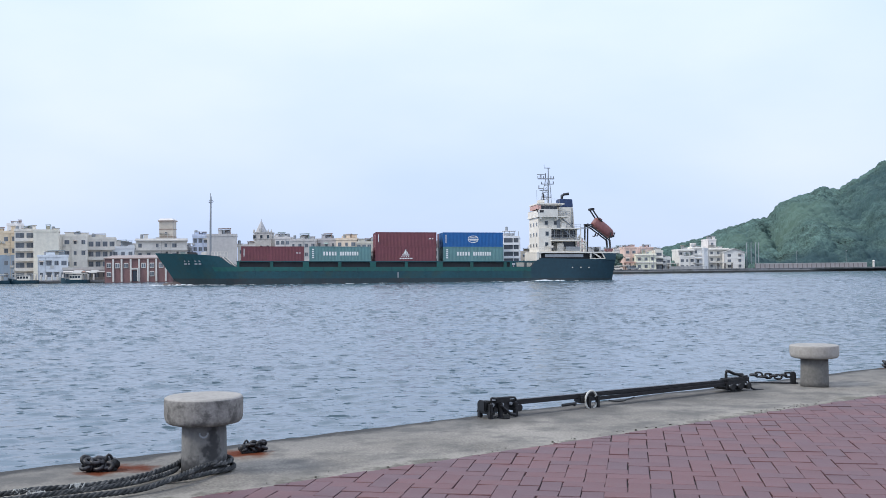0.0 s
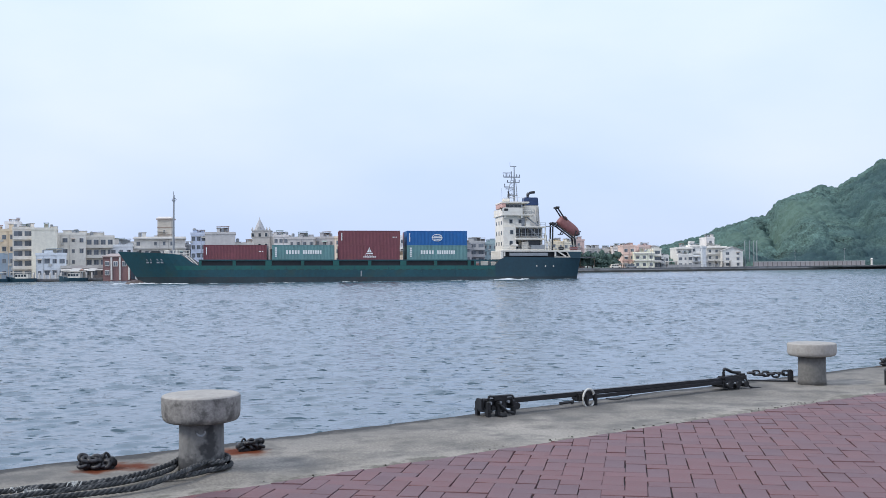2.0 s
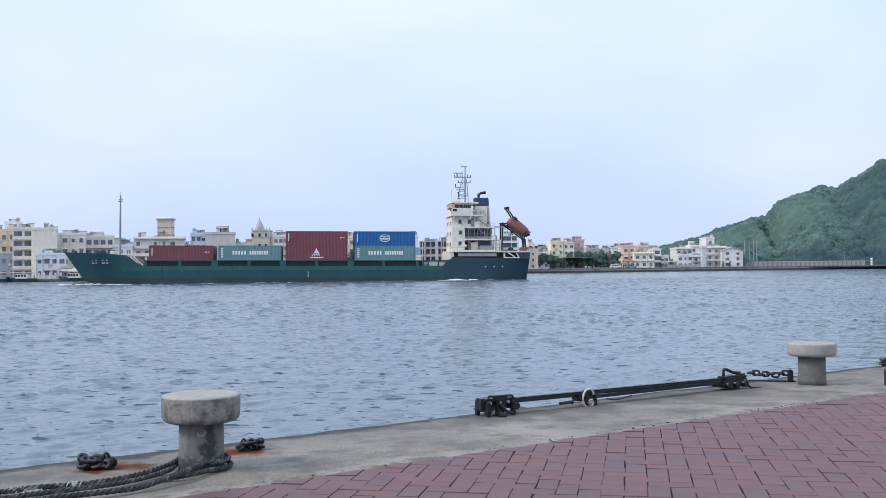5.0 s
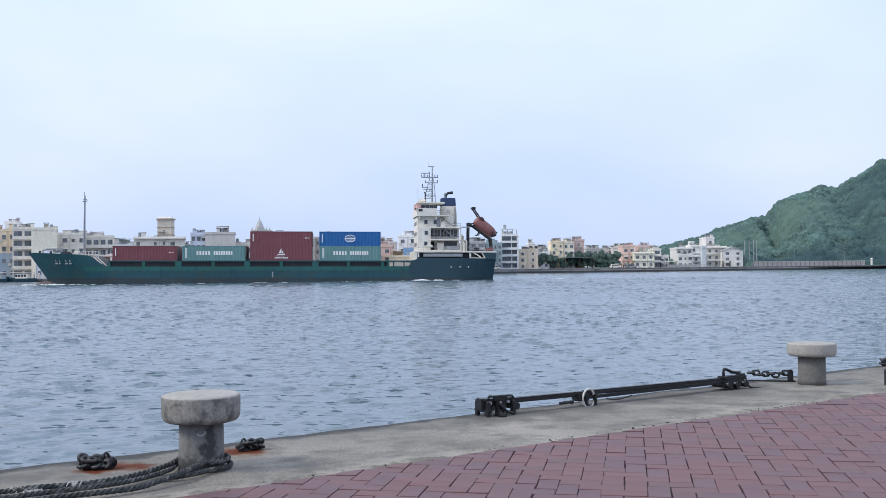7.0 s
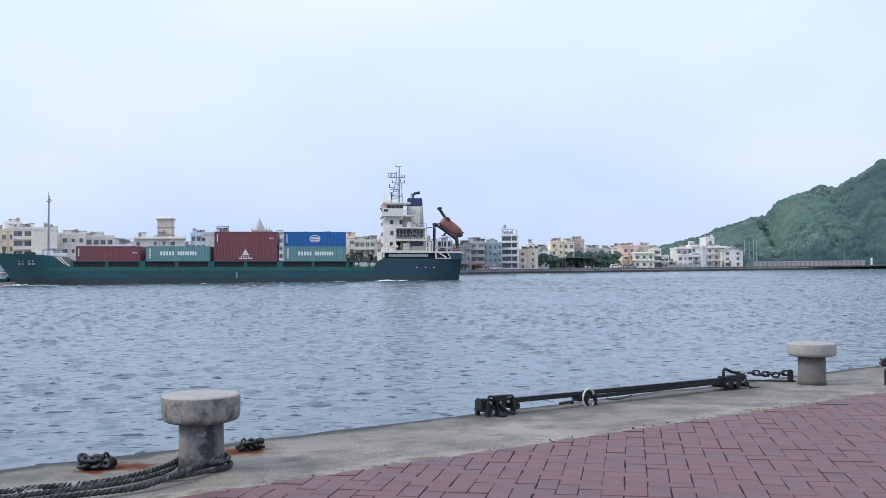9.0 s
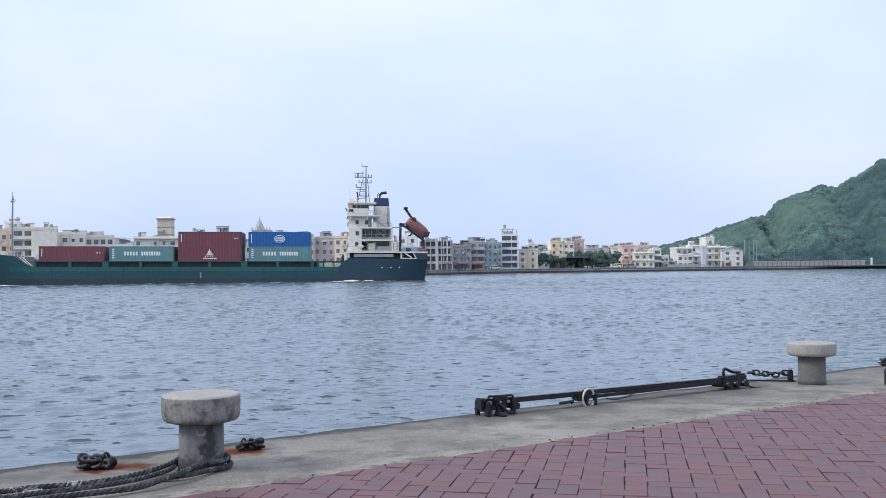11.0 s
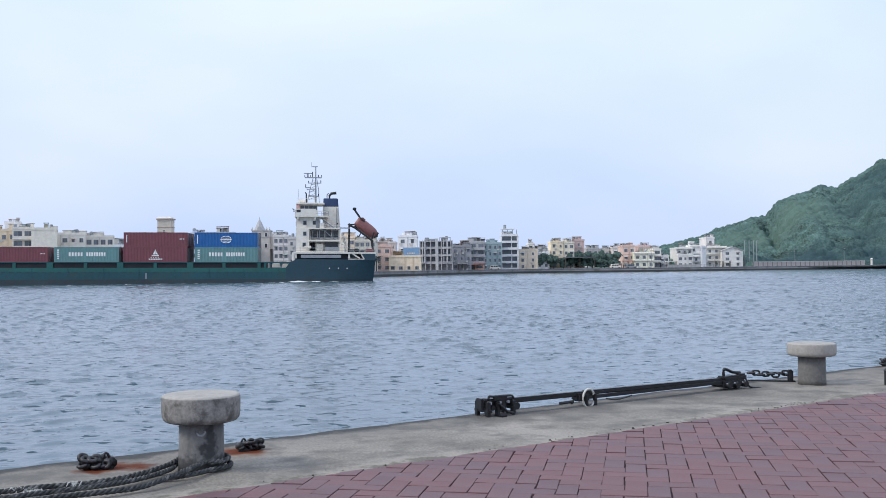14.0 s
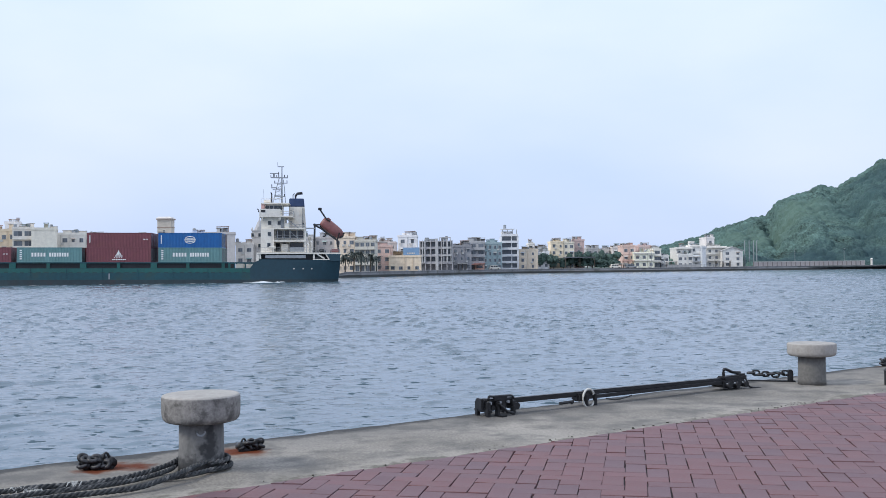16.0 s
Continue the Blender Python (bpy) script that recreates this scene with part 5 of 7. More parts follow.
def build_ship():
    ship = thing("cargo_ship", "small teal container ship under way with a white deckhouse aft", "ship")
    build_hull(ship)
    # raised hatch sides with dark openings between posts
    part("hatch_side", box(-27.3, 26.8, 0.6, BEAM - 0.6, 3.1, 4.28), MAT["dark"], ship, "dark recessed hatch side")
    part("hatch_rail", box(-27.5, 27.2, 0.28, BEAM - 0.28, 4.2, 4.42), MAT["teal"], ship)
    for b in (0.28, BEAM - 0.58):
        part("bulwark_rail", box(27.2, 32.3, b, b + 0.3, 4.12, 4.42), MAT["teal"], ship)
    for s in (28.0, 30.1, 31.8):
        part("bulwark_post", box(s - 0.12, s + 0.12, 0.3, 0.5, 3.2, 4.15), MAT["teal"], ship)
    part("deck_locker", box(30.3, 31.5, 1.0, 2.0, 3.25, 3.95, 0.1), MAT["shipwhite"], ship, "white deck box")
    for s, w in ((-27.2, 0.5), (-20.7, 0.6), (-14.05, 1.2), (-7.4, 0.6), (-0.85, 1.2), (5.8, 0.6), (12.5, 1.2), (19.0, 0.6), (25.8, 0.6), (27.0, 0.4)):
        part("hatch_post", box(s - w / 2, s + w / 2, 0.3, 0.7, 3.2, 4.25), MAT["tealband"], ship)
    # bow
    bm = tube([(-33.05, 5.7, 5.0), (-33.05, 5.7, 12.0), (-33.0, 5.7, 17.4)], lambda k: 0.24 - 0.10 * k, 8)
    tube([(-33.4, 5.7, 16.5), (-32.8, 5.7, 16.7), (-32.5, 5.7, 16.4)], 0.09, 6, bm)
    tube([(-33.1, 5.7, 17.4), (-33.1, 5.7, 18.1)], 0.06, 6, bm)
    box(-33.4, -32.7, 5.5, 5.9, 16.1, 16.3, 0, bm)
    part("foremast", bm, MAT["shipgrey"], ship, "thin grey foremast with a light")
    part("windlass", box(-37.4, -35.6, 4.5, 6.5, 5.2, 6.2, 0.2), MAT["deck"], ship)
    for s in (-41.6, -39.5):
        part("bitts", tube([(s, 5.9, 5.4), (s, 5.9, 6.35)], 0.22, 8), MAT["deck"], ship)
    for k in range(6):
        part("fore_railing_post", tube([(-32.4 + k * 0.62, 0.9, 5.0), (-32.4 + k * 0.62, 0.9, 6.2)], 0.05, 6), MAT["shipwhite"], ship)
    for z in (5.6, 6.2):
        part("fore_railing", tube([(-32.4, 0.9, z), (-29.3, 0.9, z)], 0.045, 6), MAT["shipwhite"], ship, "white railing")
    for q in (0.0, 0.6):
        part("ladder_rail", tube([(-30.2 + q, 0.5, 5.2), (-28.2 + 0.5 * q / 0.6 + 0.0, 0.4, 3.4)], 0.10, 6), MAT["shipwhite"], ship, "white ladder rail")
    for k in range(5):
        f = 0.12 + 0.18 * k
        part("ladder_tread", tube([(-30.2 + 2.0 * f, 0.48, 5.2 - 1.8 * f), (-29.6 + 1.95 * f, 0.48, 5.2 - 1.8 * f)], 0.06, 5), MAT["shipgrey"], ship)
    part("fore_locker", box(-34.6, -33.6, 3.6, 5.0, 5.3, 6.3, 0.1), MAT["shipwhite"], ship)
    part("anchor_pocket", box(-40.2, -39.4, 5.55, 5.9, 2.5, 3.3, 0.1), MAT["deck"], ship)
    bm = lathe([(0.02, -3.6), (0.55, -3.2), (0.85, -2.2), (1.0, 0), (1.0, 3)], 20)
    bmesh.ops.transform(bm, matrix=pose(-39.0, 6.25, -0.55, 0, 90, 0), verts=bm.verts)
    part("bulbous_bow", bm, MAT["bulb"], ship, "rust-red bulb breaking the surface", True)
    rows = [(-37.7, 0.5), (-36.9, 0.3), (-35.6, 0.55), (-34.8, 0.5)]
    for x, w in rows:
        for q in range(2):
            y = BEAM / 2 - hull_half(x + 0.3, 4.0) - 0.05
            part("bow_marking", box(x, x + w, y - 0.05, y + 0.12, 3.7 + q * 0.55, 4.0 + q * 0.55), MAT["shipgrey"], ship, "pale unreadable name bar")
    part("draught_marks", box(4.0, 4.25, -0.03, 0.1, 1.1, 2.2), MAT["shipgrey"], ship)

    # poop deck and boat deck
    # solid dark block in place of the shade under the boat deck
    part("poop_slot", box(33.0, 43.4, 0.9, BEAM - 0.9, 4.7, 6.0), MAT["dark"], ship, "dark block standing for shade on the mooring deck")
    part("boat_deck", box(32.3, 48.8, 0.15, BEAM - 0.15, 6.04, 6.32), MAT["shipwhite"], ship, "white deck edge")
    part("poop_front", box(32.25, 32.75, 0.2, BEAM - 0.2, 3.2, 6.0), MAT["shipwhite"], ship)
    for s in (33.0, 43.5, 48.3):
        part("deck_support", box(s - 0.16, s + 0.16, 0.25, 0.5, 5.1, 6.0), MAT["shipwhite"], ship)
        part("deck_support", box(s - 0.16, s + 0.16, BEAM - 0.5, BEAM - 0.25, 5.1, 6.0), MAT["shipwhite"], ship)
    brace = part("deck_brace", box(-0.2, 1.7, -0.12, 0.12, -0.13, 0.13), MAT["shipwhite"], ship)
    brace.matrix_basis = pose(44.2, 0.35, 6.0, 0, 32, 0)
    part("poop_plate", box(34.0, 41.9, 0.12, 0.24, 5.2, 5.8), MAT["shipgrey"], ship, "grey plate in the bulwark opening")
    part("stern_coaming", box(43.3, 46.5, 0.2, 0.42, 4.86, 5.02, 0.03), MAT["shipwhite"], ship, "white coaming under the stern opening")
    strut = part("stern_strut", box(-0.12, 0.12, -0.1, 0.1, -0.7, 0.7, 0.04), MAT["shipwhite"], ship)
    strut.matrix_basis = pose(46.2, 0.32, 5.48, 0, -32, 0)
    bm = bmesh.new()
    for b in (0.14, 0.3):
        bm.faces.new([bm.verts.new(p) for p in ((46.75, b, 4.7), (48.68, b, 4.7), (48.75, b, 6.04), (46.1, b, 6.04))])
    bmesh.ops.bridge_loops(bm, edges=bm.edges)
    bmesh.ops.recalc_face_normals(bm, faces=bm.faces)
    part("stern_plating", bm, MAT["poop"], ship, "blue-green plating up to the boat deck")
    part("stern_back", box(43.6, 48.3, 2.4, 2.6, 4.9, 6.0), MAT["shipgrey"], ship)
    for s in np.arange(32.5, 48.6, 1.45):
        part("railing_post", tube([(s, 0.25, 6.36), (s, 0.25, 7.3)], 0.026, 5), MAT["shipgrey"], ship)
    for z in (6.68, 7.0, 7.3):
        part("railing", tube([(32.5, 0.25, z), (48.5, 0.25, z)], 0.022, 5), MAT["shipgrey"], ship, "thin grey deck railing")
    for s in (39.6, 41.4, 43.1):
        port = part("porthole", lathe([(0.13, 0), (0.13, 0.05)], 12), MAT["shipwhite"], ship)
        port.matrix_basis = pose(s, BEAM / 2 - hull_half(s, 3.1) - 0.03, 3.12, 90, 0, 0)

    for k in range(38):
        s = -26.0 + k * 1.5
        part("freeing_port", box(s, s + 0.8, -0.02, 0.1, 2.38, 2.46), MAT["boot"], ship)
    for s in np.arange(-24.0, 30.0, 6.7):
        part("hull_fender_bar", box(s - 0.06, s + 0.06, -0.05, 0.1, 1.05, 3.2), MAT["teal"], ship)
    # vents and pipes round the deckhouse
    for s, b, z0, z1, r in ((42.4, 1.6, 6.36, 7.9, 0.22), (43.0, 2.4, 6.36, 8.4, 0.18), (42.6, 5.2, 6.36, 9.4, 0.25)):
        part("deck_vent", tube([(s, b, z0), (s, b, z1), (s - 0.35, b, z1 + 0.2)], lambda k, r=r: r * (1 + 0.5 * k), 8), MAT["shipwhite"], ship, "white mushroom vent")
    for s in (41.05, 41.35):
        part("funnel_pipe", tube([(s, 6.5, 11.2), (s, 6.5, 15.6)], 0.06, 6), MAT["shipgrey"], ship)
    for k in range(9):
        part("funnel_rung", box(38.5, 38.95, 6.5, 6.56, 11.4 + 0.45 * k, 11.46 + 0.45 * k), MAT["shipgrey"], ship)
    for z in (14.1, 14.55):
        part("bridge_rail", tube([(36.9, 1.06, z), (39.4, 1.06, z), (39.4, 11.4, z)], 0.035, 5), MAT["shipgrey"], ship)
    for s in (37.3, 38.0, 38.7, 39.4):
        part("bridge_rail_post", tube([(s, 1.06, 13.6), (s, 1.06, 14.55)], 0.035, 5), MAT["shipgrey"], ship)
    for z in (11.55, 11.95):
        part("upper_rail", tube([(38.6, 1.3, z), (41.75, 1.3, z)], 0.035, 5), MAT["shipgrey"], ship)
    for s in (38.7, 39.7, 40.7, 41.7):
        part("upper_rail_post", tube([(s, 1.3, 11.2), (s, 1.3, 11.95)], 0.035, 5), MAT["shipgrey"], ship)
    part("upper_door", box(36.9, 37.55, 2.12, 2.22, 11.25, 13.0), MAT["shipgrey"], ship, "grey steel door")
    part("wing_bracket", box(33.2, 33.5, 1.1, 2.3, 12.9, 13.4), MAT["shipwhite"], ship)
    part("wing_bracket", box(36.6, 36.9, 1.1, 2.3, 12.9, 13.4), MAT["shipwhite"], ship)
    # deckhouse: a core set back behind open side galleries
    part("deckhouse", box(33.0, 41.7, 4.2, 10.9, 6.36, 11.1), MAT["shipwhite"], ship, "white deckhouse with open side galleries")
    part("upper_house", box(33.0, 37.7, 2.2, 10.9, 11.1, 13.4), MAT["shipwhite"], ship)
    part("side_wall", box(33.0, 35.6, 1.5, 4.2, 6.36, 11.1), MAT["shipwhite"], ship)
    for z0, z1 in ((6.36, 6.5), (8.5, 8.78), (10.98, 11.22)):
        part("gallery_deck", box(35.6, 41.8, 1.2, 4.2, z0, z1), MAT["shipwhite"], ship)
    part("gallery_end_post", box(41.6, 41.85, 1.42, 1.6, 6.4, 11.1), MAT["shipwhite"], ship)
    for q in (36.3, 37.6, 38.9, 40.3):
        part("gallery_post", box(q - 0.05, q + 0.05, 1.42, 1.52, 8.7, 11.0), MAT["shipgrey"], ship)
    for z in (9.25, 9.75):
        part("gallery_rail", box(35.6, 41.7, 1.42, 1.48, z, z + 0.06), MAT["shipgrey"], ship)
    part("gallery_panel", box(38.7, 41.6, 1.44, 1.5, 6.5, 7.4), MAT["shipgrey"], ship)
    for q, w in ((36.2, 0.85), (37.5, 0.7)):
        part("house_door", box(q - w / 2, q + w / 2, 4.12, 4.22, 6.5, 8.3), MAT["dark"], ship)
    for q in (37.2, 38.6, 40.0):
        part("gallery_panel_bar", box(q - 0.06, q + 0.06, 4.04, 4.12, 9.3, 10.8), MAT["shipwhite"], ship)
    # dark panels on the back wall stand for the shade inside the galleries
    part("gallery_glazing", box(35.9, 41.3, 4.1, 4.19, 9.3, 10.8), MAT["glass"], ship, "dark panel standing for shade in the gallery")
    part("gallery_glazing", box(38.7, 41.3, 4.1, 4.19, 7.3, 8.4), MAT["glass"], ship, "dark panel standing for shade in the gallery")
    part("side_locker", box(37.0, 38.4, 2.4, 3.6, 6.5, 8.1, 0.08), MAT["shipwhite"], ship, "white deck locker")
    part("life_ring_box", box(34.6, 36.0, 1.2, 1.5, 7.1, 7.6, 0.1), MAT["shipwhite"], ship)
    for x, z, lg, an in ((38.0, 13.1, 3.6, 37), (38.3, 10.9, 3.3, 40)):
        stair = part("side_stair", box(-0.1, lg, 0, 0.5, -0.08, 0.08), MAT["shipgrey"], ship)
        stair.matrix_basis = pose(x, 1.8, z, 0, an, 0)
    part("upper_screen", box(37.7, 38.6, 1.5, 1.62, 11.2, 12.2), MAT["shipwhite"], ship)
    for s, z in ((34.7, 12.25), (36.6, 12.25), (34.7, 10.05), (34.6, 7.85)):
        b = 2.2 if z > 11 else 1.5
        w = part("window", box(s - 0.34, s + 0.34, b - 0.07, b + 0.02, z - 0.42, z + 0.42), MAT["shipgrey"], ship)
        part("pane", box(s - 0.26, s + 0.26, b - 0.10, b - 0.06, z - 0.34, z + 0.34), MAT["glass"], w)
    for z in (7.7, 9.9, 12.0):
        for b in (3.4, 6.3, 9.2):
            w = part("window", box(32.92, 33.02, b - 0.32, b + 0.32, z - 0.4, z + 0.4), MAT["shipgrey"], ship)
            part("pane", box(32.89, 32.94, b - 0.25, b + 0.25, z - 0.33, z + 0.33), MAT["glass"], w)
    # bridge
    part("bridge_deck", box(32.7, 39.4, 1.0, 11.5, 13.4, 13.65), MAT["shipwhite"], ship)
    for b0, b1 in ((1.0, 1.12), (11.38, 11.5)):
        part("bridge_wing", box(32.9, 36.9, b0, b1, 13.65, 15.0), MAT["shipwhite"], ship)
    part("bridge_wing_front", box(32.75, 32.87, 1.0, 11.5, 13.65, 14.8), MAT["shipwhite"], ship)
    part("wing_panel", box(33.1, 33.9, 0.94, 1.0, 14.35, 14.8), MAT["dark"], ship)
    part("wing_rail", box(36.9, 39.4, 1.0, 1.06, 14.4, 14.48), MAT["shipwhite"], ship)
    part("wheelhouse", box(33.7, 37.1, 3.0, 10.0, 13.65, 16.0), MAT["shipwhite"], ship)
    part("wheelhouse_roof", box(32.9, 38.6, 2.4, 10.6, 16.02, 16.32, 0.05), MAT["shipwhite"], ship)
    for s in (34.2, 35.05, 35.9, 36.7):
        w = part("bridge_window", box(s - 0.4, s + 0.4, 2.93, 3.02, 14.9, 15.8), MAT["shipgrey"], ship)
        part("pane", box(s - 0.36, s + 0.36, 2.9, 2.95, 14.95, 15.75), MAT["glass"], w)
    for b in np.arange(3.7, 9.8, 1.2):
        w = part("bridge_window", box(33.62, 33.72, b - 0.5, b + 0.5, 14.4, 15.25), MAT["shipgrey"], ship)
        part("pane", box(33.58, 33.64, b - 0.43, b + 0.43, 14.45, 15.2), MAT["glass"], w)
    part("front_visor", box(33.0, 33.66, 2.5, 10.5, 15.1, 15.98), stucco((0.56, 0.35, 0.31)), ship, "salmon-red wheelhouse front")
    part("roof_locker", box(33.4, 34.8, 3.8, 5.2, 16.45, 17.05, 0.12), MAT["shipwhite"], ship)
    for s in np.arange(33.1, 37.7, 0.88):
        part("roof_railing_post", tube([(s, 2.6, 16.4), (s, 2.6, 17.2)], 0.03, 5), MAT["shipwhite"], ship)
    part("roof_railing", tube([(33.1, 2.6, 17.2), (37.55, 2.6, 17.2)], 0.03, 5), MAT["shipwhite"], ship)
    part("wing_lamp", tube([(32.6, 1.0, 14.35), (32.6, 1.0, 14.8), (32.3, 1.0, 15.0)], 0.11, 6), MAT["dark"], ship)
    # funnel
    def tapered(z0, z1):
        """A slice of the funnel, narrowing upwards."""
        bm = box(-1, 1, -1, 1, z0, z1)
        for v in bm.verts:
            k = (v.co.z - 11.0) / 6.4
            v.co.x = 40.0 + v.co.x * (1.82 - 0.34 * k) - 0.16 * k
            v.co.y = 7.8 + v.co.y * (1.25 - 0.1 * k)
        bmesh.ops.bevel(bm, geom=list(bm.edges), offset=0.1, segments=2, affect="EDGES")
        return bm

    part("funnel", tapered(11.0, 15.8), MAT["shipwhite"], ship, "white tapered funnel")
    part("funnel_band", tapered(15.8, 17.5), MAT["navy"], ship, "navy funnel top")
    part("exhaust", tube([(39.6, 8.5, 17.2), (39.6, 8.5, 18.2), (39.95, 8.5, 18.6), (41.0, 8.5, 18.75)], lambda k: 0.2 + 0.1 * k, 8), MAT["dark"], ship, "bent black exhaust pipe")
    part("exhaust", tube([(39.1, 7.6, 17.2), (39.1, 7.6, 18.3), (39.4, 7.6, 18.6)], 0.12, 8), MAT["shipgrey"], ship)
    part("funnel_port", lathe([(0.2, 0), (0.2, 0.06)], 10), MAT["dark"], ship).matrix_basis = pose(41.2, 6.6, 12.3, 90, 0, 0)
    # main mast
    mast = part("main_mast", tube([(36.75, 9.2, 16.3), (36.75, 9.2, 24.3)], lambda k: 0.2 - 0.1 * k, 8), MAT["shipgrey"], ship, "pale ladder mast")
    part("mast_leg", tube([(34.9, 8.8, 16.4), (35.7, 9.0, 20.0), (36.2, 9.1, 21.8)], 0.08, 6), MAT["shipgrey"], mast)
    for i in range(6):
        z = 17.5 + i * 0.75
        part("rung", tube([(35.0 + i * 0.2, 8.9, z), (36.75, 9.2, z)], 0.05, 6), MAT["shipgrey"], mast)
    part("mast_yard", box(34.5, 38.0, 8.95, 9.45, 21.85, 22.05), MAT["shipgrey"], mast)
    part("radar_scanner", box(34.3, 36.0, 9.1, 9.3, 22.75, 22.9), MAT["shipgrey"], mast)
    for s, h in ((34.5, 0.5), (35.2, 0.9), (35.7, 0.5), (37.9, 0.5), (35.0, 0.9)):
        part("mast_lamp", tube([(s, 9.2, 22.0), (s, 9.2, 22.0 + h)], 0.07, 6), MAT["dark"], mast)
    part("radar_scanner", box(35.9, 37.2, 9.1, 9.3, 24.15, 24.3), MAT["shipgrey"], mast)
    part("antenna", tube([(35.9, 9.2, 24.2), (35.85, 9.2, 25.1)], 0.035, 5), MAT["shipgrey"], mast)
    part("mast_platform", box(34.9, 36.6, 8.7, 9.7, 19.4, 19.5), MAT["shipgrey"], mast)
    part("radar_scanner", box(34.6, 35.8, 9.0, 9.4, 19.75, 19.95), MAT["shipgrey"], mast)
    part("mast_leg", tube([(37.5, 9.6, 16.4), (37.3, 9.4, 19.6), (37.0, 9.3, 21.6)], 0.07, 6), MAT["shipgrey"], mast)
    for i in range(5):
        z = 17.2 + i * 0.8
        part("mast_brace", tube([(35.0 + i * 0.22, 8.9, z), (36.75, 9.2, z + 0.75)], 0.04, 5), MAT["shipgrey"], mast)
    part("mast_platform", box(35.3, 37.4, 8.6, 9.8, 18.0, 18.1), MAT["shipgrey"], mast)
    part("mast_yard", box(35.2, 37.9, 9.05, 9.35, 20.75, 20.9), MAT["shipgrey"], mast)
    for s, z, h in ((34.7, 19.95, 0.6), (35.4, 18.1, 0.8), (37.3, 18.1, 0.5), (37.8, 20.9, 0.5), (35.3, 20.9, 0.4), (36.1, 22.05, 1.1), (37.3, 22.05, 0.5)):
        part("mast_lamp", tube([(s, 9.1, z), (s, 9.1, z + h)], 0.085, 6), MAT["dark"], mast)
    part("searchlight", tube([(34.9, 5.5, 16.4), (34.9, 5.5, 18.3), (34.7, 5.5, 18.6)], 0.15, 6), MAT["dark"], ship)
    part("whip_antenna", tube([(33.4, 5.0, 16.4), (33.3, 5.0, 19.2)], 0.03, 5), MAT["shipgrey"], ship)
    # lifeboat on its ramp
    boat = part("lifeboat", lifeboat_shell(), MAT["boatred"], ship, "faded red enclosed lifeboat on a tilted ramp", True)
    boat.matrix_basis = pose(47.0, 4.0, 11.25, 0, 38, 0)
    part("boat_cockpit", box(-2.1, -1.0, -0.6, 0.6, 0.8, 1.35, 0.18), MAT["boatred"], boat)
    part("boat_fender", tube([(2.35, -0.7, -0.5), (2.75, -0.7, 0.1), (2.5, -0.7, 0.8)], 0.2, 8), MAT["dark"], boat)
    part("boat_keel", box(-2.2, 2.0, -0.12, 0.12, -1.2, -0.95, 0.04), MAT["dark"], boat)
    for b in (2.9, 5.1):
        part("davit_arm", tube([(44.6, b, 15.15), (45.9, b, 13.2), (46.7, b, 12.6)], 0.16, 6), MAT["dark"], ship)
        part("ramp_rail", tube([(43.6, b, 11.9), (44.8, b, 11.3), (48.3, b, 8.7), (48.45, b, 6.3)], 0.16, 6), MAT["dark"], ship)
        part("ramp_leg", tube([(43.5, b, 6.4), (43.6, b, 12.2)], 0.17, 6), MAT["dark"], ship)
        part("ramp_leg", tube([(48.4, b, 6.4), (48.1, b, 8.8), (48.55, b, 10.4)], 0.14, 6), MAT["dark"], ship)
        part("ramp_hook", tube([(46.0, b, 10.4), (45.6, b, 9.6), (45.2, b, 9.7)], 0.12, 6), MAT["dark"], ship)
    part("davit_head", box(44.3, 45.0, 2.7, 5.3, 15.0, 15.4, 0.05), MAT["dark"], ship)
    part("ramp_bridge", box(41.7, 43.7, 1.8, 2.0, 11.1, 11.32), MAT["shipgrey"], ship)
    part("ramp_bridge", box(43.3, 44.6, 2.8, 5.2, 11.9, 12.1), MAT["dark"], ship)
    part("deck_locker", box(28.3, 29.8, 0.9, 2.2, 3.25, 4.15, 0.1), MAT["shipwhite"], ship, "white deck box")
    part("deck_crane_post", box(30.6, 31.2, 1.2, 1.8, 3.25, 4.5, 0.08), MAT["shipgrey"], ship)
    part("capstan", box(44.5, 45.5, 0.9, 2.0, 6.36, 7.1, 0.15), MAT["dark"], ship)
    part("capstan", box(46.8, 48.4, 0.9, 2.0, 6.36, 7.05, 0.15), MAT["boatred"], ship)
    part("mooring_winch", box(45.0, 46.6, 1.0, 3.0, 5.05, 5.8, 0.2), MAT["dark"], ship)
    # foam: broken lumps along the waterline, heaped at the bow and under the quarter
    def foam_run(bm, s0, s1, high, reach, seed):
        rng = random.Random(seed)
        s = s0
        while s < s1:
            k = math.sin(math.pi * (s - s0) / (s1 - s0)) ** 0.7
            lg = rng.uniform(0.8, 4.5)
            if rng.random() < 0.8:
                y = BEAM / 2 - hull_half(s, 0.2) - rng.uniform(0.0, reach) * k
                top, wide = 0.03 + high * k * rng.uniform(0.2, 1.0), rng.uniform(0.15, 0.4)
                rings = []
                for u in range(9):
                    f = math.sin(math.pi * u / 8) ** 0.6 * rng.uniform(0.55, 1.0)
                    x = s + lg * (u / 8 - 0.5)
                    rings.append([bm.verts.new((x, y + wide * f * math.cos(a) * rng.uniform(0.7, 1.3), 0.0105 * x + max(-0.05, top * f * math.sin(a) * rng.uniform(0.6, 1.2)))) for a in (math.pi, 2.2, 1.5, 0.8, 0.0)])
                for a, b in zip(rings, rings[1:]):
                    for q in range(4):
                        bm.faces.new((a[q], a[q + 1], b[q + 1], b[q]))
            s += lg * rng.uniform(0.4, 1.1)
    foam = bmesh.new()
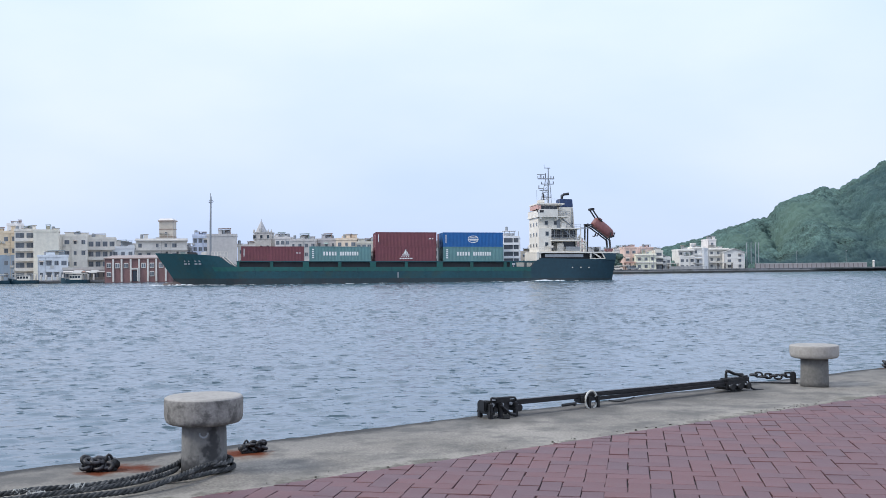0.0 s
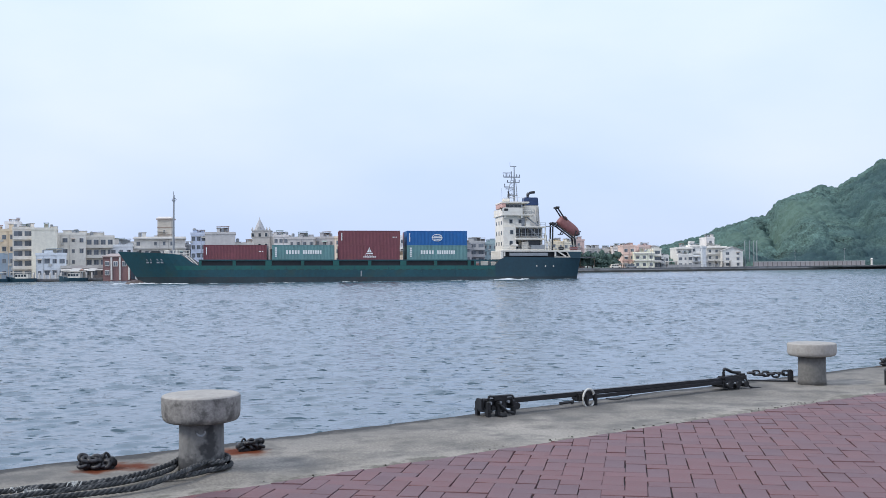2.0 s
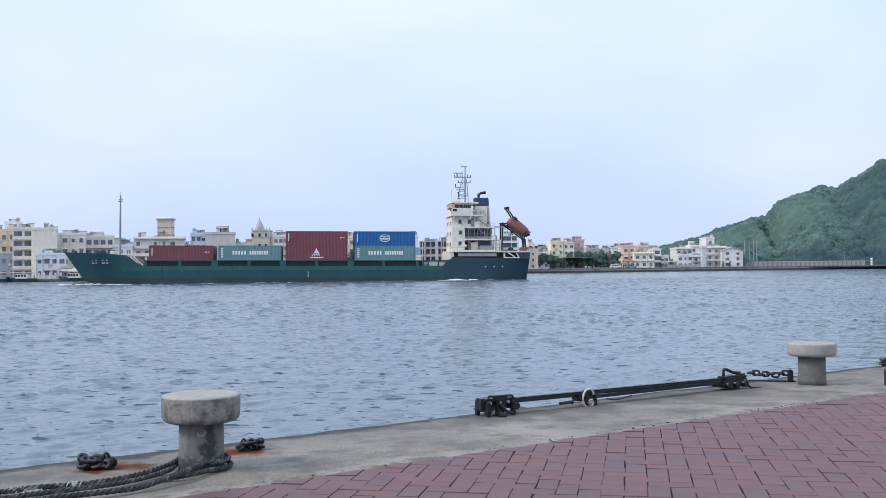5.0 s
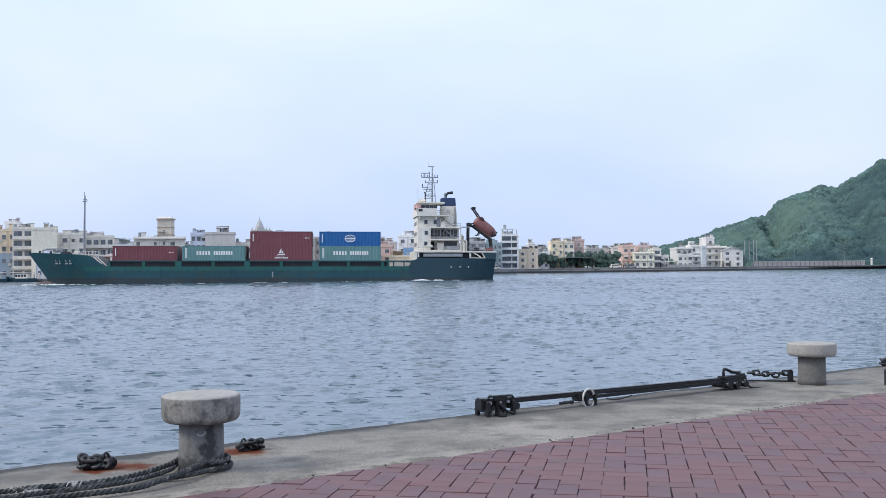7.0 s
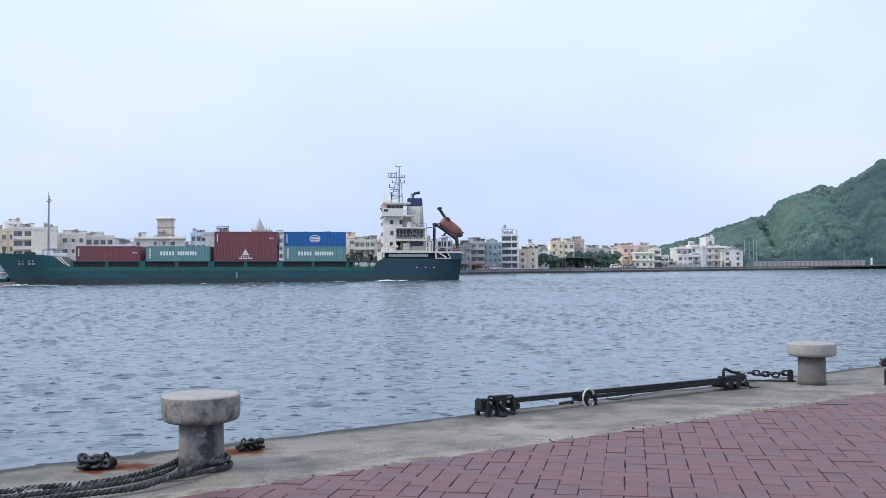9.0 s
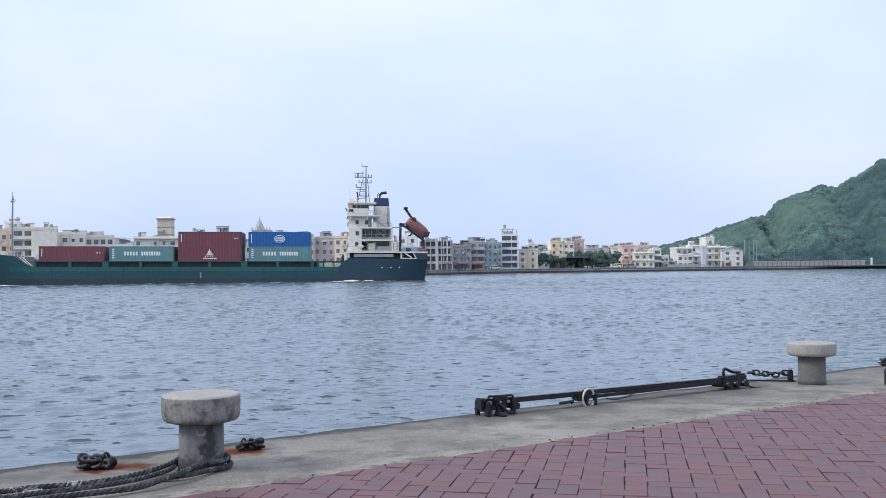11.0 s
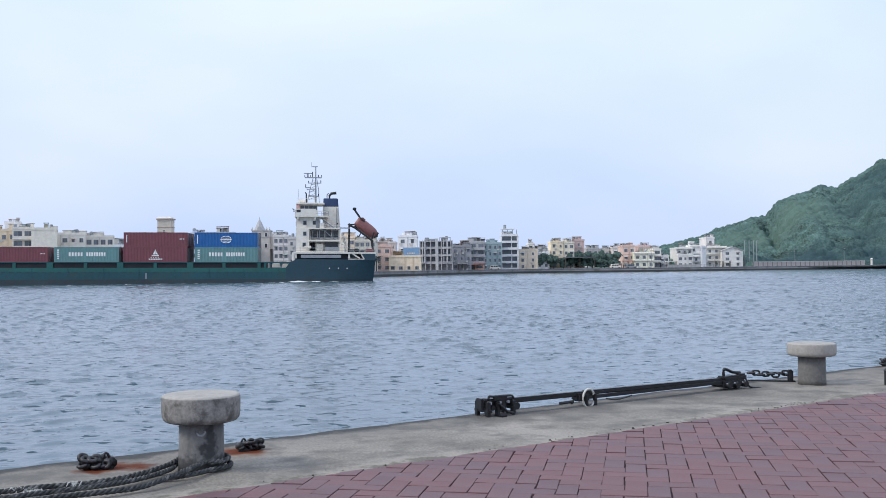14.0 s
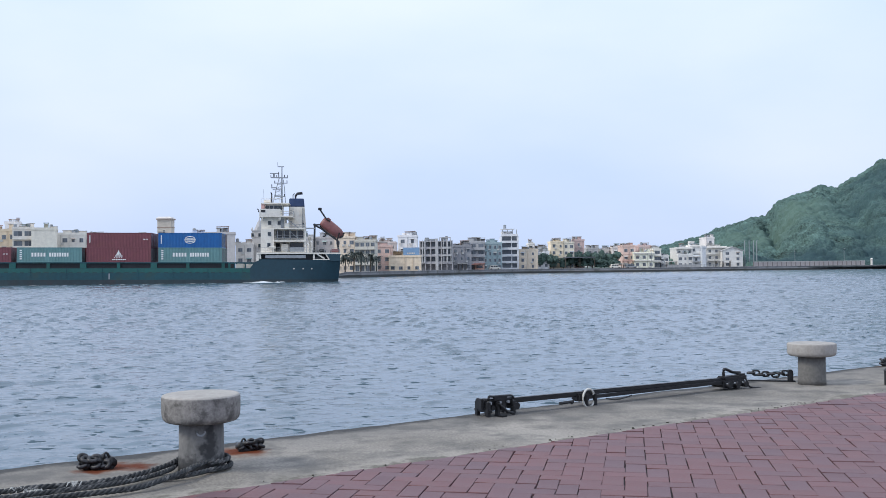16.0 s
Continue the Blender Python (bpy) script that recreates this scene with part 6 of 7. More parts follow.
    for run in ((-45.5, -35.5, 0.6, 2.2, 1), (-43.5, -34.0, 0.75, 1.3, 6), (-41.5, -22.0, 0.25, 1.4, 2), (-24, 20, 0.05, 0.8, 3), (18, 49, 0.09, 1.0, 4), (28, 41, 0.35, 1.6, 5), (30.0, 38.5, 0.4, 2.4, 7), (48.8, 60, 0.07, 1.4, 8), (49.0, 72, 0.04, 3.0, 9)):
        foam_run(foam, *run)
    tagged(part("foam", foam, MAT["foam"], ship, "white bow wave and foam along the waterline", True), kind="stuff")
    red, green = "maroon forty-foot container on the ship's hatch", "grey-green forty-foot container with white lettering bars"
    blue = "bright blue forty-foot container with a white oval emblem"
    load("plain", -26.65, 0.8, 4.42, red)
    load("green", -13.4, 0.8, 4.42, green)
    load("emblem", -0.35, 0.8, 4.42, "maroon forty-foot container with a white sail emblem")
    load("plain", -0.3, 0.8, 7.31, "upper-tier " + red)
    load("green", 13.3, 0.8, 4.42, green)
    load("blue", 13.25, 0.8, 7.31, blue)
    for row in (1, 2, 3):
        b = 0.8 + 2.56 * row
        load("plain", -26.8, b, 4.42, red)
        load("plain", -13.4, b, 4.42, red)
        load("plain", -0.4, b, 4.42, red)
        load("plain", -0.3, b, 7.31, "upper-tier " + red)
        load("green", 13.3, b, 4.42, green)
        load("blue" if row < 3 else "plain", 13.25, b, 7.31, blue if row < 3 else "upper-tier " + red)
    return ship


def ship_at(t):
    q = (t - 8) / 8
    return Matrix.Translation((-41.21 - 3.4673 * (t - 8) + 0.0334 * q * q, 199.03 - 0.3029 * (t - 8) - 0.353 * q * q, 0)) @ pose(0, 0, 0, 0, 0.6, 6.62 - 0.429 * q)


# ---- rope, chains and the iron rail on the quay ----
def smooth_path(points, step=0.008):
    """A rounded path through points, at even steps."""
    pts = [Vector(p) for p in points]
    out = []
    for i in range(len(pts) - 1):
        p0, p1, p2, p3 = pts[max(0, i - 1)], pts[i], pts[i + 1], pts[min(len(pts) - 1, i + 2)]
        n = max(2, int((p2 - p1).length / step))
        for k in range(n):
            t = k / n
            out.append(0.5 * ((2 * p1) + (p2 - p0) * t + (2 * p0 - 5 * p1 + 4 * p2 - p3) * t * t + (3 * p1 - p0 - 3 * p2 + p3) * t ** 3))
    out.append(pts[-1])
    return out


def rope(points, radius, label):
    ob = thing("mooring_rope", label, "rope", None, "ropes round the bollard")
    path = smooth_path(points)
    for k in range(3):
        run, strand = 0.0, []
        for i, p in enumerate(path):
            if i:
                run += (p - path[i - 1]).length
            d = (path[min(i + 1, len(path) - 1)] - path[max(i - 1, 0)]).normalized()
            side = d.cross(Vector((0, 0, 1))).normalized()
            up = side.cross(d)
            a = run / (radius * 6.2) * math.tau + k * math.tau / 3
            strand.append(p + (side * math.cos(a) + up * math.sin(a)) * radius * 0.56)
        part("strand", tube(strand, radius * 0.5, 7), MAT["rope"], ob, "", True)
    return ob


def chain_link(length, width, wire, sides=7):
    pts = []
    for i in range(20):
        a = i / 20 * math.tau
        x = math.cos(a) * width / 2 + math.copysign((length - width) / 2, math.cos(a))
        pts.append((x, math.sin(a) * width / 2, 0))
    return tube(pts, wire, sides, closed=True)


def rusty_fitting(x, y, turn, seed, size=1.0):
    """A heap of heavy chain shackled to an eye bolt, rusting on the concrete."""
    rng = random.Random(seed)
    ob = thing("mooring_chain", "heap of rusty black chain shackled to an eye on the concrete", "chain", pose(x, y, QUAY, 0, 0, turn), "rusty chains on the quay")
    ob.scale = (size, size, size)
    part("base_plate", box(-0.04, 0.075, -0.04, 0.04, -0.004, 0.016, 0.005), MAT["blackiron"], ob)
    part("eye_bolt", tube([(0.05, 0.03, 0.036), (0.062, -0.03, 0.032)], lambda k: 0.030 + 0.004 * math.sin(9 * k), 9), MAT["blackiron"], ob, "rusty eye bolt", True)
    for i in range(16):
        ln = part("link", chain_link(0.044, 0.036, 0.0132), MAT["chain"], ob, "", True)
        ln.matrix_basis = pose(-0.095 + (i % 9) * 0.018, rng.uniform(-0.03, 0.025), (0.012 if i < 9 else 0.045) + rng.uniform(0, 0.018), rng.uniform(40, 90) if i % 2 else rng.uniform(0, 30), rng.uniform(-25, 25), rng.uniform(-50, 50))
    sh = part("shackle", tube(smooth_path([(0.0, 0, 0.02), (0.0, 0, 0.06), (0.015, 0, 0.083), (0.034, 0, 0.06), (0.034, 0, 0.02)], 0.01), 0.008, 8), MAT["blackiron"], ob, "", True)
    sh.matrix_basis = pose(0.015, -0.02, 0.006, 0, 0, 15)
    return ob


def iron_rail():
    """A long hinged iron rail on low trestles along the edge."""
    a, b = Vector((0.335, 7.69, 0)), Vector((2.70, 9.28, 0))
    run = (b - a).length
    ob = thing("iron_rail", "long black iron rail on rusty trestles along the quay's edge", "rail", pose(a.x, a.y, QUAY, 0, 0.4, math.degrees(math.atan2(b.y - a.y, b.x - a.x))))
    m = MAT["blackiron"]
    part("beam", box(0.10, run * 0.36, -0.025, 0.025, 0.080, 0.118, 0.006), m, ob, "flat black bar")
    part("beam", box(run * 0.33, run * 0.94, -0.028, 0.028, 0.086, 0.122, 0.009), m, ob, "heavy black box beam")
    side = part("side_bar", box(0, run * 0.60, -0.052, -0.03, -0.012, 0.016, 0.005), m, ob, "flat bar bolted along the beam")
    side.matrix_basis = pose(run * 0.335, 0, 0.069, 0, -0.55, 0)
    # near trestle: an open frame with legs, a handle bar and small rollers
    part("frame_block", box(-0.05, 0.20, -0.045, 0.045, 0.072, 0.128, 0.008), m, ob)
    part("end_plate", box(-0.1, -0.075, -0.045, 0.045, 0.05, 0.135, 0.008), m, ob)
    part("end_lug", box(-0.08, -0.04, -0.03, 0.03, 0.085, 0.115, 0.004), m, ob)
    part("top_bar", tube(smooth_path([(-0.045, -0.05, 0.11), (-0.04, -0.05, 0.15), (0.0, -0.05, 0.147), (0.18, -0.05, 0.142), (0.185, -0.05, 0.11)], 0.02), 0.009, 7), m, ob)
    for x, z in ((-0.06, 0.0), (0.03, 0.0), (0.175, 0.0)):
        part("leg", box(x - 0.015, x + 0.015, -0.085, -0.05, z, 0.11, 0.004), m, ob)
        part("leg", box(x - 0.015, x + 0.015, 0.05, 0.085, z, 0.11, 0.004), m, ob)
    for x, r in ((-0.01, 0.02), (0.085, 0.026), (0.215, 0.028)):
        part("roller", tube([(x, -0.07, 0.062), (x, 0.07, 0.062)], r, 14), m, ob)
    part("foot", box(0.01, 0.06, -0.15, -0.05, -0.002, 0.012, 0.004), m, ob)
    part("cross_bar", box(-0.07, -0.04, -0.1, 0.1, 0.03, 0.055, 0.005), m, ob)
    part("cross_bar", box(0.155, 0.18, -0.1, 0.1, 0.045, 0.07, 0.005), m, ob)
    part("hinge_plate", box(0.0, 0.13, -0.06, -0.045, 0.115, 0.148, 0.004), m, ob)
    part("pawl", tube([(0.02, -0.09, 0.1), (0.1, -0.1, 0.03), (0.15, -0.095, 0.02)], 0.011, 7), m, ob)
    for q in (-0.03, 0.06, 0.14):
        part("bolt", tube([(q, -0.062, 0.1), (q, -0.045, 0.1)], 0.012, 8), MAT["shipgrey"], ob, "worn steel bolt")

    # middle trestle with its rope hoop
    x = run * 0.335
    part("clamp", box(x - 0.11, x + 0.03, -0.05, 0.04, 0.045, 0.105, 0.012), m, ob)
    for q in (-0.05, 0.045):
        part("leg", box(x + 0.02 + q - 0.012, x + 0.02 + q + 0.018, -0.07, -0.04, 0.0, 0.1, 0.005), m, ob)
    hoop = [(0.07 * math.cos(i / 24 * math.tau), 0, 0.074 * math.sin(i / 24 * math.tau)) for i in range(24)]
    h = part("rope_hoop", tube(hoop, 0.0085, 8, closed=True), MAT["whiterope"], ob, "white rope hoop", True)
    h.matrix_basis = pose(x - 0.005, -0.06, 0.066, 0, 0, 8)
    part("pin", tube([(x - 0.30, -0.05, 0.045), (x - 0.16, -0.05, 0.05)], 0.012, 8), m, ob)
    part("tag", box(x - 0.19, x - 0.165, -0.065, -0.045, 0.03, 0.058, 0.006), MAT["iron"], ob, "small rusty tag")
    # far trestle
    e = run
    part("end_plate", box(e - 0.30, e - 0.02, -0.075, -0.05, 0.04, 0.10, 0.008), m, ob)
    part("end_plate", box(e - 0.30, e - 0.02, 0.05, 0.075, 0.04, 0.10, 0.008), m, ob)
    part("end_housing", box(e - 0.27, e - 0.01, -0.05, 0.05, 0.07, 0.135, 0.012), m, ob, "chunky black end block")
    part("hook", tube(smooth_path([(e - 0.2, 0.02, 0.12), (e - 0.2, 0.02, 0.185), (e - 0.17, 0.02, 0.192), (e - 0.08, 0.02, 0.16), (e + 0.02, 0.02, 0.15)], 0.02), 0.014, 7), m, ob)
    part("end_block", box(e - 0.05, e + 0.06, -0.035, 0.035, 0.09, 0.145, 0.016), m, ob)
    for q in (e - 0.25, e - 0.14, e - 0.03):
        part("roller", tube([(q, -0.1, 0.06), (q, 0.1, 0.06)], 0.028, 12), m, ob)
    for q in (e - 0.27, e - 0.17, e - 0.06):
        part("bolt", tube([(q, -0.086, 0.075), (q, -0.074, 0.075)], 0.008, 8), MAT["shipgrey"], ob, "worn steel bolt")
    part("tail_rod", tube(smooth_path([(e, -0.06, 0.11), (e + 0.03, -0.08, 0.03), (e + 0.16, -0.1, 0.012)], 0.02), 0.009, 6), m, ob)
    part("loose_wire", tube(smooth_path([(run * 0.40, -0.06, 0.05), (run * 0.44, -0.07, 0.035), (run * 0.50, -0.06, 0.055)], 0.03), 0.006, 5), m, ob)
    return ob


def chain_run():
    a, b = Vector((2.92, 9.80, QUAY + 0.075)), Vector((3.30, 9.72, QUAY + 0.085))
    ob = thing("chain", "short heavy black chain lying from the rail to the bollard", "chain", pose(a.x, a.y, a.z, 0, 0, math.degrees(math.atan2(b.y - a.y, b.x - a.x))))
    n = 8
    for i in range(n):
        ln = part("link", chain_link(0.066, 0.042, 0.0095), MAT["blackiron"], ob, "", True)
        ln.matrix_basis = pose(0.035 + i * 0.045, 0, 0.008 * math.sin(i * 2.2) - 0.012 * math.sin(math.pi * i / (n - 1)), 75 if i % 2 else 8, 0, 4 * math.sin(i * 3))
    part("lug", box(0.37, 0.42, -0.035, 0.035, -0.08, 0.035, 0.01), MAT["blackiron"], ob, "bolted iron lug")
    part("lug_base", box(0.0, 0.44, -0.03, 0.03, -0.082, -0.066, 0.004), MAT["blackiron"], ob)
    return ob


def build_quay_things():
    bollard(-1.376, 5.745, 20, 0.432)
    bollard(3.435, 9.50, 75, 0.388, stained=False)
    bx, by = -1.376, 5.745

    def turn_round(rad, z, a0, a1, n=9):
        return [(bx + rad * math.cos(radians(a0 + (a1 - a0) * i / n)), by + rad * math.sin(radians(a0 + (a1 - a0) * i / n)), QUAY + z) for i in range(n + 1)]

    z = QUAY + 0.022
    rope([(-3.3, 4.60, z), (-2.6, 4.93, z), (-2.231, 5.098, z), (-2.084, 5.155, z + 0.008), (-1.92, 5.253, z), (-1.754, 5.37, z), (-1.63, 5.52, z + 0.006), (-1.54, 5.68, z + 0.02)] + turn_round(0.148, 0.058, 150, -75, 10) +
         [(-1.425, 5.36, QUAY + 0.045), (-1.55, 5.19, z), (-1.664, 5.094, z), (-1.899, 4.969, z), (-2.117, 4.838, z), (-2.7, 4.5, z), (-3.4, 4.1, z)], 0.0148, "dark grey twisted mooring rope looped round the bollard")
    rope([(-3.3, 4.42, z), (-2.6, 4.73, z), (-2.165, 4.96, z), (-2.037, 5.05, z), (-1.875, 5.15, z), (-1.72, 5.26, z), (-1.60, 5.42, z), (-1.525, 5.62, z)] + turn_round(0.162, 0.022, 160, -60, 10) +
         [(-1.36, 5.50, z), (-1.50, 5.40, QUAY + 0.014)], 0.0142, "second dark mooring rope turned round the bollard's foot")
    rng = np.random.default_rng(8)
    for x, y in ((-2.10, 5.15), (-1.92, 5.255), (-2.05, 5.06), (-2.16, 5.13)):
        tuft = thing("rope_whipping", "frayed pale twine whipped round the mooring rope", "rope", pose(x, y, QUAY + 0.026), "frayed rope whippings")
        for i in range(34):
            a, r, u = rng.uniform(0, 6.28), rng.uniform(0.008, 0.03), rng.normal(0, 0.02)
            cx, cy = 0.86 * u, 0.5 * u
            part("twine", tube([(cx + 0.5 * r * math.cos(a + 2), cy + 0.5 * r * math.sin(a + 2), -0.008), (cx + 0.6 * r * math.cos(a + 0.8), cy + 0.6 * r * math.sin(a + 0.8), rng.uniform(0.006, 0.014)),
                                (cx + r * math.cos(a), cy + r * math.sin(a), rng.uniform(-0.012, 0.004))], 0.0026, 4), MAT["twine"], tuft)
    rusty_fitting(-1.965, 5.80, 15, 1)
    rusty_fitting(-1.225, 6.32, 200, 2, 0.82)
    rusty_fitting(4.84, 11.1, 30, 3)
    iron_rail()
    chain_run()
    # crumbs of dirt and moss along the border of the pavers
    rng = random.Random(17)
    bm = bmesh.new()
    for a0, spread, count in ((-1.2, 0.5, 14), (0.2, 0.5, 14), (1.2, 0.4, 10), (2.2, 0.22, 30), (3.4, 0.5, 8)):
        for i in range(count):
            p = on_quay(a0 + rng.gauss(0, spread), STRIP - 0.02 - abs(rng.gauss(0, 0.045)), 0.001)
            r = rng.uniform(0.0025, 0.008)
            bmesh.ops.create_icosphere(bm, subdivisions=1, radius=r, matrix=Matrix.Translation(p) @ Matrix.Rotation(rng.uniform(0, 6), 4, "Z") @ Matrix.Diagonal((rng.uniform(0.8, 2.2), 1.0, rng.uniform(0.25, 0.5), 1)))
    thing("moss_crumbs", "dark crumbs of dirt and moss along the paver border", "dirt", kind="stuff", bm=bm, material=MAT["moss"])
    post = thing("iron_post", "stout dark iron post standing on the quay", "post", pose(4.092, 9.335, QUAY))
    part("post_body", tube([(0, 0, -0.01), (0, 0, 0.13)], 0.05, 12), MAT["iron"], post)
    part("post_cap", tube([(0, 0, 0.13), (0, 0, 0.15)], lambda k: 0.058 - 0.02 * k, 12), MAT["iron"], post)


# ---- special buildings and small things on the far bank ----
def red_hall():
    """Brick waterfront hall with white pilasters and white-framed windows."""
    x0, x1, y, z0, h = -93.2, -75.2, 277.6, 0.9, 5.6
    ob = thing("brick_hall", "low red-brick waterfront hall with white pilasters and porch", "building", pose(x0, y, z0))
    w = x1 - x0
    red = surface("hall_red_brick", (0.205, 0.115, 0.112), 0.85, 0.25, 3, 0.3, 0.2, stains=(0.15, 0.09, 0.085), stain_amount=0.6)
    part("wall", box(0, w, 0, 9, -1.0, h), red, ob)
    part("cornice", box(-0.2, w + 0.2, -0.25, 9.2, h, h + 0.28), stucco((0.28, 0.2, 0.18)), ob)
    bm = bmesh.new()
    vs = [bm.verts.new(p) for p in ((-0.3, -0.2, h + 0.28), (w + 0.3, -0.2, h + 0.28), (w + 0.3, 9.2, h + 0.28), (-0.3, 9.2, h + 0.28), (0.6, 4.5, h + 1.1), (w - 0.6, 4.5, h + 1.1))]
    for q in ((0, 1, 5, 4), (2, 3, 4, 5), (1, 2, 5), (3, 0, 4)):
        bm.faces.new([vs[i] for i in q])
    part("roof", bm, stucco((0.3, 0.26, 0.25)), ob, "faded tiled roof")
    for x in (2.4, 4.7, 7.2, 9.5, 11.9, 14.2, 16.8):
        part("pilaster", box(x - 0.23, x + 0.23, -0.25, 0.02, -0.6, h), TRIM, ob, "white pilaster")
    for x, z in ((1.2, 0.8), (1.2, 3.3), (3.5, 3.2), (5.9, 3.2), (13.0, 3.2), (13.0, 0.9), (15.5, 3.2), (17.4, 3.2), (10.7, 3.2)):
        f = part("window", box(x - 0.62, x + 0.62, -0.14, 0.02, z - 0.1, z + 1.3), TRIM, ob)
        for q in (-0.28, 0.28):
            part("pane", box(x + q - 0.2, x + q + 0.2, -0.18, -0.1, z + 0.1, z + 1.1), MAT["farglass"], f)
    part("porch", box(7.3, 9.4, -0.6, 0, 2.7, 3.1), TRIM, ob, "white porch hood")
    for x in (7.4, 9.2):
        part("porch_post", box(x - 0.14, x + 0.14, -0.6, -0.3, -0.5, 2.7), TRIM, ob)
    part("door", box(7.7, 8.95, -0.12, 0.02, -0.5, 2.4), MAT["glass"], ob)


def tower():
    ob = thing("roof_tower", "cream square tower with a capped roof and brown bands", "tower", pose(-88.5, 324, 13.0))
    m = stucco((0.5, 0.46, 0.4))
    part("shaft", box(-2.15, 2.15, -2.15, 2.15, -3, 5.9), m, ob)
    for z in (0.9, 3.3):
        part("band", box(-2.23, 2.23, -2.23, 2.23, z, z + 0.3), stucco((0.3, 0.24, 0.2)), ob)
    part("cap", box(-2.5, 2.5, -2.5, 2.5, 5.9, 6.3), stucco((0.33, 0.28, 0.25)), ob)
    bm = bmesh.new()
    vs = [bm.verts.new(p) for p in ((-2.5, -2.5, 6.3), (2.5, -2.5, 6.3), (2.5, 2.5, 6.3), (-2.5, 2.5, 6.3), (-1.8, -1.8, 6.9), (1.8, -1.8, 6.9), (1.8, 1.8, 6.9), (-1.8, 1.8, 6.9))]
    for q in ((0, 1, 5, 4), (1, 2, 6, 5), (2, 3, 7, 6), (3, 0, 4, 7), (4, 5, 6, 7)):
        bm.faces.new([vs[i] for i in q])
    part("roof", bm, stucco((0.62, 0.6, 0.57)), ob)
    f = part("window", box(-0.35, 0.35, -2.25, -2.13, 1.7, 2.6), TRIM, ob)
    part("pane", box(-0.26, 0.26, -2.29, -2.21, 1.78, 2.52), MAT["glass"], f)


def spire_house():
    ob = thing("spired_building", "grey ornate building with a pointed spire and pinnacles", "building", pose(-61.2, 338, 1.5))
    m = stucco((0.47, 0.455, 0.435))
    part("wall", box(-3.4, 3.4, 0, 8, -0.3, 11.5), m, ob)
    part("gallery", box(-2.6, 3.4, 0.5, 6, 11.5, 14.2), m, ob)
    for x, w, z0, z1 in ((-2.5, 0.5, 14.2, 14.9), (2.3, 0.5, 14.2, 14.8), (3.3, 0.5, 14.2, 14.7), (4.6, 0.5, 12.4, 13.0), (5.8, 0.5, 12.4, 12.9)):
        part("pinnacle", box(x - w / 2, x + w / 2, 0.5, 0.5 + w, z0, z1), m, ob)
        bm = lathe([(w * 0.7, z1), (w * 0.3, z1 + 0.3), (0.03, z1 + 0.7)], 6)
        bmesh.ops.translate(bm, vec=(x, 0.5 + w / 2, 0), verts=bm.verts)
        part("finial", bm, m, ob)
    part("shoulder", box(2.0, 6.0, 0.8, 6, 8.0, 12.4), m, ob)
    for z in (12.0, 14.1):
        part("gallery_cornice", box(-2.8, 3.6, 0.3, 6.2, z, z + 0.22), GREYTRIM, ob)
    bm = lathe([(2.0, 14.2), (2.0, 14.5), (1.5, 15.4), (0.95, 16.6), (0.45, 17.6), (0.12, 18.3), (0.03, 19.0)], 8)
    bmesh.ops.translate(bm, vec=(-0.4, 2.8, 0), verts=bm.verts)
    part("spire", bm, stucco((0.4, 0.4, 0.41)), ob, "pointed grey spire")
    part("dormer", box(-0.8, 0.1, 0.7, 2.6, 14.3, 15.6, 0.1), GREYTRIM, ob)
    for x in (-2.3, 0, 2.2):
        for z in (8.4, 11.9):
            f = part("window", box(x - 0.55, x + 0.55, -0.12 if z < 11 else 0.4, 0.6, z, z + 1.6), TRIM, ob)
            part("pane", box(x - 0.4, x + 0.4, -0.17 if z < 11 else 0.34, 0.42, z + 0.12, z + 1.45), MAT["glass"], f)


def small_boat(x, y, turn, length=9.0, cabin=True, label="small moored harbour boat with a white cabin roof"):
    ob = thing("moored_boat", label, "boat", pose(x, y, 0, 0, 0, turn), "boats along the bank")
    bm = bmesh.new()
    rings = []
    for t in (0, 0.08, 0.2, 0.4, 0.7, 0.9, 1.0):
        hb = 1.35 * (1 - (1 - min(1, t / 0.45)) ** 2) * (1 - 0.2 * max(0, t - 0.7) / 0.3) + 0.03
        top = 1.0 + 0.6 * max(0, 0.4 - t) / 0.4
        rings.append([bm.verts.new((t * length - length / 2, s * hb * k, z)) for s, k, z in ((-1, 0.5, -0.4), (-1, 0.85, 0.2), (-1, 1, top), (1, 1, top), (1, 0.85, 0.2), (1, 0.5, -0.4))])
    for a, b in zip(rings, rings[1:]):
        for k in range(5):
            bm.faces.new((a[k], b[k], b[k + 1], a[k + 1]))
    bm.faces.new(rings[0])
    bm.faces.new(list(reversed(rings[-1])))
    bmesh.ops.recalc_face_normals(bm, faces=bm.faces)
    part("hull", bm, MAT["poop"], ob)
    if cabin:
        part("cabin", box(-length * 0.15, length * 0.3, -0.95, 0.95, 0.9, 2.3, 0.08), MAT["shipwhite"], ob)
        for k in range(4):
            q = -length * 0.1 + k * length * 0.1
            part("window", box(q - 0.28, q + 0.28, -1.0, -0.93, 1.45, 2.05), MAT["glass"], ob)
    part("awning", box(-length * 0.3, length * 0.42, -1.2, 1.2, 2.6, 2.75, 0.04), MAT["shipwhite"], ob, "white awning roof")
    for q in (-length * 0.28, length * 0.4):
        for s in (-1.1, 1.1):
            part("awning_post", box(q - 0.05, q + 0.05, s - 0.05, s + 0.05, 0.9, 2.6), MAT["shipgrey"], ob)


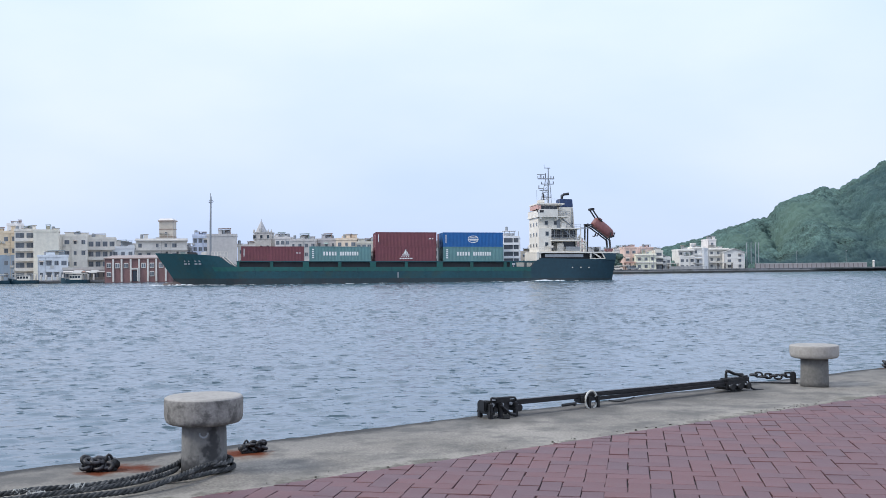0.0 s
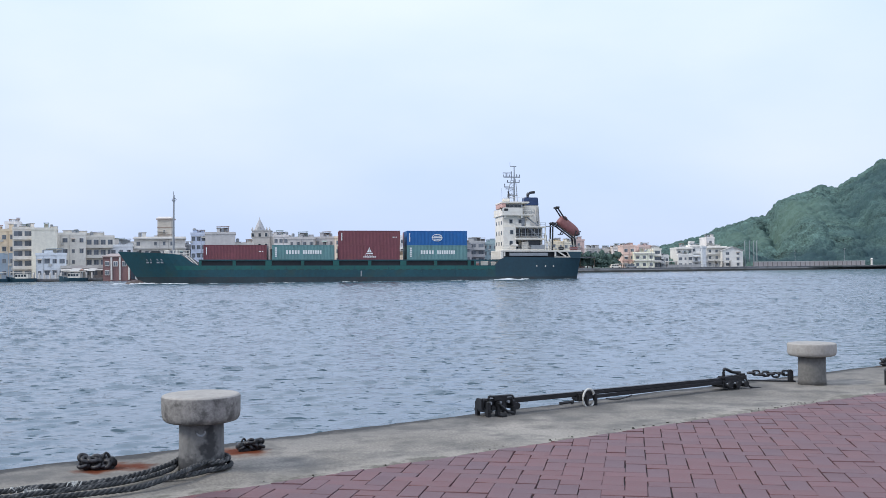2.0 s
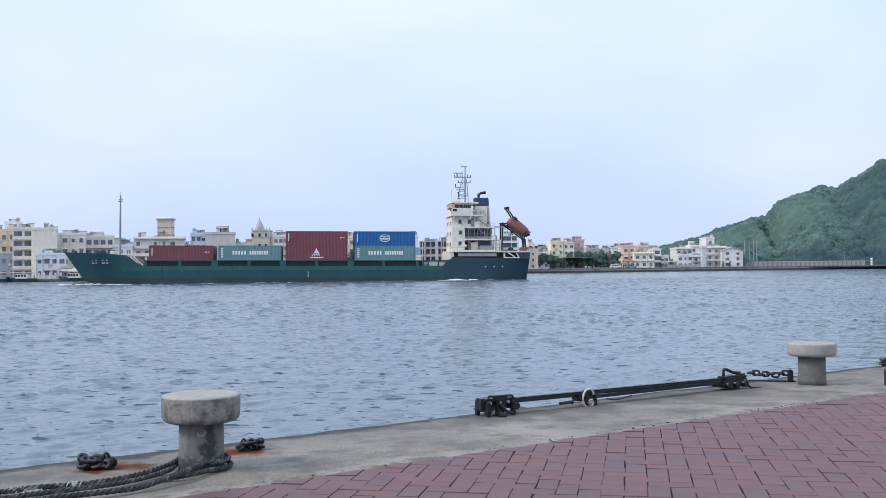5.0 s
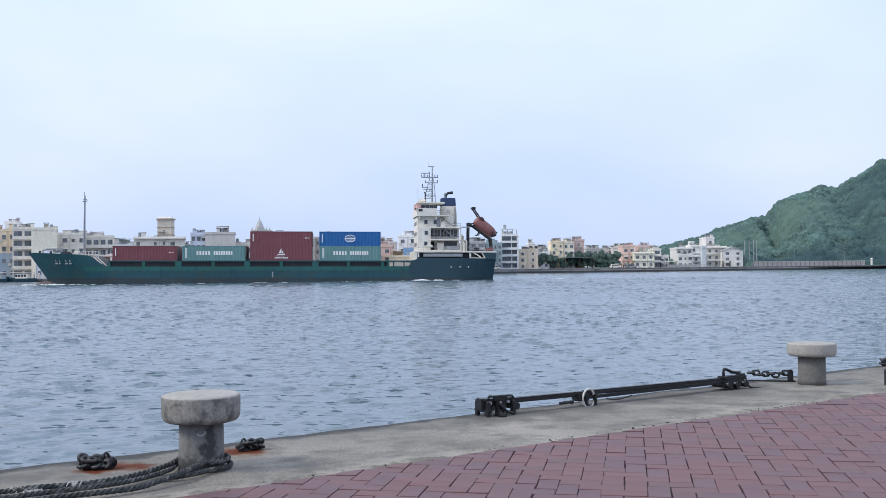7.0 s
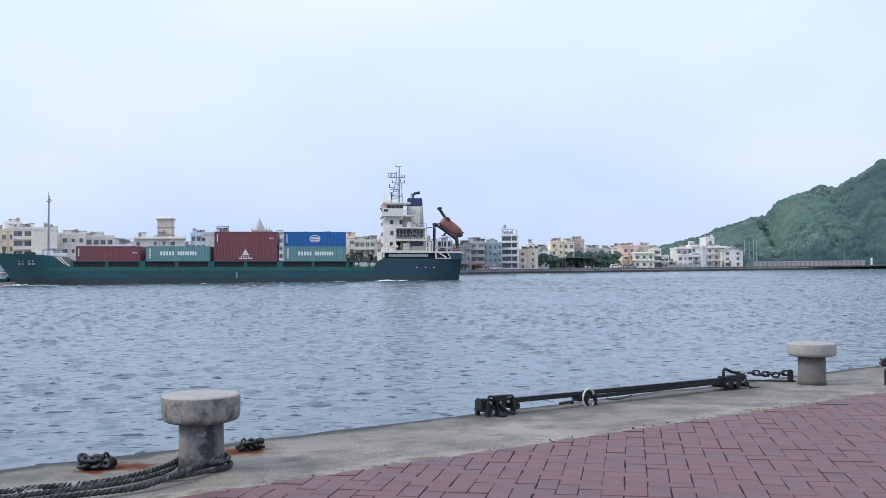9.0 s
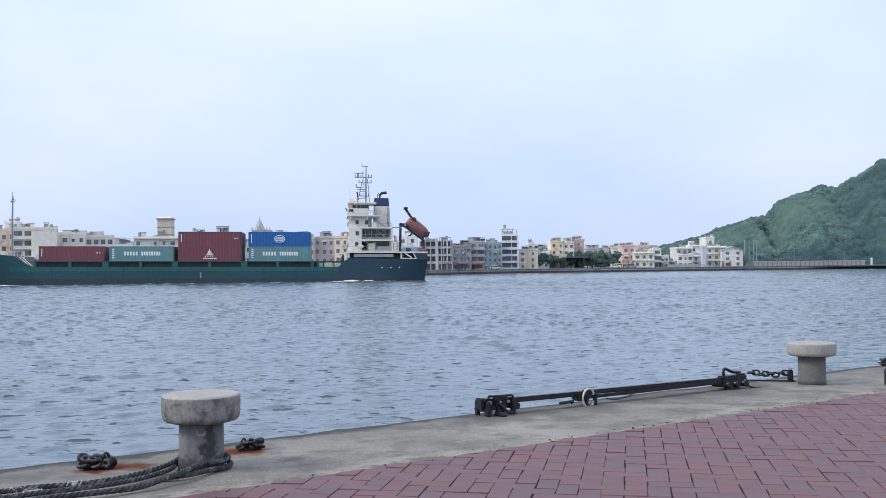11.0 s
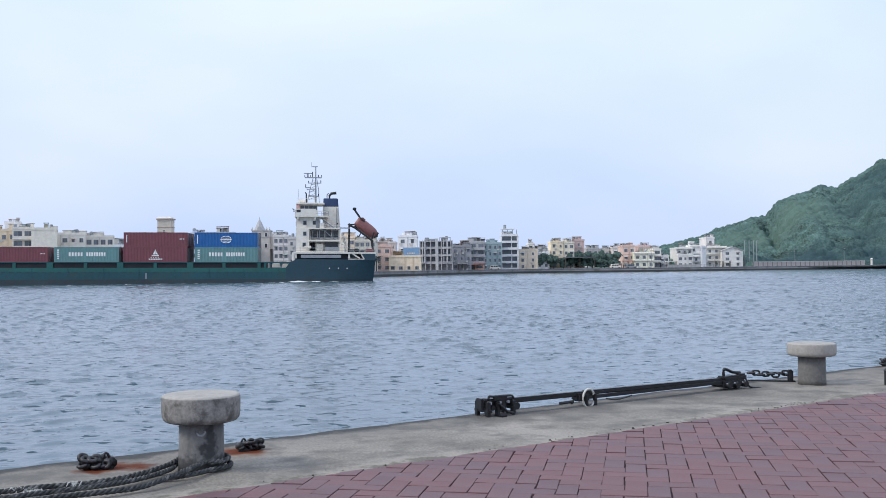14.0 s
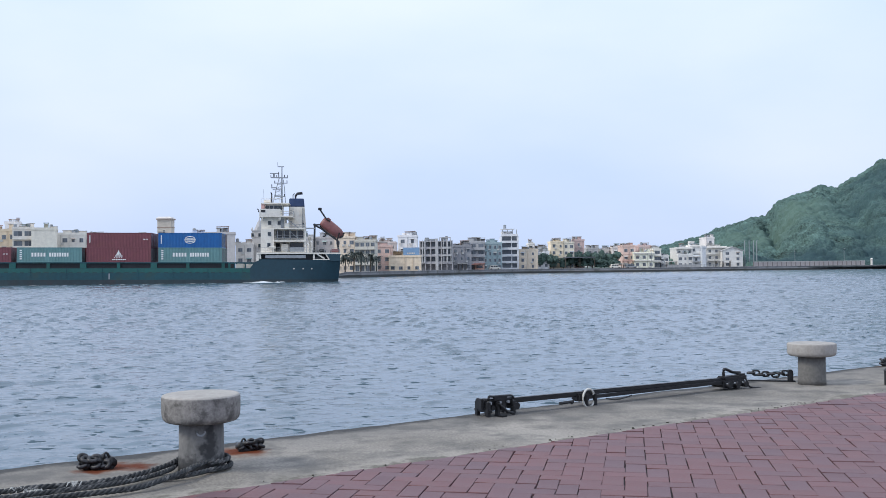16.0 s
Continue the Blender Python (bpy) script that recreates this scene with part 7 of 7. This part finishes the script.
def palm(x, y, height, seed):
    rng = np.random.default_rng(seed)
    ob = thing("palm_tree", "shaggy dark palm by the far seawall", "tree", pose(x, y, 1.5), "palms on the far bank")
    part("trunk", tube([(0, 0, -0.2), (0.1, 0, height * 0.5), (0.05, 0, height)], lambda k: 0.22 - 0.08 * k, 8), MAT["bark"], ob)
    quads = []
    for i in range(44):
        a, rise = rng.uniform(0, 6.28), rng.uniform(-0.3, 1.3)
        reach = rng.uniform(1.4, 2.4)
        prev = np.array([0.05, 0, height])
        for k in range(1, 8):
            t = k / 7
            p = np.array([reach * t * math.cos(a), reach * t * math.sin(a), height + rise * t * 1.6 - 2.6 * t * t * (1 - 0.4 * rise)])
            side = np.array([-math.sin(a), math.cos(a), -0.5]) * 0.34 * (1 - 0.6 * t)
            for sg in (-1, 1):
                s2 = side * np.array([sg, sg, 1])
                quads.append([prev, p, p + s2, prev + s2])
            prev = p
    crown = new("crown", quads_mesh("crown", np.array(quads), MAT["leafdark"]))
    crown.parent = ob


def pole(x, y, h, r=0.09, label="tall pale lamp pole on the far bank", arm=0.0):
    ob = thing("lamp_pole", label, "pole", pose(x, y, 1.5), "poles on the far bank")
    part("post", tube([(0, 0, -0.2), (0, 0, h)], lambda k: r * (1.2 - 0.5 * k), 8), MAT["shipgrey"], ob)
    part("lamp_head", box(-0.1, 0.5 + arm, -0.1, 0.1, h - 0.05, h + 0.1, 0.03), MAT["shipgrey"], ob)


def far_wall():
    """Tan retaining fence on the seawall below the hill."""
    ob = thing("seawall_fence", "long tan concrete fence with dark strips for its gaps on the seawall", "fence")
    xs = np.linspace(133, 185, 25)
    tan = stucco((0.4, 0.37, 0.36))
    pale = stucco((0.47, 0.45, 0.43))
    # dark strips on the panels stand in for the gaps between them
    post = stucco((0.2, 0.18, 0.18))
    for i, (a, b) in enumerate(zip(xs, xs[1:])):
        ya, yb = shore_y(a) + 3.2, shore_y(b) + 3.2
        ang = math.degrees(math.atan2(yb - ya, b - a))
        lg = math.hypot(b - a, yb - ya)
        p = part("fence_panel", box(0, lg, 0, 0.2, -0.2, 2.0), tan, ob)
        p.matrix_basis = pose(a, ya, 1.55, 0, 0, ang)
        c = part("fence_rail", box(0, lg, -0.08, 0.22, 2.0, 2.2), pale, ob)
        c.matrix_basis = pose(a, ya, 1.55, 0, 0, ang)
        q = part("fence_gap", box(-0.16, 0.16, -0.12, 0.25, -0.2, 2.0), post, ob)
        q.matrix_basis = pose(a, ya, 1.55, 0, 0, ang)


def parked_van(x, y, turn, colour="shipwhite", label="white van parked on the far promenade"):
    ob = thing("parked_van", label, "vehicle", pose(x, y, 1.5, 0, 0, turn), "vehicles on the far bank")
    part("body", box(-2.3, 2.3, -0.9, 0.9, 0.35, 1.1, 0.12), MAT[colour], ob)
    part("cab", box(-1.9, 1.2, -0.82, 0.82, 1.05, 1.85, 0.16), MAT[colour], ob)
    for q in (-1.2, -0.2, 0.7):
        part("window", box(q - 0.38, q + 0.38, -0.86, -0.8, 1.2, 1.65), MAT["glass"], ob)
    for q in (-1.4, 1.4):
        for s in (-0.92, 0.72):
            wh = part("wheel", tube([(0, 0, 0), (0, 0.2, 0)], 0.33, 14), MAT["dark"], ob)
            wh.matrix_basis = pose(q, s, 0.33)


def build_bank_things():
    red_hall()
    tower()
    spire_house()
    for x, y, tr, lg in ((-123.5, 275.0, 4, 11.0), (-115.0, 276.0, -2, 8.0), (-101.0, 276.5, 0, 7.5)):
        small_boat(x, y, tr, lg)
    for x in (-112.8, -111.3, -109.9, -108.3, -106.8, -105.3, -100.0, -98.4, -96.8):
        thing("mooring_post", "white concrete post on the waterfront", "post", pose(x, 279.4, 0.7), "white waterfront posts", bm=lathe([(0.26, -0.5), (0.26, 1.5), (0.18, 1.7), (0.05, 1.75)], 10), material=TRIM)
    # awnings over the shop row
    for x, w in ((-103.2, 2.6), (-98.4, 2.2)):
        ob = thing("shop_awning", "pale sloping awning over a waterfront shop", "awning", pose(x, 281.2, 3.2, 18, 0, 0), "waterfront awnings")
        part("sheet", box(0, w, -1.4, 1.2, 0, 0.1, 0.02), GREYTRIM, ob)
        for q in (0.15, w - 0.15):
            part("support", box(q - 0.05, q + 0.05, -1.3, -1.2, -2.2, 0), MAT["shipgrey"], ob)
    # billboard
    ob = thing("billboard", "large blue billboard with pale writing bars on the cream building", "sign", pose(-13.5, 343.2, 6.4))
    blue = surface("billboard_blue", (0.2, 0.33, 0.5), 0.6, 0.12, 1, 0.2, 0)
    part("board", box(0, 5.5, 0, 0.2, 0, 3.2), blue, ob)
    for i in range(5):
        part("writing_bar", box(1.4 + i * 0.52, 1.78 + i * 0.52, -0.05, 0.0, 1.0, 1.5), TRIM, ob)
    for x in (0.6, 4.9):
        part("strut", box(x - 0.1, x + 0.1, 0.2, 0.5, -0.6, 2.8), MAT["shipgrey"], ob)
    for i, (x, y, h) in enumerate(((-29.6, 306, 5.0), (-27.2, 308, 5.8), (-25.0, 307, 5.6), (-22.3, 310, 5.2), (-20.6, 312, 4.3))):
        palm(x, y, h, 30 + i)
    for i, (x, y, h, s) in enumerate(((38.2, 427, 5.6, 3.6), (42.6, 429, 7.0, 4.6), (46.6, 428, 5.8, 3.6), (54, 431, 6.4, 3.6), (58.5, 434, 7.6, 4.4), (64, 436, 8.6, 5.0), (69.5, 437, 8.2, 4.6), (74, 436, 7.2, 4.2), (61, 430, 4.6, 3.4), (67, 431, 4.4, 3.4), (72, 431, 4.0, 3.2), (51, 429, 4.6, 2.6),
                                       (92, 446, 6.0, 3.2), (98, 470, 10.5, 4.6), (88, 462, 8.5, 4.0))):
        tree(x, y, h, s, 60 + i)
    for x in (133.3, 135.3, 137.3, 138.6):
        pole(x, 448, 11.5, 0.2, "tall pale pole at the hill's foot")
    for x, y, h in ((-22.5, 303.5, 9.0), (-1.5, 361, 8.0), (34, 416, 10.0), (88.0, 428, 9.0), (112, 431, 9.5), (153, 441, 7.5), (176, 445, 7.5)):
        pole(x, y, h, 0.08, "slim grey lamp post along the seawall")
    ob = thing("beacon_pillar", "short white beacon pillar on the seawall", "beacon", pose(187.6, 444, 1.7))
    part("pillar", lathe([(0.5, 0), (0.45, 2.4), (0.6, 2.5), (0.6, 2.7), (0.2, 3.1)], 12), TRIM, ob)
    far_wall()
    parked_van(20.5, 405, 8)
    parked_van(72, 424, 3)
    parked_van(79, 426, 3, "shipgrey", "grey van parked under the trees")
    ob = thing("kiosk", "small salmon and white kiosk on the promenade", "kiosk", pose(14.2, 396, 1.5))
    part("wall", box(-1.9, 1.9, 0, 3, -0.2, 2.4), stucco((0.6, 0.36, 0.28)), ob)
    part("roof", box(-2.2, 2.2, -0.5, 3.2, 2.4, 2.75, 0.05), stucco((0.5, 0.25, 0.2)), ob)
    part("counter_window", box(-1.2, 1.2, -0.06, 0.04, 0.9, 1.9), MAT["glass"], ob)
    # open canopies and a low wall along the promenade
    for x, y, w, h, d, mat, lab in ((51.2, 426.0, 12.6, 4.7, 5.5, stucco((0.15, 0.16, 0.18)), "flat grey canopy on posts under the trees"), (76.5, 430.5, 4.6, 3.0, 2.5, stucco((0.45, 0.25, 0.21)), "red canopy beside the salmon house"),
                                    (72.8, 428.5, 5.2, 1.7, 2.0, TRIM, "low white canopy on the promenade"), (10.0, 394.0, 3.7, 2.2, 1.8, stucco((0.55, 0.28, 0.22)), "red market canopy on the promenade"),
                                    (5.6, 388.0, 3.6, 2.6, 1.8, TRIM, "white market canopy on the promenade"), (96.0, 436.0, 4.5, 2.6, 2.0, TRIM, "white canopy in front of the houses"), (118.5, 440.0, 6.5, 2.6, 2.2, TRIM, "white gabled canopy in front of the houses")):
        ob = thing("canopy", lab, "canopy", pose(x, y, 1.5), "canopies on the promenade")
        part("roof", box(-0.2, w + 0.2, -0.3, d, h, h + 0.34, 0.06), mat, ob)
        for q in (0.2, w / 2, w - 0.2):
            for e in (0.2, d - 0.2):
                part("canopy_post", box(q - 0.09, q + 0.09, e - 0.09, e + 0.09, -0.1, h), MAT["bark"], ob)
    ob = thing("low_wall", "low grey garden wall along the far promenade", "wall", pose(95.5, 431.5, 1.5, 0, 0, 3))
    part("wall", box(0, 14.4, 0, 0.3, -0.4, 1.25), stucco((0.36, 0.36, 0.36)), ob)
    part("coping", box(-0.1, 14.5, -0.08, 0.38, 1.25, 1.38), GREYTRIM, ob)
    # promenade railing on the seawall
    ob = thing("promenade_railing", "low grey railing along the far seawall", "railing")
    xs = np.arange(92, 120, 2.0)
    for a, b in zip(xs, xs[1:]):
        ya, yb = shore_y(a) + 0.3, shore_y(b) + 0.3
        part("post", box(a - 0.06, a + 0.06, ya - 0.06, ya + 0.06, 1.7, 2.75), MAT["shipgrey"], ob)
        for z in (2.2, 2.72):
            part("rail", tube([(a, ya, z), (b, yb, z)], 0.05, 5), MAT["shipgrey"], ob)


# ---- build ----
water = build_water()
quay_edge, pavement = build_quay()
build_shore()
build_hill()
build_town()
build_bank_things()
ship = build_ship()
build_quay_things()
build_pavers(pavement)


def motions():
    times = [0.0, 2.0, 4.0, 6.0, 8.0, 10.0, 12.0, 14.0, 16.0]
    walk(ship, [(t, ship_at(t)) for t in times])
    for box_, place in CARGO:
        walk(box_, [(t, ship_at(t) @ place) for t in times])
    walk(water, [(t, pose(-0.32 * (t - 8), -0.22 * (t - 8), 0)) for t in (0.0, 16.0)])


motions()
